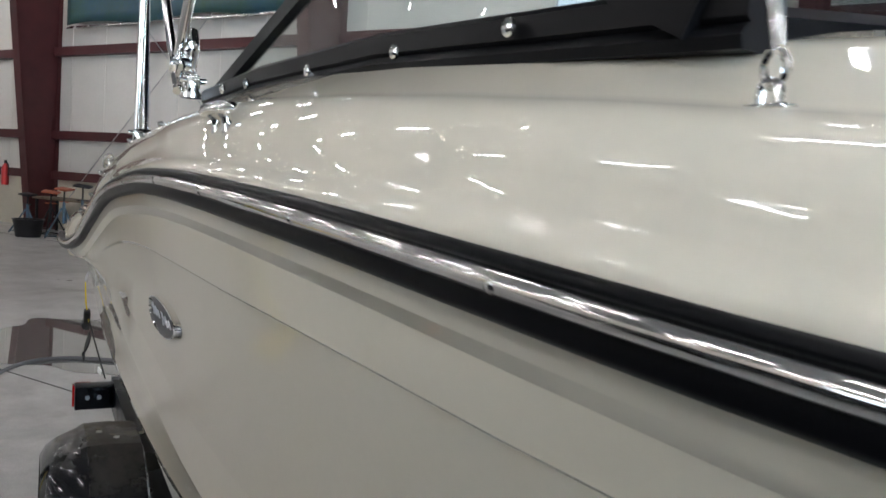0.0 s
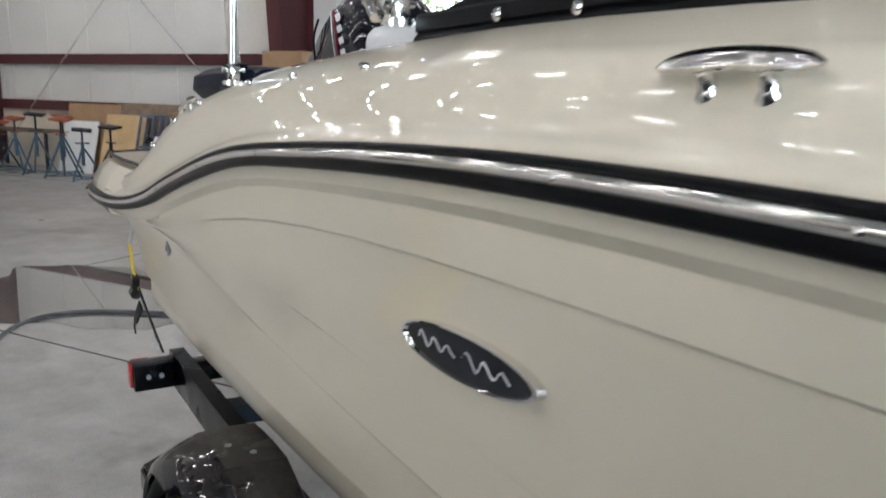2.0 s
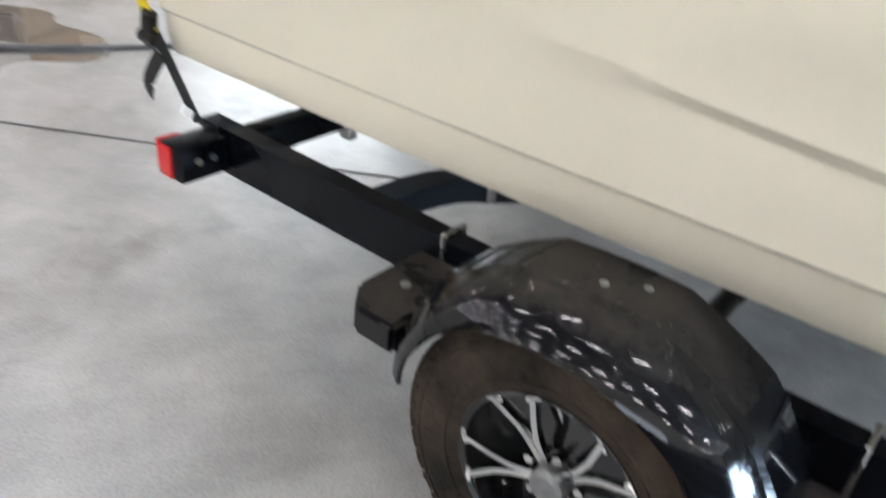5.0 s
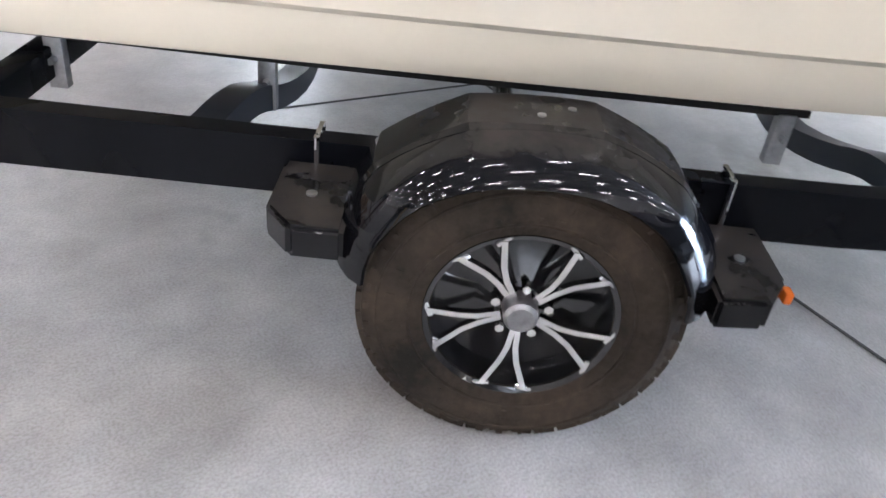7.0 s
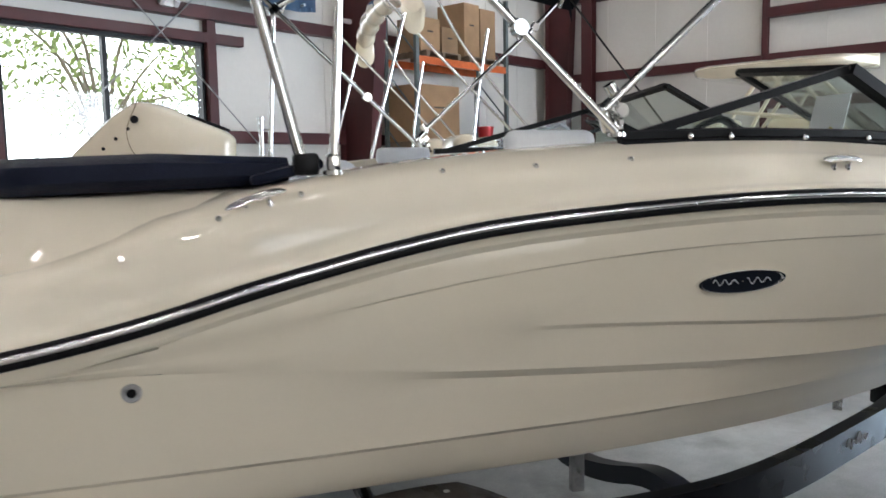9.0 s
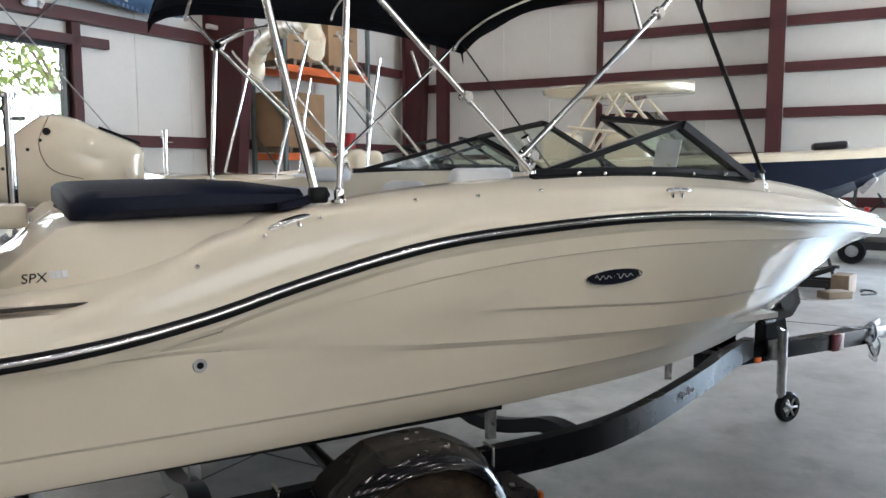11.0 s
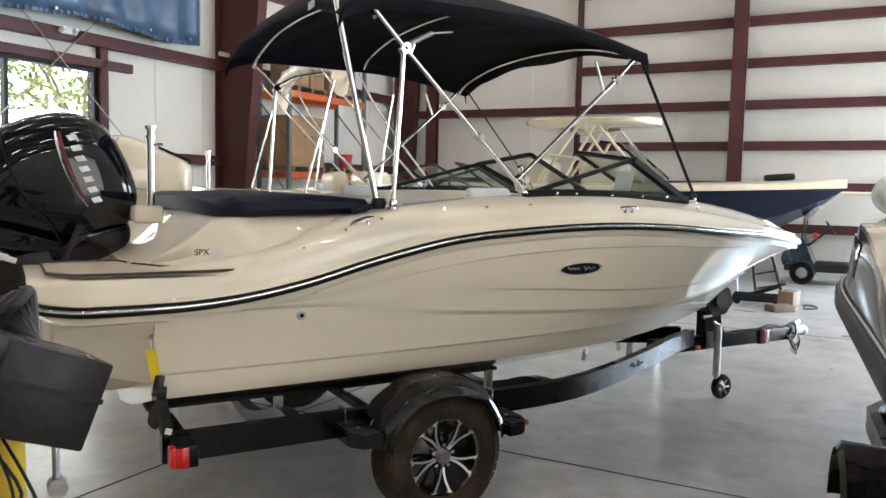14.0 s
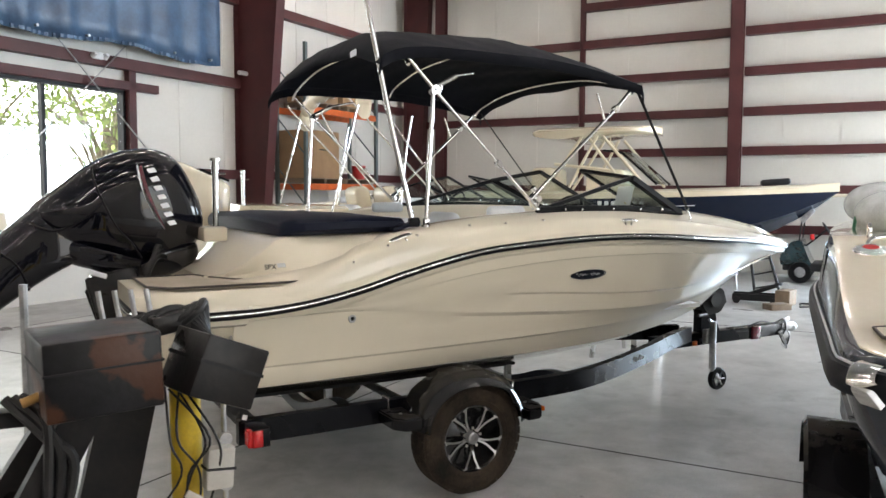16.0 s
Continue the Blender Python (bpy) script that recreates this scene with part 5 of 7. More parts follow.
for k in range(3):
    epart("propeller_blade", box((0.03, 0.17, 0.10), (-3.36, 0.11 * math.cos(k * 2.09), 0.95 + 0.11 * math.sin(k * 2.09)), (k * 120, 20, 15), bevel=0.012), COWL2)
bm = box((0.30, 0.30, 0.34), (-1.92, 0, 1.20), (0, -20, 0), bevel=0.04)
epart("mount_bracket", bm, BLACKSTEEL, "black clamp bracket")
for s in (-1, 1):
    epart("clamp_arm", extrude_outline([(-2.05, 1.02), (-1.90, 1.0), (-1.80, 1.22), (-1.86, 1.40), (-2.02, 1.42), (-2.12, 1.25)], 0.03, 'y') if s > 0 else box((0.30, 0.035, 0.36), (-1.95, -0.21, 1.22), (0, -14, 0), bevel=0.03), BLACKSTEEL)
epart("steering_ram", sweep([(-1.84, -0.34, 1.33), (-1.84, 0.34, 1.33)], 0.022, 12), CHROME, "polished steering ram")
for q in (0.0, 0.03, -0.03, 0.06):
    epart("engine_hose", sweep(curve([(-1.80, -0.30 + q, 1.36 + q), (-1.75, -0.33 + q, 1.46), (-1.68, -0.24 + q, 1.52 + q), (-1.60, -0.08 + q, 1.42)], 6), 0.014, 8), WIRE, "black engine hose")
epart("tilt_plate", box((0.10, 0.02, 0.03), (-2.06, -0.23, 1.385), (0, 20, 0), bevel=0.004), SILVER, "small silver plate")
# plain decals: slanted silver blocks and a maroon and silver flash
for k in range(7):
    t = k / 6
    bm = extrude_outline([(-0.020, -0.026), (0.012, -0.020), (0.020, 0.026), (-0.012, 0.020)], 0.003, 'y')
    bm.transform(pose(-1.735 + 0.118 * t, -0.2600 + 0.004 * t, 2.035 - 0.335 * t, 0, 68, 0))
    epart("decal_bar", bm, SILVER, "plain silver block" if k == 0 else "", smooth=0)
for mtl, w, off, nm in ((REDTRIM, 0.016, 0.0, "maroon_flash"), (SILVER, 0.007, -0.020, "silver_flash")):
    rings = []
    for k in range(17):
        t = k / 16
        ww = w * math.sin(math.pi * min(1, 0.12 + t * 0.88)) ** 0.8
        x, z = -1.80 + 0.035 * t + 0.105 * t * t + off * (1 - 0.8 * t), 2.06 - 0.40 * t
        rings.append([Vector((x - ww, -0.2590, z)), Vector((x + ww, -0.2590, z + 0.01)), Vector((x + ww, -0.246, z + 0.01)), Vector((x - ww, -0.246, z))])
    epart(nm, loft(rings, close_ring=True, cap=True), mtl, smooth=0)


# ---- the trailer under it ----
trailer = thing("boat_trailer", "black single-axle boat trailer with chrome-spoked wheels", "trailer", (0.0, 0.0, 0.0))


def tpart(name, bm, material, label="", parent=None, smooth=40):
    widen(bm)
    return part(name, bm, material, parent or trailer, label, smooth)


BEAM = [(-0.03, -0.07), (0.03, -0.07), (0.03, 0.07), (-0.03, 0.07)]
for s in (-1, 1):
    line = [(-1.42, s * 0.90, 0.53), (-0.5, s * 0.90, 0.53), (0.4, s * 0.90, 0.532)] + curve([(0.75, s * 0.895, 0.532), (1.1, s * 0.855, 0.533), (1.5, s * 0.735, 0.537), (2.0, s * 0.53, 0.545), (2.6, s * 0.265, 0.553), (3.12, s * 0.06, 0.558)], 8)
    tpart("side_rail", sweep(line, 0, profile=BEAM), TRAILER, "black steel side beam", smooth=25)
tpart("tongue", box((1.75, 0.10, 0.12), (3.62, 0, 0.49), (0, -0.5, 0), bevel=0.006), TRAILER, "black steel tongue")
tpart("tongue_sleeve", box((0.12, 0.112, 0.13), (4.06, 0, 0.49), bevel=0.004), REDTRIM, "dark red sticker band")
bm = box((0.22, 0.09, 0.08), (4.55, 0, 0.52), bevel=0.015)
ball(0.055, (4.66, 0, 0.50), (1.2, 1, 0.9), bm=bm)
box((0.12, 0.03, 0.05), (4.56, 0, 0.58), (0, -15, 0), bevel=0.008, bm=bm)
tpart("coupler", bm, GALV, "galvanised tow coupler")
for k in range(3):
    tpart("safety_chain", sweep(curve([(4.4, -0.05 - 0.02 * k, 0.46), (4.45 + 0.03 * k, -0.07, 0.36 - 0.03 * k), (4.52, -0.06 + 0.03 * k, 0.33), (4.57, -0.05, 0.42), (4.5, -0.06, 0.50)], 6), 0.007, 6), GALV if k else WIRE, "hanging safety chain" if k else "hanging cable")
tpart("tongue_cable", sweep(curve([(3.9, -0.06, 0.56), (4.1, -0.06, 0.60), (4.3, -0.065, 0.575), (4.45, -0.06, 0.60), (4.48, -0.07, 0.5), (4.40, -0.07, 0.42)], 6), 0.009, 6), WIRE, "black trailer cable")
# winch post
bm = extrude_outline([(3.30, 0.55), (3.55, 0.55), (3.50, 0.66), (3.44, 0.96), (3.30, 0.96)], 0.09, 'y')
bm.transform(Matrix.Translation((0, -0.045, 0)))
tpart("winch_post", bm, TRAILER, "black winch post", smooth=0)
bm = extrude_outline([(3.26, 0.84), (3.30, 0.99), (3.42, 1.04), (3.56, 0.98), (3.60, 0.86), (3.52, 0.76), (3.34, 0.74)], 0.16, 'y', bevel=0.012)
bm.transform(Matrix.Translation((0.0, -0.08, -0.02)))
w = tpart("winch", bm, BLACKSTEEL, "black winch housing", smooth=0)
tpart("winch_drum", cyl(0.07, 0.20, (3.43, 0, 0.87), (90, 0, 0), 20), WIRE, "", w)
tpart("winch_handle", sweep([(3.30, -0.10, 0.74), (3.16, -0.13, 0.74)], 0.016, 10), WIRE, "black crank handle", w)
tpart("bow_roller", cyl(0.06, 0.12, (3.28, 0, 1.0), (90, 0, 0), 18), RUBBER, "black bow roller")
# jack and jockey wheel
jk = tpart("jack", cyl(0.030, 0.46, (3.36, -0.13, 0.44), seg=18), GALV, "galvanised jack tube")
tpart("jack_clamp", box((0.12, 0.05, 0.14), (3.36, -0.085, 0.52), bevel=0.006), GALV, "", jk)
tpart("jack_fork", sweep(curve([(3.36, -0.13, 0.24), (3.37, -0.13, 0.17), (3.42, -0.165, 0.11)], 5), 0.018, 8), GALV, "", jk)
tpart("jack_handle", sweep([(3.36, -0.13, 0.66), (3.27, -0.16, 0.70)], 0.012, 8), GALV, "", jk)
jw = tpart("jockey_tyre", lathe([(0.06, -0.025), (0.095, -0.025), (0.108, -0.012), (0.110, 0.0), (0.108, 0.012), (0.095, 0.025), (0.06, 0.025)], 28, 'y', at=(3.43, -0.13, 0.11)), RUBBER, "small black jockey wheel", jk)
bm = cyl(0.018, 0.06, (3.43, -0.13, 0.11), (90, 0, 0), 14)
for k in range(6):
    a = k * math.pi / 3
    sweep([(3.43 + 0.012 * math.cos(a), -0.155, 0.11 + 0.012 * math.sin(a)), (3.43 + 0.07 * math.cos(a), -0.152, 0.11 + 0.07 * math.sin(a))], 0.008, 6, bm=bm)
tpart("jockey_hub", bm, GALV, "spoked hub", jk)
tpart("amber_lamp", box((0.05, 0.02, 0.04), (3.16, -0.10, 0.47), bevel=0.006), AMBER, "amber marker lamp")
# cross members, bunks and brackets
tpart("cross_member", box((0.07, 1.74, 0.09), (-1.32, 0, 0.53), bevel=0.006), TRAILER, "black rear cross member")
for x in (-0.75, 0.95):
    tpart("cross_member", sweep(curve([(x, -0.87, 0.56), (x + 0.02, -0.6, 0.535), (x + 0.04, 0, 0.36), (x + 0.02, 0.6, 0.535), (x, 0.87, 0.56)], 6), 0, profile=[(-0.04, -0.035), (0.04, -0.035), (0.04, 0.035), (-0.04, 0.035)]), BLUETRAILER, "bowed black cross member")
tpart("axle", cyl(0.035, 1.9, (0, 0, 0.345), (90, 0, 0), 18), TRAILER)
for s in (-1, 1):
    tpart("bunk", sweep([(-1.42, s * 0.44, 0.618), (-0.4, s * 0.44, 0.612), (0.80, s * 0.42, 0.612)], 0, profile=[(-0.05, -0.012), (0.05, -0.012), (0.05, 0.008), (-0.05, 0.008)]), WEBBING, "black carpeted bunk board")
    for x in (-1.28, -0.70, 0.74):
        b = tpart("bunk_bracket", box((0.05, 0.035, 0.15), (x, s * 0.46, 0.53), bevel=0.003), GALV, "galvanised bunk bracket")
        tpart("bracket_bolt", cyl(0.010, 0.05, (x, s * 0.48, 0.54), (90, 0, 0), 8), GALV, "", b)
    tpart("inner_bunk", sweep([(-0.35, s * 0.36, 0.60), (0.55, s * 0.36, 0.61)], 0, profile=[(-0.05, -0.02), (0.05, -0.02), (0.05, 0.02), (-0.05, 0.02)]), WEBBING, "carpeted inner bunk")
    # fender: faceted arch with step plates fore and aft
    cen = Vector((0, 0, 0.36))
    flats = [Vector((x, 0, z)) - cen for x, z in ((-0.43, 0.46), (-0.345, 0.658), (-0.165, 0.770), (0.10, 0.778), (0.28, 0.692), (0.38, 0.56), (0.415, 0.445))]
    arch = curve([Vector((x, 0, z)) - cen for x, z in ((-0.42, 0.46), (-0.40, 0.555), (-0.30, 0.688), (-0.13, 0.766), (0.10, 0.770), (0.28, 0.686), (0.385, 0.54), (0.405, 0.445))], 8)
    bearing = lambda v: math.atan2(v.x, v.z)
    stops = sorted([bearing(v) for v in flats] + [bearing(flats[0]) + (bearing(flats[-1]) - bearing(flats[0])) * k / 26 for k in range(1, 26)])
    rings, lips = [], []
    for a in stops:
        d = Vector((math.sin(a), 0, math.cos(a)))

        def reach(line):
            for p, q in zip(line, line[1:]):
                if bearing(p) - 1e-6 <= a <= bearing(q) + 1e-6:
                    n = Vector((q.z - p.z, 0, p.x - q.x))
                    return n.dot(p) / n.dot(d)
            return min(line, key=lambda v: abs(bearing(v) - a)).length
        rs = reach(arch)
        rf = 0.55 * reach(flats) + 0.45 * rs
        top = [(0.955, -0.014, 0), (0.962, 0.0, 0), (1.05, 0.004, 0), (1.115, 0.002, 0), (1.132, -0.004, 0.5), (1.128, -0.018, 0.5), (0.975, -0.016, 0)]
        skirt = [(1.130, -0.0045, 0.5), (1.140, -0.007, 0.8), (1.160, -0.014, 1), (1.195, -0.030, 1), (1.222, -0.050, 1), (1.238, -0.078, 1), (1.230, -0.084, 1), (1.20, -0.050, 1), (1.13, -0.020, 0.5)]
        rings.append([cen + d * (rf + (rs - rf) * k + h) + Vector((0, s * y, 0)) for y, h, k in top])
        lips.append([cen + d * (rf + (rs - rf) * k + h) + Vector((0, s * y, 0)) for y, h, k in skirt])
    f = tpart("fender", loft(rings, close_ring=True, cap=True), FENDER, "dusty black plastic fender", smooth=12)
    tpart("fender_skirt", loft(lips, close_ring=True, cap=True), FENDER, "glossy black rounded skirt", f, smooth=62)
    for x, y in ((-0.02, 1.075), (0.045, 1.03)):
        tpart("fender_bolt", cyl(0.009, 0.006, (x, s * y, 0.779), seg=10), GALV, "", f)
    for x0, x1, z, tip in ((-0.555, -0.385, 0.535, -1), (0.375, 0.545, 0.485, 1)):
        xa, xb = (x0, x1)
        o = [(xa, 0.93), (xb, 0.93), (xb, 1.215), (xa + 0.06, 1.215), (xa, 1.14)] if tip < 0 else [(xa, 0.93), (xb, 0.93), (xb, 1.14), (xb - 0.06, 1.235), (xa, 1.245)]
        bm = extrude_outline([(a, s * b) for a, b in o], 0.075, 'z', bevel=0.010)
        bm.transform(Matrix.Translation((0, 0, z - 0.06)))
        st = tpart("fender_step", bm, FENDER, "dusty black fender step", f, smooth=30)
        tpart("step_rivet", cyl(0.012, 0.006, ((xa + xb) / 2, s * 1.08, z + 0.017), seg=10), GALV, "", f)
    tpart("side_marker", box((0.02, 0.035, 0.03), (0.552, s * 1.15, 0.465), bevel=0.006), AMBER, "amber side marker", f)
    for x in (-0.484, 0.455):
        bm = sweep(curve([(x, s * 0.937, 0.44), (x, s * 0.938, 0.60), (x, s * 0.93, 0.612), (x, s * 0.87, 0.612), (x, s * 0.862, 0.60), (x, s * 0.862, 0.44)], 3), 0.007, 8)
        tpart("u_bolt", bm, CHROME, "steel U-bolt")
    # tail lamp on its arm
    tpart("lamp_arm", box((0.10, 0.165, 0.105), (-1.335, s * 1.01, 0.535), bevel=0.004), TRAILER, "black tail lamp bracket")
    tl = tpart("tail_lamp", box((0.03, 0.075, 0.10), (-1.395, s * 1.055, 0.535), bevel=0.008), REDLENS, "red tail lamp")
    tpart("side_lens", box((0.060, 0.010, 0.095), (-1.358, s * 1.097, 0.535), bevel=0.004), REDLENS, "red side lens", tl)
    for k in range(6):
        tpart("lens_rib", box((0.004, 0.066, 0.004), (-1.411, s * 1.055, 0.50 + k * 0.014)), REDLENS, "", tl, smooth=0)
    for dx in (-0.02, 0.03):
        tpart("arm_bolt", cyl(0.010, 0.012, (-1.282, s * (1.01 + dx), 0.54), (0, 90, 0), 8), GALV)
    # wheel
    wy = 1.085
    wh = tpart("wheel", lathe([(0.20, -0.085), (0.232, -0.098), (0.262, -0.107), (0.300, -0.106), (0.330, -0.098), (0.347, -0.084), (0.3535, -0.06), (0.355, 0.0), (0.3535, 0.06), (0.347, 0.084), (0.33, 0.098), (0.30, 0.106), (0.262, 0.107), (0.232, 0.098), (0.20, 0.085)], 56, 'y', at=(0, s * wy, 0.35)), TYRE, "dusty brown-black trailer tyre", smooth=30)
    blk = bmesh.new()
    for k in range(40):
        a = 2 * math.pi * k / 40
        for j, yy in enumerate((-0.066, -0.022, 0.022, 0.066)):
            aa = a + (0.04 if j % 2 else 0)
            box((0.048, 0.034, 0.012), (0.3535 * math.sin(aa), s * wy + yy, 0.35 + 0.3535 * math.cos(aa)), (0, math.degrees(aa), 0), bm=blk)
    tpart("tread", blk, TYRE, "", wh, smooth=0)
    lug = bmesh.new()
    for r, n, w, h in ((0.336, 44, 0.020, 0.013), (0.288, 26, 0.024, 0.020), (0.262, 40, 0.012, 0.006)):
        for k in range(n):
            a = 2 * math.pi * k / n
            if n == 26 and k % 13 > 8:
                continue
            box((w * (0.7 + 0.3 * math.sin(k * 2.3)), 0.006, h), (r * math.sin(a), s * (wy + (0.0955 if r > 0.33 else 0.1055)), 0.35 + r * math.cos(a)), (0, math.degrees(a), 0), bm=lug)
    tagged(tpart("sidewall_relief", lug, TYRE, "", wh, smooth=0), kind="stuff")
    for r, yy in ((0.316, 0.1025), (0.245, 0.1025)):
        tpart("sidewall_ridge", sweep([(r * math.sin(2 * math.pi * k / 48), s * (wy + yy), 0.35 + r * math.cos(2 * math.pi * k / 48)) for k in range(48)], 0.004, 6, closed=True), TYRE, "", wh)
    o = s
    rim = tpart("rim", lathe([(0.0, o * 0.03), (0.07, o * 0.03), (0.10, o * 0.012), (0.19, o * 0.015), (0.196, o * 0.07), (0.202, o * 0.088), (0.214, o * 0.094), (0.218, o * 0.085), (0.205, o * 0.02), (0.20, -o * 0.08)], 48, 'y', at=(0, s * wy, 0.35)), RIMBLACK, "gloss black rim", wh, smooth=35)
    for k in range(5):
        a = radians(50 + 72 * k)
        ca, sa = math.cos(a), math.sin(a)
        bm = bmesh.new()

        def P(r, da, out):
            return (r * math.cos(a + da), s * (wy + out), 0.35 + r * math.sin(a + da))
        for sg in (-1, 1):
            prof = [(-0.0095, -0.006), (0.0095, -0.006), (0.0065, 0.008), (-0.0065, 0.008)]
            sweep([P(0.045, sg * 0.12, 0.062), P(0.095, sg * 0.10, 0.070), P(0.135, sg * 0.15, 0.074), P(0.205, sg * 0.25, 0.086)], 0, profile=prof, up=(0, s, 0), bm=bm)
        for sg in (-1, 1):
            e = P(0.203, sg * 0.25, 0.087)
            box((0.042, 0.010, 0.014), e, (0, -math.degrees(a + sg * 0.25) + 90 + sg * 25, 0), bevel=0.003, bm=bm, seg=1)
        tpart("spoke", bm, CHROME, "polished forked spoke", wh, smooth=20)
        tpart("lug_nut", cyl(0.011, 0.03, P(0.062, 0.63, 0.055), (90, 0, 0), 6), CHROME, "", wh)
    tpart("hub_cap", lathe([(0.0, o * 0.098), (0.030, o * 0.096), (0.038, o * 0.088), (0.040, o * 0.04)], 24, 'y', at=(0, s * wy, 0.35)), GALV, "steel hub cap", wh)
    # stern tie-down: yellow webbing, black ratchet and loose tail
    st = thing("tie_down_strap", "yellow and black ratchet tie-down strap at the stern", "strap", (-1.42, s * 1.0 + spread(-1.42, s), 0.6), group="tie-down straps")
    T0 = Matrix.Translation((1.42, -s * 1.0 - spread(-1.42, s), -0.6))

    def spart(name, bm, material, label=""):
        widen(bm)
        bm.transform(T0)
        return part(name, bm, material, st, label)
    fl = [(-0.022, -0.003), (0.022, -0.003), (0.022, 0.003), (-0.022, 0.003)]
    spart("yellow_web", sweep([(-1.488, s * 1.055, 1.05), (-1.472, s * 1.05, 0.95), (-1.450, s * 1.035, 0.86)], 0, profile=fl, up=(0, -s, 0.2)), YELLOWWEB, "yellow webbing")
    spart("black_web", sweep([(-1.450, s * 1.035, 0.87), (-1.42, s * 1.0, 0.74), (-1.39, s * 0.96, 0.60)], 0, profile=fl, up=(0, -s, 0.2)), WEBBING, "black webbing")
    bm = box((0.045, 0.03, 0.10), (-1.455, s * 1.045, 0.875), (0, 12, 0), bevel=0.008)
    cyl(0.02, 0.06, (-1.45, s * 1.05, 0.85), (0, 90, 0), 12, bm=bm)
    spart("ratchet", bm, BLACKSTEEL, "black ratchet buckle")
    spart("loose_tail", sweep(curve([(-1.44, s * 1.03, 0.80), (-1.47, s * 1.04, 0.75), (-1.48, s * 1.05, 0.71), (-1.455, s * 1.055, 0.69)], 5), 0, profile=fl, up=(0, -s, 0.2)), WEBBING, "loose strap end")
    spart("hook", sweep(curve([(-1.488, s * 1.052, 1.05), (-1.49, s * 1.045, 1.09), (-1.475, s * 1.02, 1.11), (-1.46, s * 1.0, 1.10)], 5), 0.007, 8), GALV, "steel hook")
    spart("tag", box((0.035, 0.004, 0.028), (-1.40, s * 0.985, 0.635), (0, 20, 20)), LABELW, "white care tag")
# maker's mark on the side beams: a plain silver flourish
for s in (-1, 1):
    pts = [(1.86, 0.0), (1.885, 0.028), (1.90, -0.018), (1.925, 0.012), (1.95, -0.010), (1.975, 0.034), (1.985, -0.016), (2.01, 0.012), (2.03, -0.012), (2.05, 0.01)]
    tpart("rail_mark", sweep(curve([(x, s * (0.533 - (x - 2.0) * 0.43 + 0.0345), 0.545 + z) for x, z in pts], 4), 0.0035, 6), SILVER, "plain silver flourish")


# ---- the second runabout, parked alongside ----
boat2 = copy_thing(boat, pose(1.2, 3.75, 0.52, 0, 0, 0))
for ob in list(boat2.children_recursive):
    stem = ob.name.split(".")[0]
    if stem in ("canopy", "canopy_mark", "tall_pole", "strap", "strap_hook", "boot_rod", "bimini_bow", "badge", "badge_rim", "badge_mark", "bimini_tube", "tube_clamp", "hinge_foot", "hinge_swivel", "pole_foot", "show_card", "card_band", "card_script", "sun_pad", "sun_pad_flap", "model_letters", "model_bars"):
        bpy.data.objects.remove(ob)
tagged(boat2, "second cream runabout with folded bimini parked alongside")


def b2part(name, bm, material, label="", smooth=45):
    bm.transform(Matrix.Translation((0.35, 0, -0.5)) if name in ("bimini_tube", "folded_canvas") else Matrix.Translation((0, 0, -0.5)))
    return part(name, bm, material, boat2, label, smooth)


for s in (-1, 1):
    y = s * 0.95
    for pts, r in (([(-0.95, y, 1.60), (-0.62, y, 2.85)], 0.013), ([(0.45, y, 1.76), (-0.62, y, 2.80), (-0.80, y, 3.0)], 0.013), ([(0.55, y, 1.8), (-0.1, y, 2.55), (-0.35, y, 2.95)], 0.012), ([(-0.1, y, 1.70), (-0.03, y, 2.3), (0.05, y, 2.75)], 0.012)):
        b2part("bimini_tube", sweep(curve(pts, 6), r, 10), CHROME, "polished steel bimini tube")
rings = []
for k in range(25):
    a = math.pi * k / 24
    c = Vector((-0.55, -0.95 * math.cos(a) * (1.0), 2.78 + 0.34 * math.sin(a) ** 0.6))
    w = 0.085 + 0.018 * math.sin(k * 2.2)
    rings.append([c + Vector((w * math.cos(b), 0.3 * w * math.sin(b) * math.cos(a), w * 1.1 * math.sin(b))) for b in [2 * math.pi * j / 12 for j in range(12)]])
b2part("folded_canvas", loft(rings, close_ring=True, cap=True), CREAM, "beige folded bimini canvas boot", smooth=70)
rings = []
for k in range(13):
    x = -1.45 + k * 0.09
    rings.append([Vector((x, y, z)) for y, z in ((-0.9, 1.60), (-0.9, 1.69), (-0.8, 1.72), (0, 1.735 + 0.01 * math.sin(k)), (0.8, 1.72), (0.9, 1.69), (0.9, 1.60))])
b2part("sun_pad", loft(rings, close_ring=True, cap=True), CREAM, "cream sun pad")
for x, y in ((0.35, -0.45), (0.35, 0.45), (0.75, 0.1)):
    b2part("seat", box((0.22, 0.46, 0.55), (x, y, 1.68), (0, -12, 0), bevel=0.09, seg=4), CREAM, "cream bucket seat")
eng2 = thing("outboard_engine", "beige outboard engine on the second boat", "outboard engine", (-0.62, 3.6, 1.4))
E2 = Matrix.Translation((0.35, -3.6, -1.4))


def e2part(name, bm, material, label="", smooth=60):
    bm.transform(E2)
    return part(name, bm, material, eng2, label, smooth)


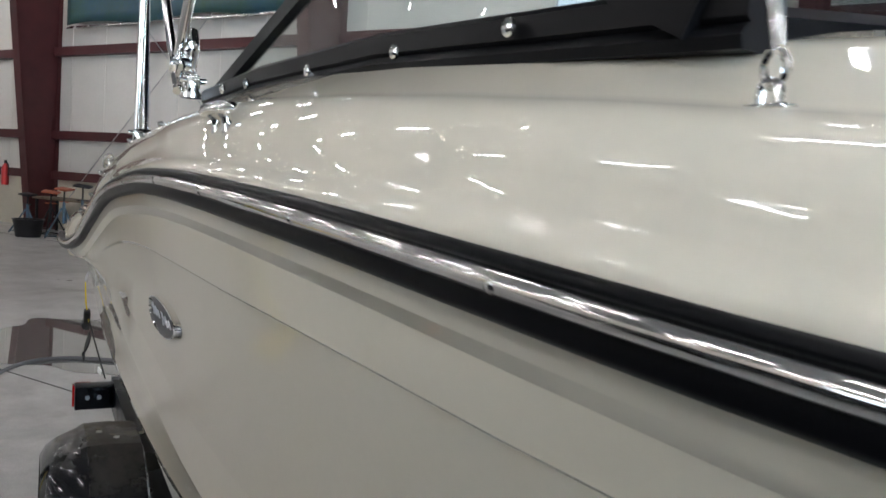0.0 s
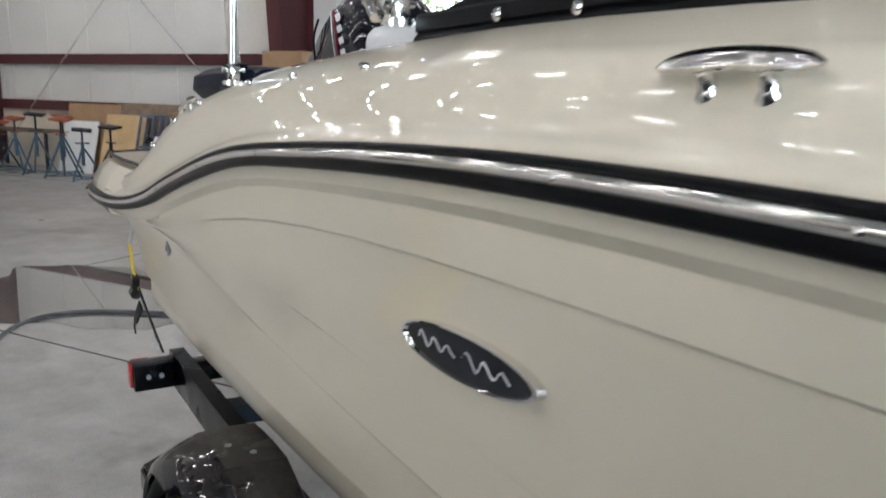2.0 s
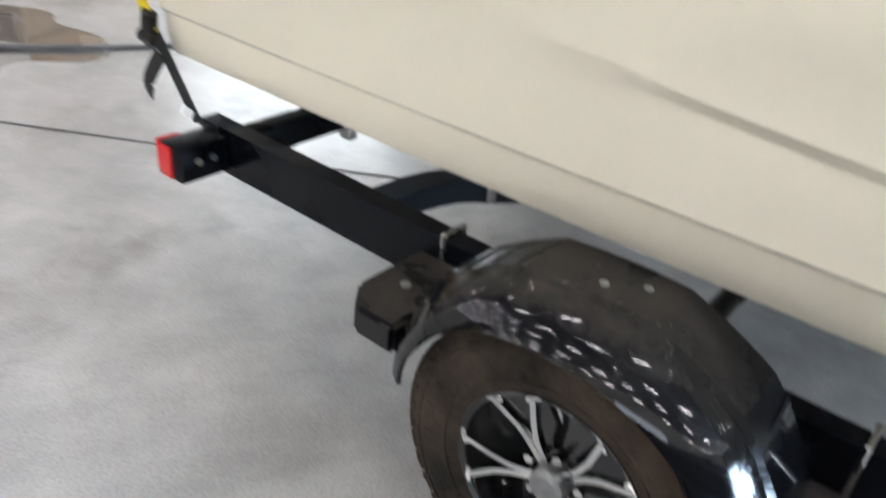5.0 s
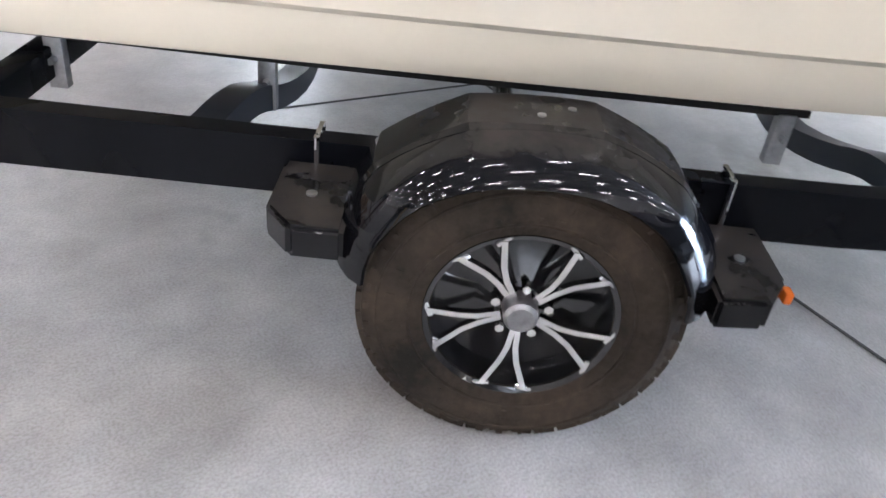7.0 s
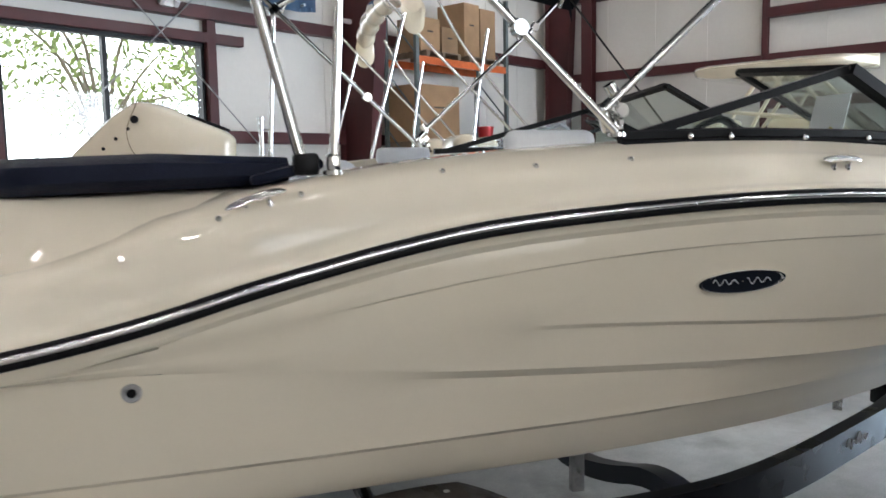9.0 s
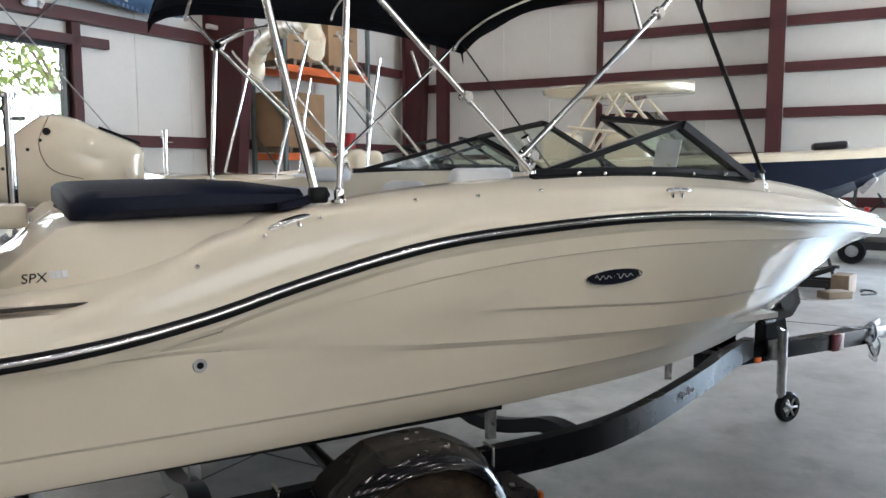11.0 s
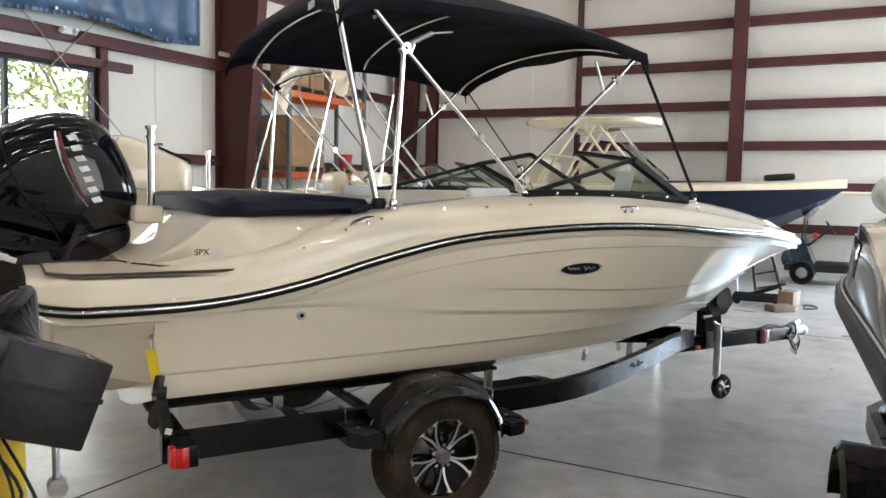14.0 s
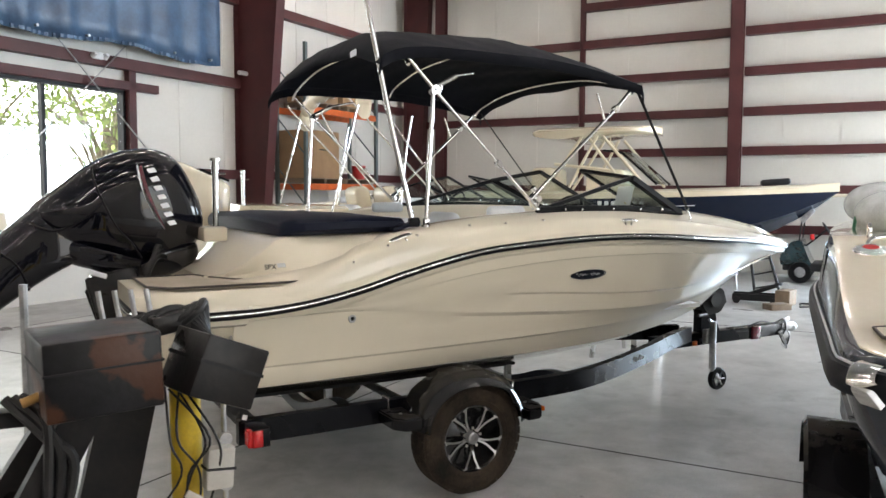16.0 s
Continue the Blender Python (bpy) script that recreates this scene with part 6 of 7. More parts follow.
e2part("cowl", cowl_shape([(-1.35, 1.75), (-1.12, 2.0), (-0.92, 2.18), (-0.78, 2.25), (-0.58, 2.22), (-0.36, 2.12), (-0.08, 1.99), (-0.05, 1.85), (-0.08, 1.55), (-0.3, 1.46), (-0.9, 1.48), (-1.3, 1.58)], 0.27, 3.2, cen=Vector((-0.6, 0, 1.8))), COWLBEIGE, "beige engine cowl", 50)
for ob in eng2.children:
    ob.data.transform(Matrix.Translation((0, 3.6, 0)))
e2part("leg", box((0.5, 0.16, 0.8), (-0.7, 3.6, 1.1), (0, 8, 0), bevel=0.05), COWLBEIGE, "beige drive leg")
e2part("cowl_slot", box((0.34, 0.02, 0.025), (-0.26, 3.335, 2.075), (0, 22, 0), bevel=0.006), RUBBER, "dark handle slot")
e2part("cowl_seam", sweep(curve([(-0.78, 3.333, 2.22), (-0.86, 3.328, 2.0), (-0.78, 3.328, 1.8), (-0.55, 3.328, 1.72)], 5), 0.004, 6), WOOD)
for k in range(3):
    e2part("decal_bar", box((0.05, 0.003, 0.035), (-0.20 + 0.004 * k, 3.3275, 1.78 - 0.055 * k), (0, 84, 0)), GREYBOX, "plain grey block" if k == 0 else "", smooth=0)
for k in range(4):
    e2part("cowl_latch", cyl(0.014, 0.01, (-0.85 - 0.09 * k, 3.33, 2.03 - 0.075 * k), (90, 0, 0), 10), BLACKFRAME)
e2part("maker_disc", cyl(0.03, 0.012, (-0.80, 3.326, 2.10), (90, 0, 0), 16), BLACKFRAME, "small dark disc")


def small_trailer(name, label, m, L, half, rail_z, mats):
    """A plain boat trailer for the boats parked behind."""
    t = thing(name, label, "trailer", m)
    for s in (-1, 1):
        part("side_rail", sweep([(-L / 2, s * half, rail_z), (L * 0.25, s * half, rail_z), (L * 0.5, s * half * 0.3, rail_z + 0.03), (L * 0.62, 0, rail_z + 0.03)], 0, profile=BEAM), mats, t)
        part("bunk", box((L * 0.7, 0.12, 0.06), (-L * 0.1, s * half * 0.8, rail_z + 0.18), bevel=0.01), WEBBING, t)
        for x in (-L * 0.35, L * 0.15):
            part("bunk_bracket", box((0.05, 0.05, 0.16), (x, s * half * 0.8, rail_z + 0.08)), GALV, t)
        w = part("tyre", lathe([(0.19, -0.09), (0.27, -0.105), (0.335, -0.09), (0.345, 0.0), (0.335, 0.09), (0.27, 0.105), (0.19, 0.09)], 32, 'y', at=(-L * 0.1, s * (half + 0.17), 0.345)), TYRE, t)
        part("rim", lathe([(0.0, s * 0.05), (0.12, s * 0.05), (0.18, s * 0.03), (0.195, s * 0.09)], 24, 'y', at=(-L * 0.1, s * (half + 0.17), 0.345)), RIMBLACK, w)
        rings = []
        for k in range(13):
            a = math.pi * (0.02 + 0.96 * k / 12)
            rings.append([Vector((-L * 0.1 - 0.44 * math.cos(a) * (1 + h), s * (half + y), 0.345 + 0.385 * math.sin(a) * (1 + h))) for y, h in ((0.04, 0.0), (0.30, 0.02), (0.32, -0.06), (0.29, -0.03), (0.04, -0.03))])
        part("fender", loft(rings, close_ring=True, cap=True), FENDER, t)
    for x in (-L * 0.45, 0.0, L * 0.25):
        part("cross_member", box((0.07, half * 2, 0.08), (x, 0, rail_z)), mats, t)
    part("tongue_post", box((0.1, 0.1, rail_z + 0.05), (L * 0.6, 0, (rail_z + 0.05) / 2)), mats, t)
    return t


small_trailer("boat_trailer", "plain black trailer under the second runabout", pose(1.2, 3.75, 0), 5.2, 0.86, 0.50, TRAILER)


# ---- far navy centre-console boat with a hard top ----
def simple_hull(L, B, zk, zs, rake, flare=0.72, n=22, stern_round=0.0):
    """Closed planing hull along +x from 0 to L: rings from the keel to the gunwale."""
    rings = []
    for k in range(n + 1):
        t = k / n
        x = L * t
        b = B / 2 * (1 - max(0, (t - 0.42) / 0.58) ** 2.3) * (1 - stern_round * max(0, 0.06 - t) / 0.06)
        b = max(b, 0.012)
        sheer = zs + 0.28 * max(0, t - 0.3) ** 1.6
        keel = zk + (sheer - zk) * max(0, (t - 0.55) / 0.45) ** 2.4
        ch = keel + (sheer - keel) * 0.34
        pts = [(0, keel), (b * flare * 0.55, keel + (ch - keel) * 0.6), (b * flare, ch - 0.01), (b * (flare + 0.03), ch + 0.015), (b * 0.93, keel + (sheer - keel) * 0.72), (b, sheer)]
        rings.append([Vector((x - rake * 0.0, -y, z)) for y, z in pts[::-1]] + [Vector((x, y, z)) for y, z in pts[1:]])
    return rings


cc = thing("motorboat", "navy and cream centre-console boat with a hard top, far behind", "boat", HALL @ pose(10.4, 4.4, 0.55, 0, 0, -90))
cc.matrix_world = HALL @ pose(10.4, 4.4, 0.55, 0, 0, -90)
R = simple_hull(7.1, 2.4, 0.25, 1.22, 0)
part("hull", loft(R, cap=False), NAVY, cc, "navy gelcoat hull", 30)
part("transom", box((0.06, 2.2, 0.85), (0.02, 0, 0.75), bevel=0.02), NAVY, cc)
gun = [[p + Vector((0, 0, 0)) for p in (r[0], r[0] + Vector((0, 0, 0.10)), r[0] + Vector((0, 0.16 * min(1, abs(r[0].y) * 2), 0.15)), r[-1] + Vector((0, -0.16 * min(1, abs(r[0].y) * 2), 0.15)), r[-1] + Vector((0, 0, 0.10)), r[-1])] for r in R]
part("gunwale", loft(gun), CREAM, cc, "cream deck and gunwale", 35)
for s in (-1, 1):
    part("hull_stripe", sweep([(r[0 if s < 0 else -1].x, (r[0 if s < 0 else -1].y + s * 0.004), r[0].z - 0.16) for r in R[2:16]], 0.008, 6), SILVER, cc, "thin pale hull stripe")
    for k in range(7):
        if k not in (3,):
            part("hull_bar", box((0.075, 0.006, 0.075), (3.15 + 0.13 * k, s * 1.20, 1.15)), SILVER, cc, "plain pale bar" if k == 0 else "", smooth=0)
    for xa, za, xb, zb in ((1.9, 1.35, 2.65, 2.44), (2.35, 1.35, 2.95, 2.44), (3.55, 1.40, 2.75, 2.42), (3.9, 1.45, 3.05, 2.42), (2.1, 1.9, 3.3, 1.75)):
        part("top_leg", sweep([(xa, s * 0.78, za), (xb, s * 0.74, zb)], 0.030, 10), CREAM, cc, "cream hard-top pipe")
    part("screen_frame", sweep([(4.05, s * 0.55, 1.50), (3.35, s * 0.50, 2.12), (3.0, s * 0.52, 2.16)], 0.022, 8), BLACKFRAME, cc, "black console screen frame")
rings = []
for k in range(21):
    t = k / 20
    w = 1.0 * (1 - abs(2 * t - 1) ** 5) ** 0.5 + 0.03
    drop = 0.05 + 0.11 * math.sin(math.pi * min(1.0, t / 0.62)) ** 1.4 * (t < 0.62)
    rings.append([Vector((1.45 + 2.55 * t, y * w, z + 0.03)) for y, z in ((-0.94, 2.50 - drop), (-1.0, 2.47), (-1.02, 2.51), (-0.9, 2.56), (0, 2.61), (0.9, 2.56), (1.02, 2.51), (1.0, 2.47), (0.94, 2.50 - drop), (0, 2.48 - drop))])
part("hard_top", loft(rings, close_ring=True, cap=True), CREAM, cc, "cream hard top", 50)
part("console", box((0.8, 0.9, 1.0), (3.0, 0, 1.3), (0, 0, 0), bevel=0.12, seg=3), CREAM, cc, "cream console")
part("console_screen", box((0.03, 0.98, 0.92), (3.70, 0, 1.82), (0, -48, 0), bevel=0.01), GLASS, cc, "clear console screen")
part("helm_seat", box((0.5, 0.9, 0.9), (1.7, 0, 1.4), bevel=0.1, seg=3), CREAM, cc)
part("anchor_cover", box((0.5, 0.3, 0.12), (6.05, 0, 1.545), (0, -4, 12), bevel=0.05, seg=3), COWL2, cc, "dark folded cover on the foredeck")
part("bow_eye", box((0.1, 0.1, 0.3), (6.6, 0, 0.95), (0, 40, 0), bevel=0.02), GALV, cc)
small_trailer("boat_trailer", "black trailer under the navy boat", HALL @ pose(10.4, 2.6, 0, 0, 0, -90), 4.6, 0.85, 0.52, TRAILER)
sl = thing("stand_ladder", "dark steel bow stand leaning under the navy boat", "stand", HALL @ pose(10.3, -1.6, 0, -12, 0, 20))
for y in (-0.22, 0.22):
    part("rail", sweep([(0, y, 0), (0, y * 0.6, 1.15)], 0.025, 8), BLACKIRON, sl)
for k in range(4):
    part("rung", sweep([(0, -0.2 + 0.02 * k, 0.2 + 0.25 * k), (0, 0.2 - 0.02 * k, 0.2 + 0.25 * k)], 0.015, 6), BLACKIRON, sl)

# green step ladder top behind the bow
lad = thing("step_ladder", "green fibreglass step ladder behind the bow", "ladder", pose(3.4, 1.35, 0, 0, 0, 20))
for s in (-1, 1):
    part("front_leg", sweep([(0.0, s * 0.26, 0.0), (0.28, s * 0.16, 1.70)], 0, profile=[(-0.03, -0.012), (0.03, -0.012), (0.03, 0.012), (-0.03, 0.012)]), ALU, lad)
    part("rear_leg", sweep([(0.75, s * 0.24, 0.0), (0.34, s * 0.15, 1.66)], 0, profile=[(-0.02, -0.012), (0.02, -0.012), (0.02, 0.012), (-0.02, 0.012)]), ALU, lad)
for k in range(5):
    part("tread", box((0.09, 0.46 - 0.05 * k, 0.03), (0.05 + 0.055 * k, 0, 0.3 + 0.3 * k)), ALU, lad)
part("cap", box((0.2, 0.36, 0.07), (0.31, 0, 1.71), bevel=0.015), GREENPLASTIC, lad)

# ---- golf cart by the far wall ----
gc = thing("golf_cart", "dark green golf cart with a cream roof by the far wall", "golf cart", HALL @ pose(13.55, -2.6, 0, 0, 0, 90))
gc.matrix_world = HALL @ pose(13.5, -2.75, 0, 0, 0, 90)
part("chassis", box((2.3, 1.1, 0.16), (0, 0, 0.34), bevel=0.03), BLACKIRON, gc)
bm = extrude_outline([(0.55, 0.35), (1.18, 0.35), (1.22, 0.55), (1.02, 0.86), (0.80, 0.92), (0.66, 0.55)], 1.1, 'y', bevel=0.03)
bm.transform(Matrix.Translation((0, -0.55, 0)))
part("front_cowl", bm, CARTGREEN, gc, "dark green front cowl", 25)
part("seat_box", box((0.75, 1.08, 0.42), (-0.45, 0, 0.58), bevel=0.05), CARTGREEN, gc)
part("seat", box((0.55, 1.05, 0.14), (-0.35, 0, 0.86), bevel=0.05, seg=3), CREAM, gc)
part("seat_back", box((0.12, 1.05, 0.45), (-0.66, 0, 1.1), (0, -12, 0), bevel=0.05, seg=3), CREAM, gc)
part("rear_deck", box((0.6, 1.05, 0.12), (-1.0, 0, 0.72), bevel=0.03), CARTGREEN, gc)
part("roof", box((1.9, 1.15, 0.07), (0.05, 0, 1.85), bevel=0.03), CREAM, gc, "cream roof")
for sx, sy in ((0.85, -1), (0.85, 1), (-0.85, -1), (-0.85, 1)):
    part("roof_post", sweep([(sx, sy * 0.5, 0.8), (sx * 0.9, sy * 0.5, 1.84)], 0.016, 8), BLACKIRON, gc)
    w = part("tyre", lathe([(0.11, -0.09), (0.21, -0.1), (0.235, -0.06), (0.235, 0.06), (0.21, 0.1), (0.11, 0.09)], 24, 'y', at=(sx * 0.95, sy * 0.48, 0.235)), RUBBER, gc)
    part("hub", lathe([(0.0, sy * 0.09), (0.10, sy * 0.085), (0.125, sy * 0.06)], 20, 'y', at=(sx * 0.95, sy * 0.48, 0.235)), GALV, w)
part("steering_column", sweep([(0.75, -0.25, 0.75), (0.35, -0.25, 1.12)], 0.022, 8), BLACKIRON, gc)
part("steering_wheel", sweep([(0.35 + 0.09 * math.sin(a), -0.25 + 0.17 * math.cos(a), 1.12 + 0.14 * math.sin(a)) for a in [2 * math.pi * k / 20 for k in range(20)]], 0.016, 8, closed=True), BLACKIRON, gc)
part("red_can", box((0.09, 0.12, 0.12), (0.60, 0.42, 0.98), bevel=0.02), REDPLASTIC, gc, "red plastic can")

# floor jack and timber blocks
fj = thing("floor_jack", "low black trolley jack on the floor", "trolley jack", pose(8.75, 3.7, 0, 0, 0, -55))
for s in (-1, 1):
    part("side_plate", box((0.75, 0.04, 0.12), (0, s * 0.14, 0.11), bevel=0.015), BLACKIRON, fj)
part("lift_arm", box((0.5, 0.1, 0.07), (0.12, 0, 0.24), (0, -22, 0), bevel=0.015), BLACKIRON, fj)
part("saddle", cyl(0.06, 0.04, (0.36, 0, 0.35), seg=16), BLACKIRON, fj)
part("handle", sweep([(-0.32, 0, 0.2), (-0.38, 0, 1.1)], 0.018, 8), GALV, fj)
for sx in (-0.3, 0.3):
    part("wheel", cyl(0.06, 0.36, (sx, 0, 0.06), (90, 0, 0), 14), BLACKIRON, fj)
for k, (x, y, r, h) in enumerate(((8.98, 3.28, 20, 0.26), (8.42, 3.02, -15, 0.10))):
    finish("timber_block", box((0.38, 0.24, h), (0, 0, h / 2), bevel=0.008), WOOD, label="rough brown timber block on the floor", category="timber block", group="timber blocks").matrix_world = pose(x, y, 0, 0, 0, r)
cb = finish("cable_coil", sweep(curve([(8.9, 2.95, 0.015), (9.15, 2.9, 0.015), (9.3, 3.05, 0.02), (9.2, 3.15, 0.03), (9.05, 3.05, 0.03)], 6), 0.014, 8), WIRE, label="short black cable lying on the floor", category="cable")

# ---- pallet racking with cartons ----
rack = thing("pallet_rack", "orange and grey pallet rack standing against the wall", "rack", HALL @ pose(10.0, 8.1, 0))
rack.matrix_world = HALL @ pose(10.0, 8.05, 0)
for u in (-1.45, 1.30):
    for v in (-0.45, 0.35):
        up_ = part("upright", box((0.08, 0.07, 5.1), (u, v, 2.55)), RACKGREEN, rack, smooth=0)
    for k in range(4):
        part("brace", sweep([(u, -0.42, 0.5 + k * 1.1), (u, 0.32, 1.3 + k * 1.1)], 0.015, 6), RACKGREEN, rack)
for z in (0.25, 2.0, 3.68):
    for v in (-0.45, 0.35):
        part("beam", box((2.68, 0.05, 0.14), (-0.075, v, z), bevel=0.008), RACKORANGE, rack, "orange rack beam", smooth=0)


def pallet(u, v, z, w=1.1, d=0.85):
    p = thing("pallet", "rough timber pallet on the rack", "pallet", group="pallets")
    p.matrix_world = HALL @ pose(u, v, z)
    for k in range(5):
        part("slat", box((w, 0.11, 0.02), (0, -d / 2 + 0.06 + k * (d - 0.12) / 4, 0.11)), WOOD, p, smooth=0)
    for k in (-1, 0, 1):
        part("bearer", box((0.08, d, 0.09), (k * (w / 2 - 0.05), 0, 0.055)), WOOD, p, smooth=0)
    return p


def carton(m, size, label="plain brown cardboard carton on the rack", marks=True):
    c = thing("carton", label, "carton", m, group="cartons")
    c.matrix_world = m
    sx, sy, sz = size
    part("body", box(size, (0, 0, sz / 2), bevel=0.006), CARD, c, smooth=0)
    part("flap_seam", box((sx * 0.98, 0.004, 0.003), (0, 0, sz + 0.001)), SEAM, c, smooth=0)
    part("tape", box((sx * 1.004, 0.05, 0.002), (0, 0, sz + 0.0025)), TAPE, c, smooth=0)
    if marks:
        part("print_bar", box((sx * 0.3, 0.003, 0.03), (0, -sy / 2 - 0.001, sz * 0.6)), SEAM, c, "plain printed bar", smooth=0)
    return c


for u, z, w in ((9.2, 2.07, 1.15), (10.5, 2.07, 1.1), (9.3, 3.75, 1.0), (10.55, 3.75, 1.0)):
    pallet(u, 8.0, z, w)
for u, v, z, sx, sy, sz in ((9.15, 8.0, 2.19, 1.15, 0.85, 1.05), (9.05, 8.0, 3.87, 0.55, 0.6, 0.62), (9.62, 8.0, 3.87, 0.48, 0.6, 0.5), (10.3, 8.05, 3.87, 0.48, 0.7, 1.05), (10.82, 8.05, 3.87, 0.5, 0.7, 1.0)):
    carton(HALL @ pose(u, v, z), (sx, sy, sz))
for u, sz in ((8.75, 0.75), (10.6, 0.35)):
    carton(HALL @ pose(u, 8.05, 0.32 if u > 10 else 2.19 + 1.06), (0.5, 0.5, sz)) if u > 10 else None
rp = finish("red_pot", lathe([(0.0, 0), (0.14, 0), (0.17, 0.3), (0.18, 0.3), (0.18, 0.33), (0.15, 0.33), (0.0, 0.31)], 24, 'z'), REDPLASTIC, label="red plastic tub on the rack pallet", category="tub")
rp.matrix_world = HALL @ pose(10.9, 7.85, 2.19)

# ---- dark-hulled boat across the aisle, stern to the camera ----
RBM = pose(0.76, -4.43, 0.4, 0, 0, 37)
rb = thing("motorboat", "dark grey and cream boat with wrapped seats, stern first", "boat", RBM)
RB = []
for k in range(30):
    x = 5.6 * (k / 29) ** 1.35
    t = x / 5.6
    b = 1.10 * (1 - max(0, (t - 0.42) / 0.58) ** 2.2) * (0.72 + 0.28 * math.sqrt(1 - (1 - min(1, x / 0.32)) ** 2))
    q = max(0.0, min(1.0, (x - 0.75) / 1.7))
    RB.append((x, max(b, 0.01), 0.25 * max(0, t - 0.4) ** 1.5, 0.915 + 0.33 * q * q * (3 - 2 * q)))
full = []
for x, b, up_, zt in RB:
    r = [Vector((x + 0.12 * (0.78 - z) * (x < 0.5), b * f, z + up_ * min(1, z))) for f, z in ((0.0, 0.08), (0.50, 0.18), (0.72, 0.30), (0.80, 0.37), (0.84, 0.40), (0.93, 0.60), (0.975, 0.76))]
    full.append([Vector((p.x, -p.y, p.z)) for p in r[::-1]] + r[1:])
bm = loft(full)
bm.verts.ensure_lookup_table()
bm.faces.new([bm.verts[k] for k in range(13)])
part("hull", bm, GREYHULL, rb, "glossy dark grey hull", 40)
for s in (-1, 1):
    part("topside", loft([[Vector((x, s * b * f, z)) for f, z in ((0.985, 0.75 + up_), (1.0, 0.82 + up_), (0.985, 0.87 + up_), (0.955, 0.87 + up_ + (zt - 0.87) * 0.6), (0.93, zt + up_ - 0.012))] for x, b, up_, zt in RB]), GREYHULL, rb, "dark glossy topside", 40)
    line = [(x, s * (b + 0.004), 0.80 + up_) for x, b, up_, zt in RB]
    part("rub_rail", sweep(line, 0, profile=[(-0.02, -0.055), (0.02, -0.055), (0.032, -0.03), (0.032, 0.03), (0.02, 0.05), (-0.02, 0.05)] if s < 0 else [(0.02, -0.055), (-0.02, -0.055), (-0.032, -0.03), (-0.032, 0.03), (-0.02, 0.05), (0.02, 0.05)]), COWL2, rb, "dark grey rubber rub rail", 50)
    part("rail_strip", sweep([(x, s * (b + 0.004), z + 0.062) for (x, b, up_, zt), (x_, y_, z) in zip(RB, line)], 0.006, 6), SILVER, rb)
    part("window_band", loft([[Vector((x, s * (b * f + 0.004), 0.87 + up_ + (zt - 0.87) * g)) for f, g in ((0.972, 0.25), (0.948, 0.75))] for x, b, up_, zt in RB if 2.2 < x < 4.0]), COWL, rb, "black gloss side stripe", 40)
part("stern_rail", sweep([(-0.01, -0.79, 0.80), (-0.02, 0.79, 0.80)], 0, profile=[(-0.03, -0.055), (0.03, -0.055), (0.03, 0.05), (-0.03, 0.05)]), COWL2, rb, "dark grey rubber stern rail")
part("stern_band", box((0.05, 1.58, 0.10), (0.02, 0, 0.86), bevel=0.015), GREYHULL, rb)
dk = []
for x, b, up_, zt in RB:
    dk.append([Vector((x - 0.02 * (x < 0.01), b * f, zt + up_ + h)) for f, h in ((-0.935, -0.03), (-0.93, -0.006), (-0.90, 0.0), (-0.5, 0.006), (0.0, 0.008), (0.5, 0.006), (0.90, 0.0), (0.93, -0.006), (0.935, -0.03))])
part("deck", loft(dk, cap=True), CREAM, rb, "glossy cream deck", 40)
mt = part("deck_mat", extrude_outline([(0.10, -0.7), (0.10, 0.62), (0.20, 0.82), (0.38, 0.93), (0.62, 0.94), (0.80, 0.70), (0.86, 0.2), (0.86, -0.7)], 0.010, 'z'), MAT_TAN, rb, "brown deck mat", 0)
mt.location = (0, 0, 0.924)
part("mat_border", sweep([(0.10, -0.7, 0.008), (0.10, 0.62, 0.008), (0.20, 0.82, 0.008), (0.38, 0.93, 0.008), (0.62, 0.94, 0.008), (0.80, 0.70, 0.008), (0.86, 0.2, 0.008), (0.86, -0.7, 0.008)], 0.008, 6), SEAM, mt, "dark mat edge")
ft = part("stern_lamp", lathe([(0.0, 0.035), (0.05, 0.034), (0.085, 0.026), (0.10, 0.008), (0.10, 0.0)], 28, 'z'), CHROME, rb, "round chrome fitting")
ft.matrix_basis = pose(1.95, 0.84, 1.165, 0, -13, 0)
part("lamp_lens", lathe([(0.0, 0.048), (0.03, 0.046), (0.046, 0.036), (0.048, 0.03)], 20, 'z'), REDLENS, ft, "red lens")
bm = sweep(curve([(2.25, 0.82, 1.235), (2.25, 0.82, 1.30), (2.30, 0.82, 1.31), (2.30, 0.82, 1.24)], 4), 0.014, 8)
part("cleat", bm, CHROME, rb, "polished cleat")
part("grab_rail", sweep(curve([(2.05, 0.85, 1.20), (2.12, 0.80, 1.24), (2.18, 0.62, 1.26), (2.2, 0.45, 1.25)], 6), 0.016, 10), CHROME, rb, "curved steel grab rail")
bm = sweep(curve([(0.10, 0.98, 0.87), (0.04, 1.02, 0.86), (0.02, 1.03, 0.80), (0.05, 0.99, 0.735)], 5), 0, profile=[(-0.05, -0.012), (0.05, -0.012), (0.05, 0.012), (-0.05, 0.012)])
part("corner_bracket", bm, CHROME, rb, "chrome rail corner bracket")
for x, y, z, r, sx in ((3.0, 0.60, 1.36, 0.24, 1.5), (3.3, 0.15, 1.42, 0.30, 1.4), (3.6, 0.62, 1.42, 0.24, 1.3), (2.75, -0.35, 1.38, 0.30, 1.2)):
    part("wrapped_seat", ball(r, (x, y, z), (sx, 1.1, 0.72), u=28, v=18), SHRINK, rb, "seat under clear plastic wrap")
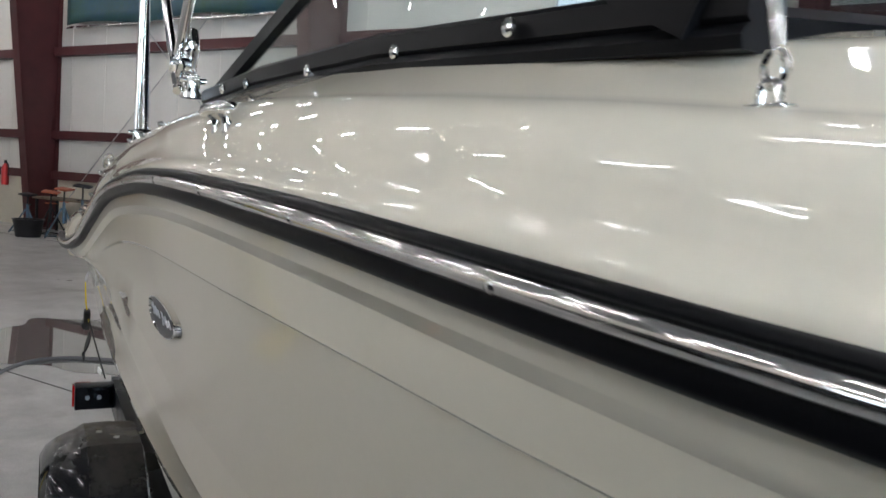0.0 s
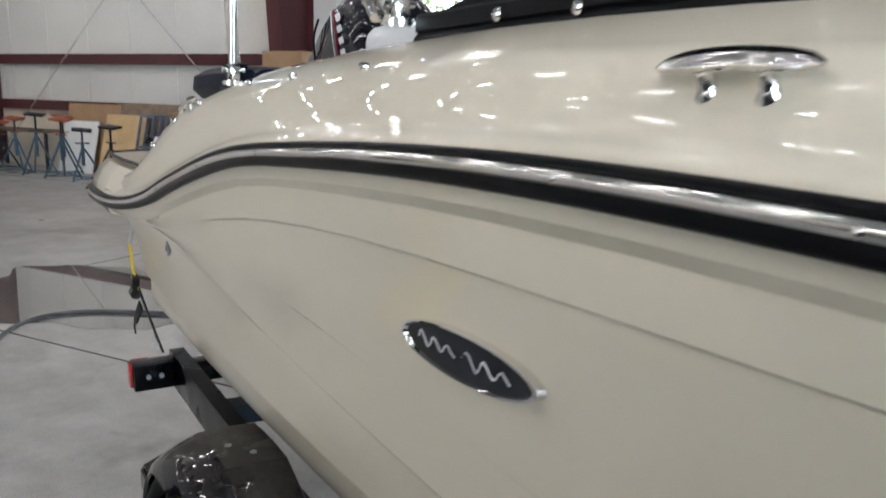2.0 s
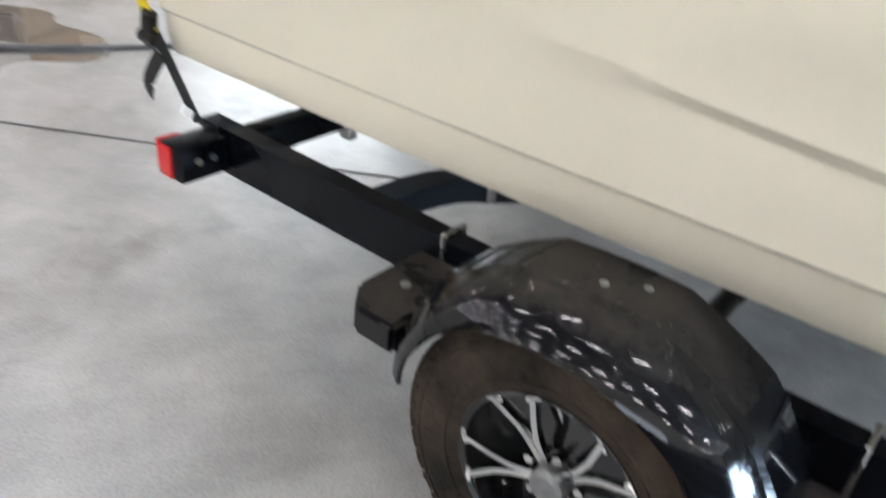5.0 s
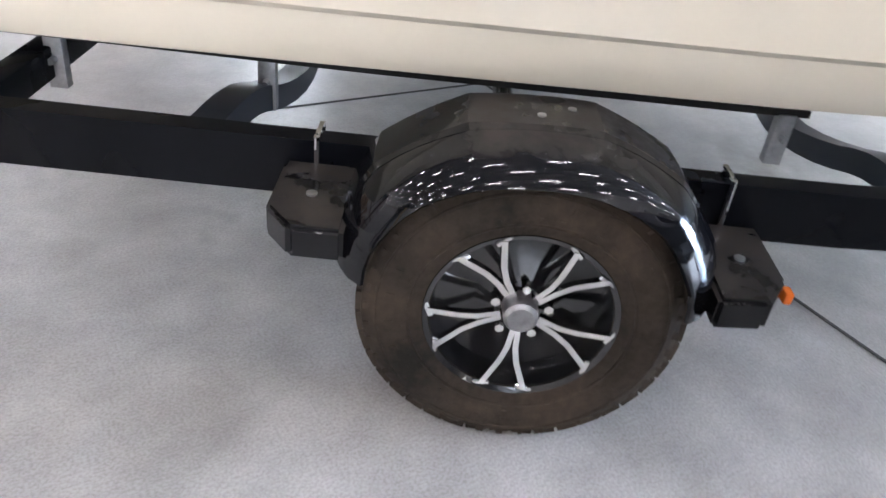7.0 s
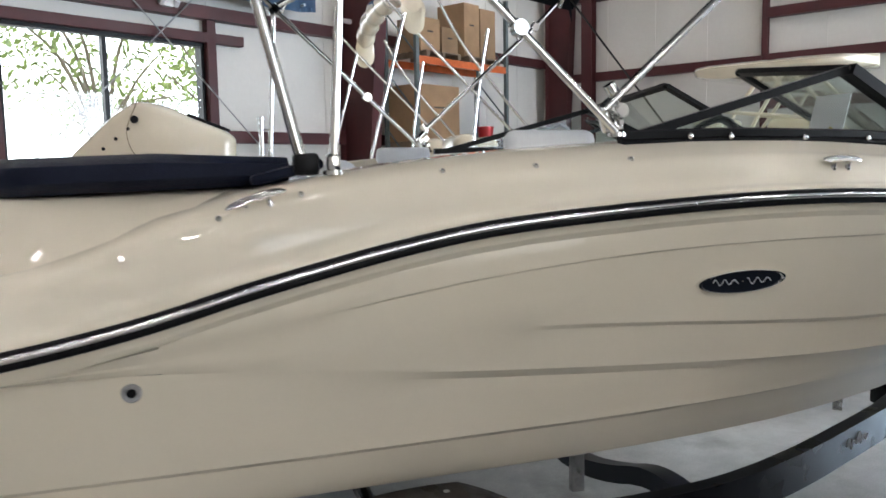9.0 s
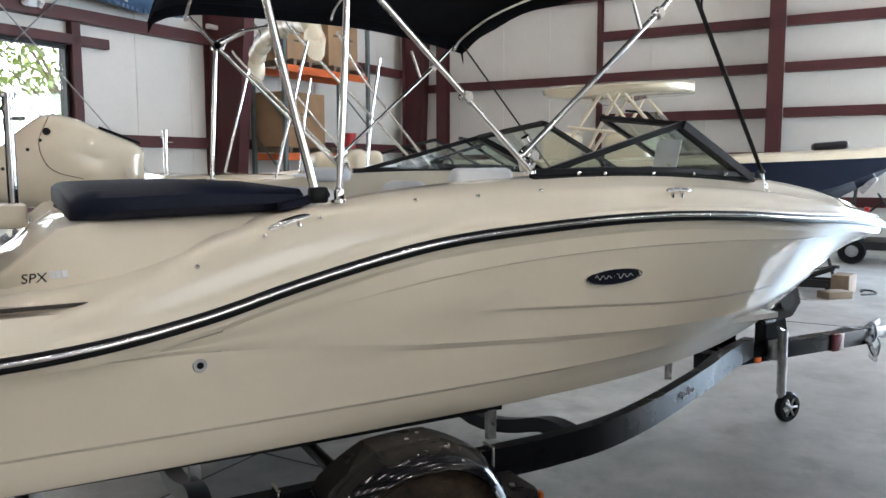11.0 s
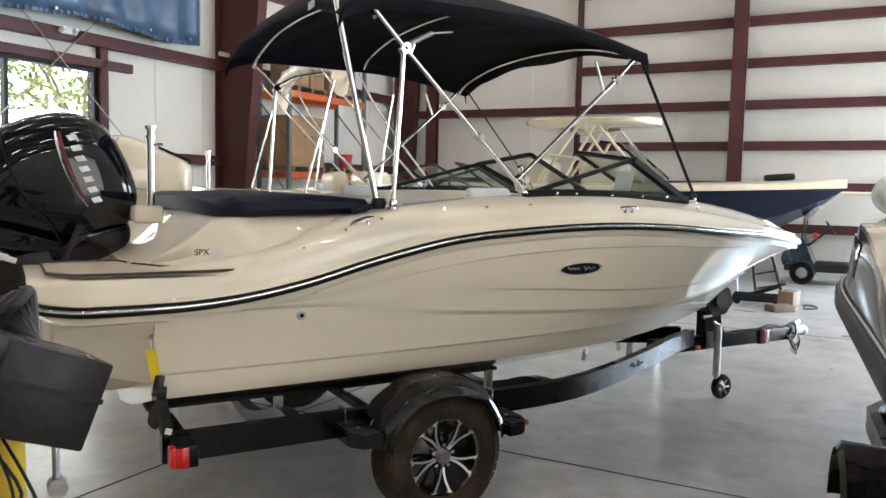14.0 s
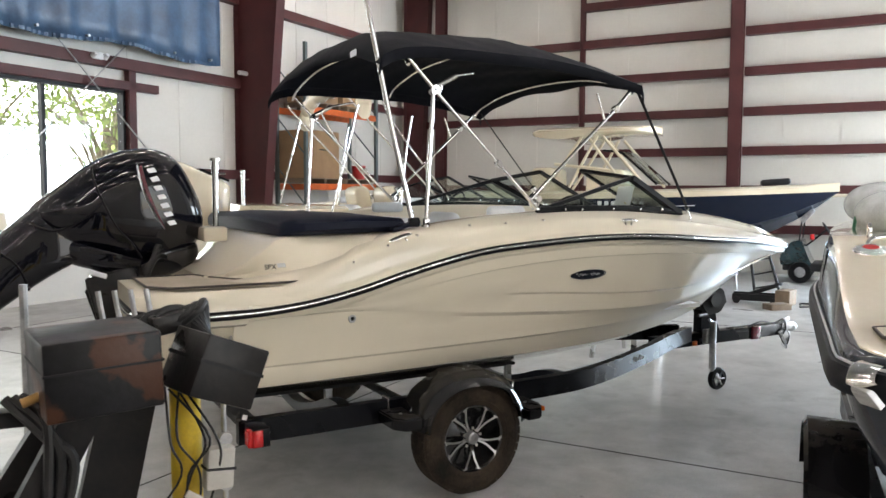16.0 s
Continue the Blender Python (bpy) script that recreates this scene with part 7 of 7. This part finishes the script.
part("rear_seat", box((0.20, 0.62, 0.42), (2.35, 0.30, 1.38), (0, -14, 0), bevel=0.09, seg=4), VINYL_W, rb, "grey and white rear seat back")
part("cover_cord", sweep(curve([(2.9, 0.86, 1.25), (2.92, 0.84, 1.36), (3.0, 0.78, 1.45)], 5), 0.012, 6), GREENPLASTIC, rb, "green cover cord")
small_trailer("boat_trailer", "black trailer under the dark grey boat", pose(0.76, -4.43, 0, 0, 0, 37) @ pose(1.76, 0, 0), 5.0, 0.86, 0.42, TRAILER)

# ---- hydraulic boat mover in the left foreground ----
mv = thing("boat_mover", "black and yellow hydraulic boat mover with cables", "boat mover", (-2.2, -2.95, 0.0))
MV = Matrix.Translation((2.2, 2.95, 0.0))


def mpart(name, bm, material, label="", parent=None, smooth=35):
    bm.transform(MV)
    return part(name, bm, material, parent or mv, label, smooth)


mpart("battery_box", box((0.29, 0.30, 0.205), (-2.345, -2.98, 1.43), (0, -2, 6), bevel=0.008), RUSTBOX, "rust-stained black steel box")
mpart("box_lid_seam", box((0.296, 0.306, 0.006), (-2.345, -2.98, 1.452), (0, -2, 6)), BLACKIRON, smooth=0)
mpart("pump_box", box((0.20, 0.20, 0.175), (-2.03, -3.02, 1.40), (0, 22, 14), bevel=0.006), BLACKSTEEL, "scuffed black steel pump box")
mpart("box_band", box((0.204, 0.204, 0.01), (-2.025, -3.02, 1.412), (0, 22, 14)), BLACKIRON, smooth=0)
mpart("post", sweep([(-2.075, -2.87, 0.0), (-2.085, -2.87, 1.33)], 0.046, 20), YELLOW, "chipped yellow steel post")
mpart("base_plate", box((0.5, 0.6, 0.03), (-2.2, -2.85, 0.015), bevel=0.005), YELLOW)
for x0, y0, x1, z1, w in ((-2.49, -2.75, -2.20, 1.34, 0.065), (-2.60, -2.85, -2.285, 1.34, 0.022), (-3.08, -3.02, -2.36, 1.345, 0.048), (-3.25, -2.88, -2.40, 1.33, 0.040), (-2.30, -2.66, -2.27, 1.36, 0.040)):
    mpart("leg", sweep([(x0, y0, 0.0), (x1, y0 + 0.01, z1)], 0, profile=[(-w, -0.03), (w, -0.03), (w, 0.03), (-w, 0.03)], up=(0, 1, 0)), BLACKSTEEL, "black steel leg")
mpart("drawbar", box((0.42, 0.06, 0.045), (-2.72, -2.92, 1.305), (0, 2, 0), bevel=0.006), BLACKSTEEL, "black steel drawbar")
mpart("hydraulic_rod", sweep([(-1.98, -2.93, 0.75), (-1.985, -2.93, 1.33)], 0.008, 10), GALV, "steel hydraulic rod")
for z in (1.30, 1.16, 1.02):
    mpart("rod_joint", cyl(0.02, 0.04, (-1.982, -2.93, z), (90, 0, 0), 12), GALV)
j = mpart("junction_box", box((0.085, 0.05, 0.125), (-2.01, -2.965, 1.085), (0, 4, 8), bevel=0.008), GREYBOX, "grey electrical box")
mpart("box_strap", box((0.09, 0.054, 0.008), (-2.01, -2.965, 1.085), (0, 8, 8)), WIRE, "", j, smooth=0)
mpart("cable_tag", box((0.05, 0.006, 0.022), (-2.09, -3.0, 1.02), (0, 35, 0)), GREYBOX, "pale cable tag")
rnd = random.Random(5)
for k in range(5):
    x = -2.12 + 0.1 * rnd.random()
    pts = [(x - 0.05, -2.98 + 0.05 * rnd.random(), 1.34), (x - 0.07 + 0.12 * rnd.random(), -3.0 - 0.05 * rnd.random(), 1.20), (x + 0.1 * rnd.random() - 0.03, -2.98, 1.08), (x - 0.12 + 0.12 * rnd.random(), -2.96, 0.90), (x - 0.1 + 0.1 * rnd.random(), -2.92, 0.70)]
    mpart("cable", sweep(curve(pts, 6), 0.0036, 6), WIRE, "loose cable")
for k in range(6):
    q = 0.03 * k
    mpart("hose", sweep(curve([(-2.25 + q, -2.90, 1.51), (-2.20 + q, -2.86 - q * 0.4, 1.535 + 0.010 * (k % 3)), (-2.10 + q * 0.5, -2.88, 1.53 + 0.008 * k), (-2.02, -2.93 + q * 0.3, 1.47)], 6), 0.013, 8), WIRE, "black hydraulic hose")
mpart("valve_block", box((0.12, 0.10, 0.06), (-2.13, -2.87, 1.52), (0, -8, 10), bevel=0.01), BLACKSTEEL)
for k in range(4):
    mpart("valve_lever", sweep([(-2.29 + 0.045 * k, -2.80, 1.46), (-2.31 + 0.045 * k, -2.78, 1.61)], 0.008, 8), GALV, "steel valve lever")
for k in range(3):
    mpart("side_hose", sweep(curve([(-2.52 - 0.02 * k, -3.0, 1.37), (-2.47, -3.05, 1.33 - 0.03 * k), (-2.465 + 0.03 * k, -3.06, 1.18), (-2.49, -3.04, 0.85)], 6), 0.014, 8), WIRE, "black hydraulic hose")
mpart("hose_fitting", cyl(0.013, 0.045, (-2.50, -3.04, 1.37), (0, 70, 0), 12), BRASS, "brass hose fitting")
mpart("steel_tube", sweep([(-2.50, -2.55, 0.0), (-2.50, -2.58, 1.62)], 0.012, 8), GALV, "thin steel tube")


# ---- along the wall behind the stern ----
def jack_stand(u, v, h, mat_leg, top, rz, seed):
    """Tripod boat stand: welded legs, centre pipe, screw and pad."""
    j = thing("boat_stand", "tripod steel boat stand by the wall", "boat stand", group="boat stands")
    j.matrix_world = HALL @ pose(u, v, 0, 0, 0, rz)
    for k in range(3):
        a = k * 2.094
        part("leg", sweep([(0.36 * math.cos(a), 0.36 * math.sin(a), 0.0), (0.03 * math.cos(a), 0.03 * math.sin(a), h * 0.62)], 0.018, 8), mat_leg, j)
        b = (k + 1) * 2.094
        part("brace", sweep([(0.34 * math.cos(a), 0.34 * math.sin(a), 0.04), (0.34 * math.cos(b), 0.34 * math.sin(b), 0.04)], 0.012, 6), mat_leg, j)
    part("pipe", cyl(0.03, h * 0.45, (0, 0, h * 0.52), seg=12), mat_leg, j)
    part("screw", cyl(0.017, h * 0.32, (0, 0, h * 0.84), seg=10), BLACKIRON, j)
    part("handle", sweep([(-0.12, 0, h * 0.74), (0.12, 0, h * 0.74)], 0.012, 8), STANDRED if top is STANDRED else BLACKIRON, j)
    part("pad", box((0.34, 0.24, 0.04), (0, 0, h), (8, 5, 0), bevel=0.012), top, j, "flat stand pad")
    return j


for k, (u, v, h, ml, top, rz) in enumerate(((-13.9, 7.75, 1.05, STANDBLUE, STANDRED, 10), (-13.2, 7.7, 1.15, STANDBLUE, BLACKIRON, 35), (-12.75, 7.95, 1.12, STANDBLUE, STANDRED, 80), (-12.35, 7.6, 1.08, STANDBLUE, STANDRED, 20),
                                            (-11.65, 7.5, 0.92, STANDBLUE, BLACKIRON, 50), (-10.55, 7.2, 1.02, BLACKIRON, BLACKIRON, 0), (-8.2, 6.15, 0.95, BLACKIRON, BLACKIRON, 15), (-14.6, 7.9, 0.95, BLACKIRON, STANDRED, 40), (-15.3, 7.8, 0.85, STANDBLUE, BLACKIRON, 5))):
    jack_stand(u, v, h, ml, top, rz, k)


def leaning(name, label, cat, u, w, h, t, material, lean=14, v=8.55, group=""):
    """A sheet that leans on the wall."""
    ob = finish(name, box((w, t, h), (0, 0, h / 2), bevel=0.003), material, label=label, category=cat, group=group)
    ob.matrix_world = HALL @ pose(u, v - h * math.sin(radians(lean)) * 0.9, 0.002, -lean, 0, 0)
    return ob


leaning("plywood_sheet", "pale plywood sheet leaning on the wall", "plywood", -11.65, 1.15, 1.22, 0.02, PLY, 15)
leaning("white_board", "white panel leaning on the wall", "panel", -12.95, 1.0, 1.05, 0.02, WHITEBOARD, 14)
leaning("brown_panel", "brown cardboard sheet leaning on the wall", "cardboard", -12.75, 1.5, 1.38, 0.012, CARD, 9, 8.7)
leaning("plywood_sheet", "dark brown panel leaning on the wall", "plywood", -11.2, 1.9, 1.42, 0.02, WOOD, 8, 8.75)
for k in range(6):
    fr = thing("metal_frame", "blue-grey steel frame leaning on the wall", "metal frame", group="leaning frames")
    fr.matrix_world = HALL @ pose(-10.95 + 0.12 * k, 8.12 + 0.05 * k, 0.0, -11, 0, -20)
    for s in (-1, 1):
        part("stile", box((0.05, 0.04, 1.22), (s * 0.3, 0, 0.62), bevel=0.004), BLUEGREY, fr)
    for z in (0.05, 0.62, 1.2):
        part("rail", box((0.55, 0.035, 0.05), (0, 0, z)), BLUEGREY, fr)
# dolly with junk
dl = thing("dolly", "black steel dolly stacked with castors and timber", "dolly")
dl.matrix_world = HALL @ pose(-9.55, 7.0, 0, 0, 0, 8)
part("deck", box((0.9, 0.55, 0.05), (0, 0, 0.15), bevel=0.006), BLACKIRON, dl)
for sx in (-1, 1):
    for sy in (-1, 1):
        part("castor", cyl(0.06, 0.035, (sx * 0.38, sy * 0.22, 0.06), (90, 0, 0), 14), RUBBER, dl)
for k in range(3):
    part("slat", box((0.85, 0.10, 0.04), (0.01 * k, -0.18 + 0.17 * k, 0.2), (0, 0, 4 * k)), BLACKSTEEL, dl)
    part("spare_castor", cyl(0.055, 0.03, (-0.28 + 0.27 * k, -0.12, 0.30), (80, 0, 20 * k), 14), GALV, dl)
part("top_box", box((0.8, 0.4, 0.22), (0.05, 0.1, 0.33), (0, 0, -4), bevel=0.01), CARD, dl)
carton(HALL @ pose(-9.2, 7.55, 0, 0, 0, 6), (0.7, 0.5, 0.5), "worn brown carton behind the dolly")
for k in range(3):
    sf = finish("scrap_plank", box((0.9, 0.12, 0.03), bevel=0.004), WOOD, label="loose grey-brown plank on the carton", category="plank", group="scrap planks")
    sf.matrix_world = HALL @ pose(-9.0, 7.5 + 0.08 * k, 0.53 + 0.035 * k, 3, 4 - 4 * k, 12 * k)


# the big opened carton with tape, flaps and plastic inside
bx = thing("opened_carton", "large torn-open cardboard carton with tape and plastic", "carton")
bx.matrix_world = HALL @ pose(-6.68, 5.97, 0, 0, 0, -4)
W, D, Hh = 1.32, 0.95, 1.36
part("back_panel", box((W, 0.012, Hh), (0, D / 2, Hh / 2)), CARD, bx, smooth=0)
part("bottom_panel", box((W, D, 0.012), (0, 0, 0.006)), CARD, bx, smooth=0)
for s in (-1, 1):
    part("side_panel", box((0.012, D, Hh), (s * W / 2, 0, Hh / 2)), CARD, bx, smooth=0)
part("front_panel", box((0.62, 0.012, 0.78), (-W / 2 + 0.31, -D / 2, 0.39)), CARD, bx, smooth=0)
part("front_flap", box((0.62, 0.012, 0.55), (-W / 2 + 0.30, -D / 2 - 0.05, 1.05), (8, 4, -6)), CARD, bx, smooth=0)
part("side_flap", box((0.40, 0.012, 1.2), (W / 2 + 0.12, -D / 2 - 0.13, 0.66), (0, 0, -40)), CARD, bx, smooth=0)
part("top_panel", box((W + 0.1, D + 0.1, 0.014), (0.0, 0.02, Hh + 0.012), (4, 2, 0)), CARD, bx, smooth=0)
for x, z, w, h, rz, m in ((-0.5, 1.15, 0.3, 0.06, 4, TAPE), (-0.3, 0.98, 0.5, 0.05, -5, TAPE), (-0.42, 0.86, 0.45, 0.07, 3, LABELW), (-0.52, 1.24, 0.2, 0.12, -8, LABELW), (-0.16, 0.92, 0.13, 0.10, 6, LABELY), (-0.47, 0.62, 0.10, 0.12, 20, STANDRED)):
    part("sticker", box((w, 0.003, h), (x, -D / 2 - (0.062 if z > 0.8 else 0.010), z), (8 if z > 0.8 else 0, rz, -6 if z > 0.8 else 0)), m, bx, smooth=0)
for x, z, w, h, m in ((0.72, 1.0, 0.16, 0.06, TAPE), (0.73, 0.78, 0.16, 0.08, TAPE), (0.80, 0.86, 0.10, 0.09, LABELY)):
    part("sticker", box((w, 0.003, h), (x + 0.04, -D / 2 - 0.125, z), (0, 3, -40)), m, bx, smooth=0)
for x, z, r in ((0.05, 0.45, 0.2), (0.2, 0.7, 0.16), (0.0, 0.85, 0.14), (0.25, 0.35, 0.18)):
    part("plastic_wrap", ball(r, (x, -0.12, z), (1, 0.7, 1.3), u=18, v=12), SHRINK, bx, "crumpled clear plastic")
carton(HALL @ pose(-5.2, 6.3, 0, 0, 0, 3), (1.1, 0.7, 1.32), "tall brown carton beside the column")
c = carton(HALL @ pose(-6.9, 7.6, 0, 0, 0, 0), (0.75, 0.6, 2.3), "tall narrow brown carton against the wall")
tw = finish("white_tag", box((0.06, 0.004, 0.22), bevel=0.001), LABELW, label="white tape strip on the tall carton", category="tape")
tw.matrix_world = HALL @ pose(-5.45, 5.935, 1.2)

# grey cart, red extinguisher and pallet truck far behind
ct = thing("wire_cart", "grey wire shelf cart with a red bottle", "cart")
ct.matrix_world = HALL @ pose(-17.9, 7.4, 0, 0, 0, 10)
for sx in (-0.5, 0.5):
    for sy in (-0.28, 0.28):
        part("post", cyl(0.016, 1.7, (sx, sy, 0.93), seg=8), GALV, ct)
        part("castor", cyl(0.05, 0.03, (sx, sy, 0.05), (90, 0, 0), 12), RUBBER, ct)
for z in (0.2, 0.65, 1.1, 1.55):
    part("shelf", box((1.05, 0.6, 0.03), (0, 0, z)), GALV, ct)
    part("shelf_load", box((0.7, 0.4, 0.24), (0.06 * math.sin(z * 9), 0, z + 0.14), (0, 0, 8), bevel=0.02), GREYBOX if z > 0.5 else CARD, ct)
ex = thing("fire_extinguisher", "red fire extinguisher hung on the column", "fire extinguisher")
ex.matrix_world = HALL @ pose(-16.72, 8.1, 1.0)
part("cylinder", lathe([(0, 0), (0.07, 0), (0.08, 0.03), (0.08, 0.40), (0.05, 0.47), (0.025, 0.5), (0, 0.5)], 20, 'z'), REDPLASTIC, ex)
part("valve", box((0.05, 0.04, 0.08), (0, 0, 0.54)), BLACKIRON, ex)
part("hose", sweep(curve([(0.03, 0, 0.54), (0.12, 0, 0.45), (0.11, 0, 0.2)], 5), 0.012, 8), WIRE, ex)
bb = thing("tool_bin", "black plastic tub on the floor by the stands", "tub")
bb.matrix_world = HALL @ pose(-14.35, 7.25, 0)
part("tub", lathe([(0.0, 0.02), (0.24, 0.0), (0.30, 0.36), (0.32, 0.38), (0.28, 0.38), (0.22, 0.05), (0.0, 0.05)], 24, 'z'), BLACKIRON, bb)
wb_ = thing("work_bench", "low steel bench with timber along the wall", "bench")
wb_.matrix_world = HALL @ pose(-14.6, 8.45, 0)
part("top", box((2.2, 0.6, 0.05), (0, 0, 0.78)), WOOD, wb_)
for sx in (-1, 1):
    for sy in (-0.25, 0.25):
        part("leg", box((0.05, 0.05, 0.76), (sx * 1.0, sy, 0.38)), BLACKIRON, wb_)

# ---- wet patch and hose on the floor ----
wet = []
for k in range(80):
    a = 2 * math.pi * k / 80
    r = 1 + 0.10 * math.sin(3 * a + 0.5) + 0.06 * math.sin(7 * a) + 0.035 * math.sin(13 * a + 1)
    wet.append(((1.35 * math.cos(a)) * r, (0.80 * math.sin(a)) * r))
bm = extrude_outline(wet, 0.003, 'z')
ob = finish("puddle", bm, WET, smooth=0, label="shallow dark puddle on the concrete floor", category="puddle")
ob.matrix_world = pose(-4.95, -0.80, 0.001, 0, 0, 26)
hs = curve([(-2.2, -2.05, 0.016), (-2.6, -1.86, 0.016), (-2.9, -1.75, 0.016), (-3.1, -1.68, 0.016), (-3.6, -1.59, 0.016), (-4.05, -1.47, 0.016), (-4.34, -1.27, 0.016), (-4.40, -1.0, 0.016), (-4.25, -0.67, 0.016), (-4.02, -0.34, 0.016), (-3.85, -0.1, 0.016), (-3.5, 0.5, 0.016), (-3.0, 1.6, 0.016), (-3.2, 2.8, 0.016)], 8)
finish("water_hose", sweep(hs, 0.016, 10), HOSE, label="grey rubber hose lying in a curve on the floor", category="hose")
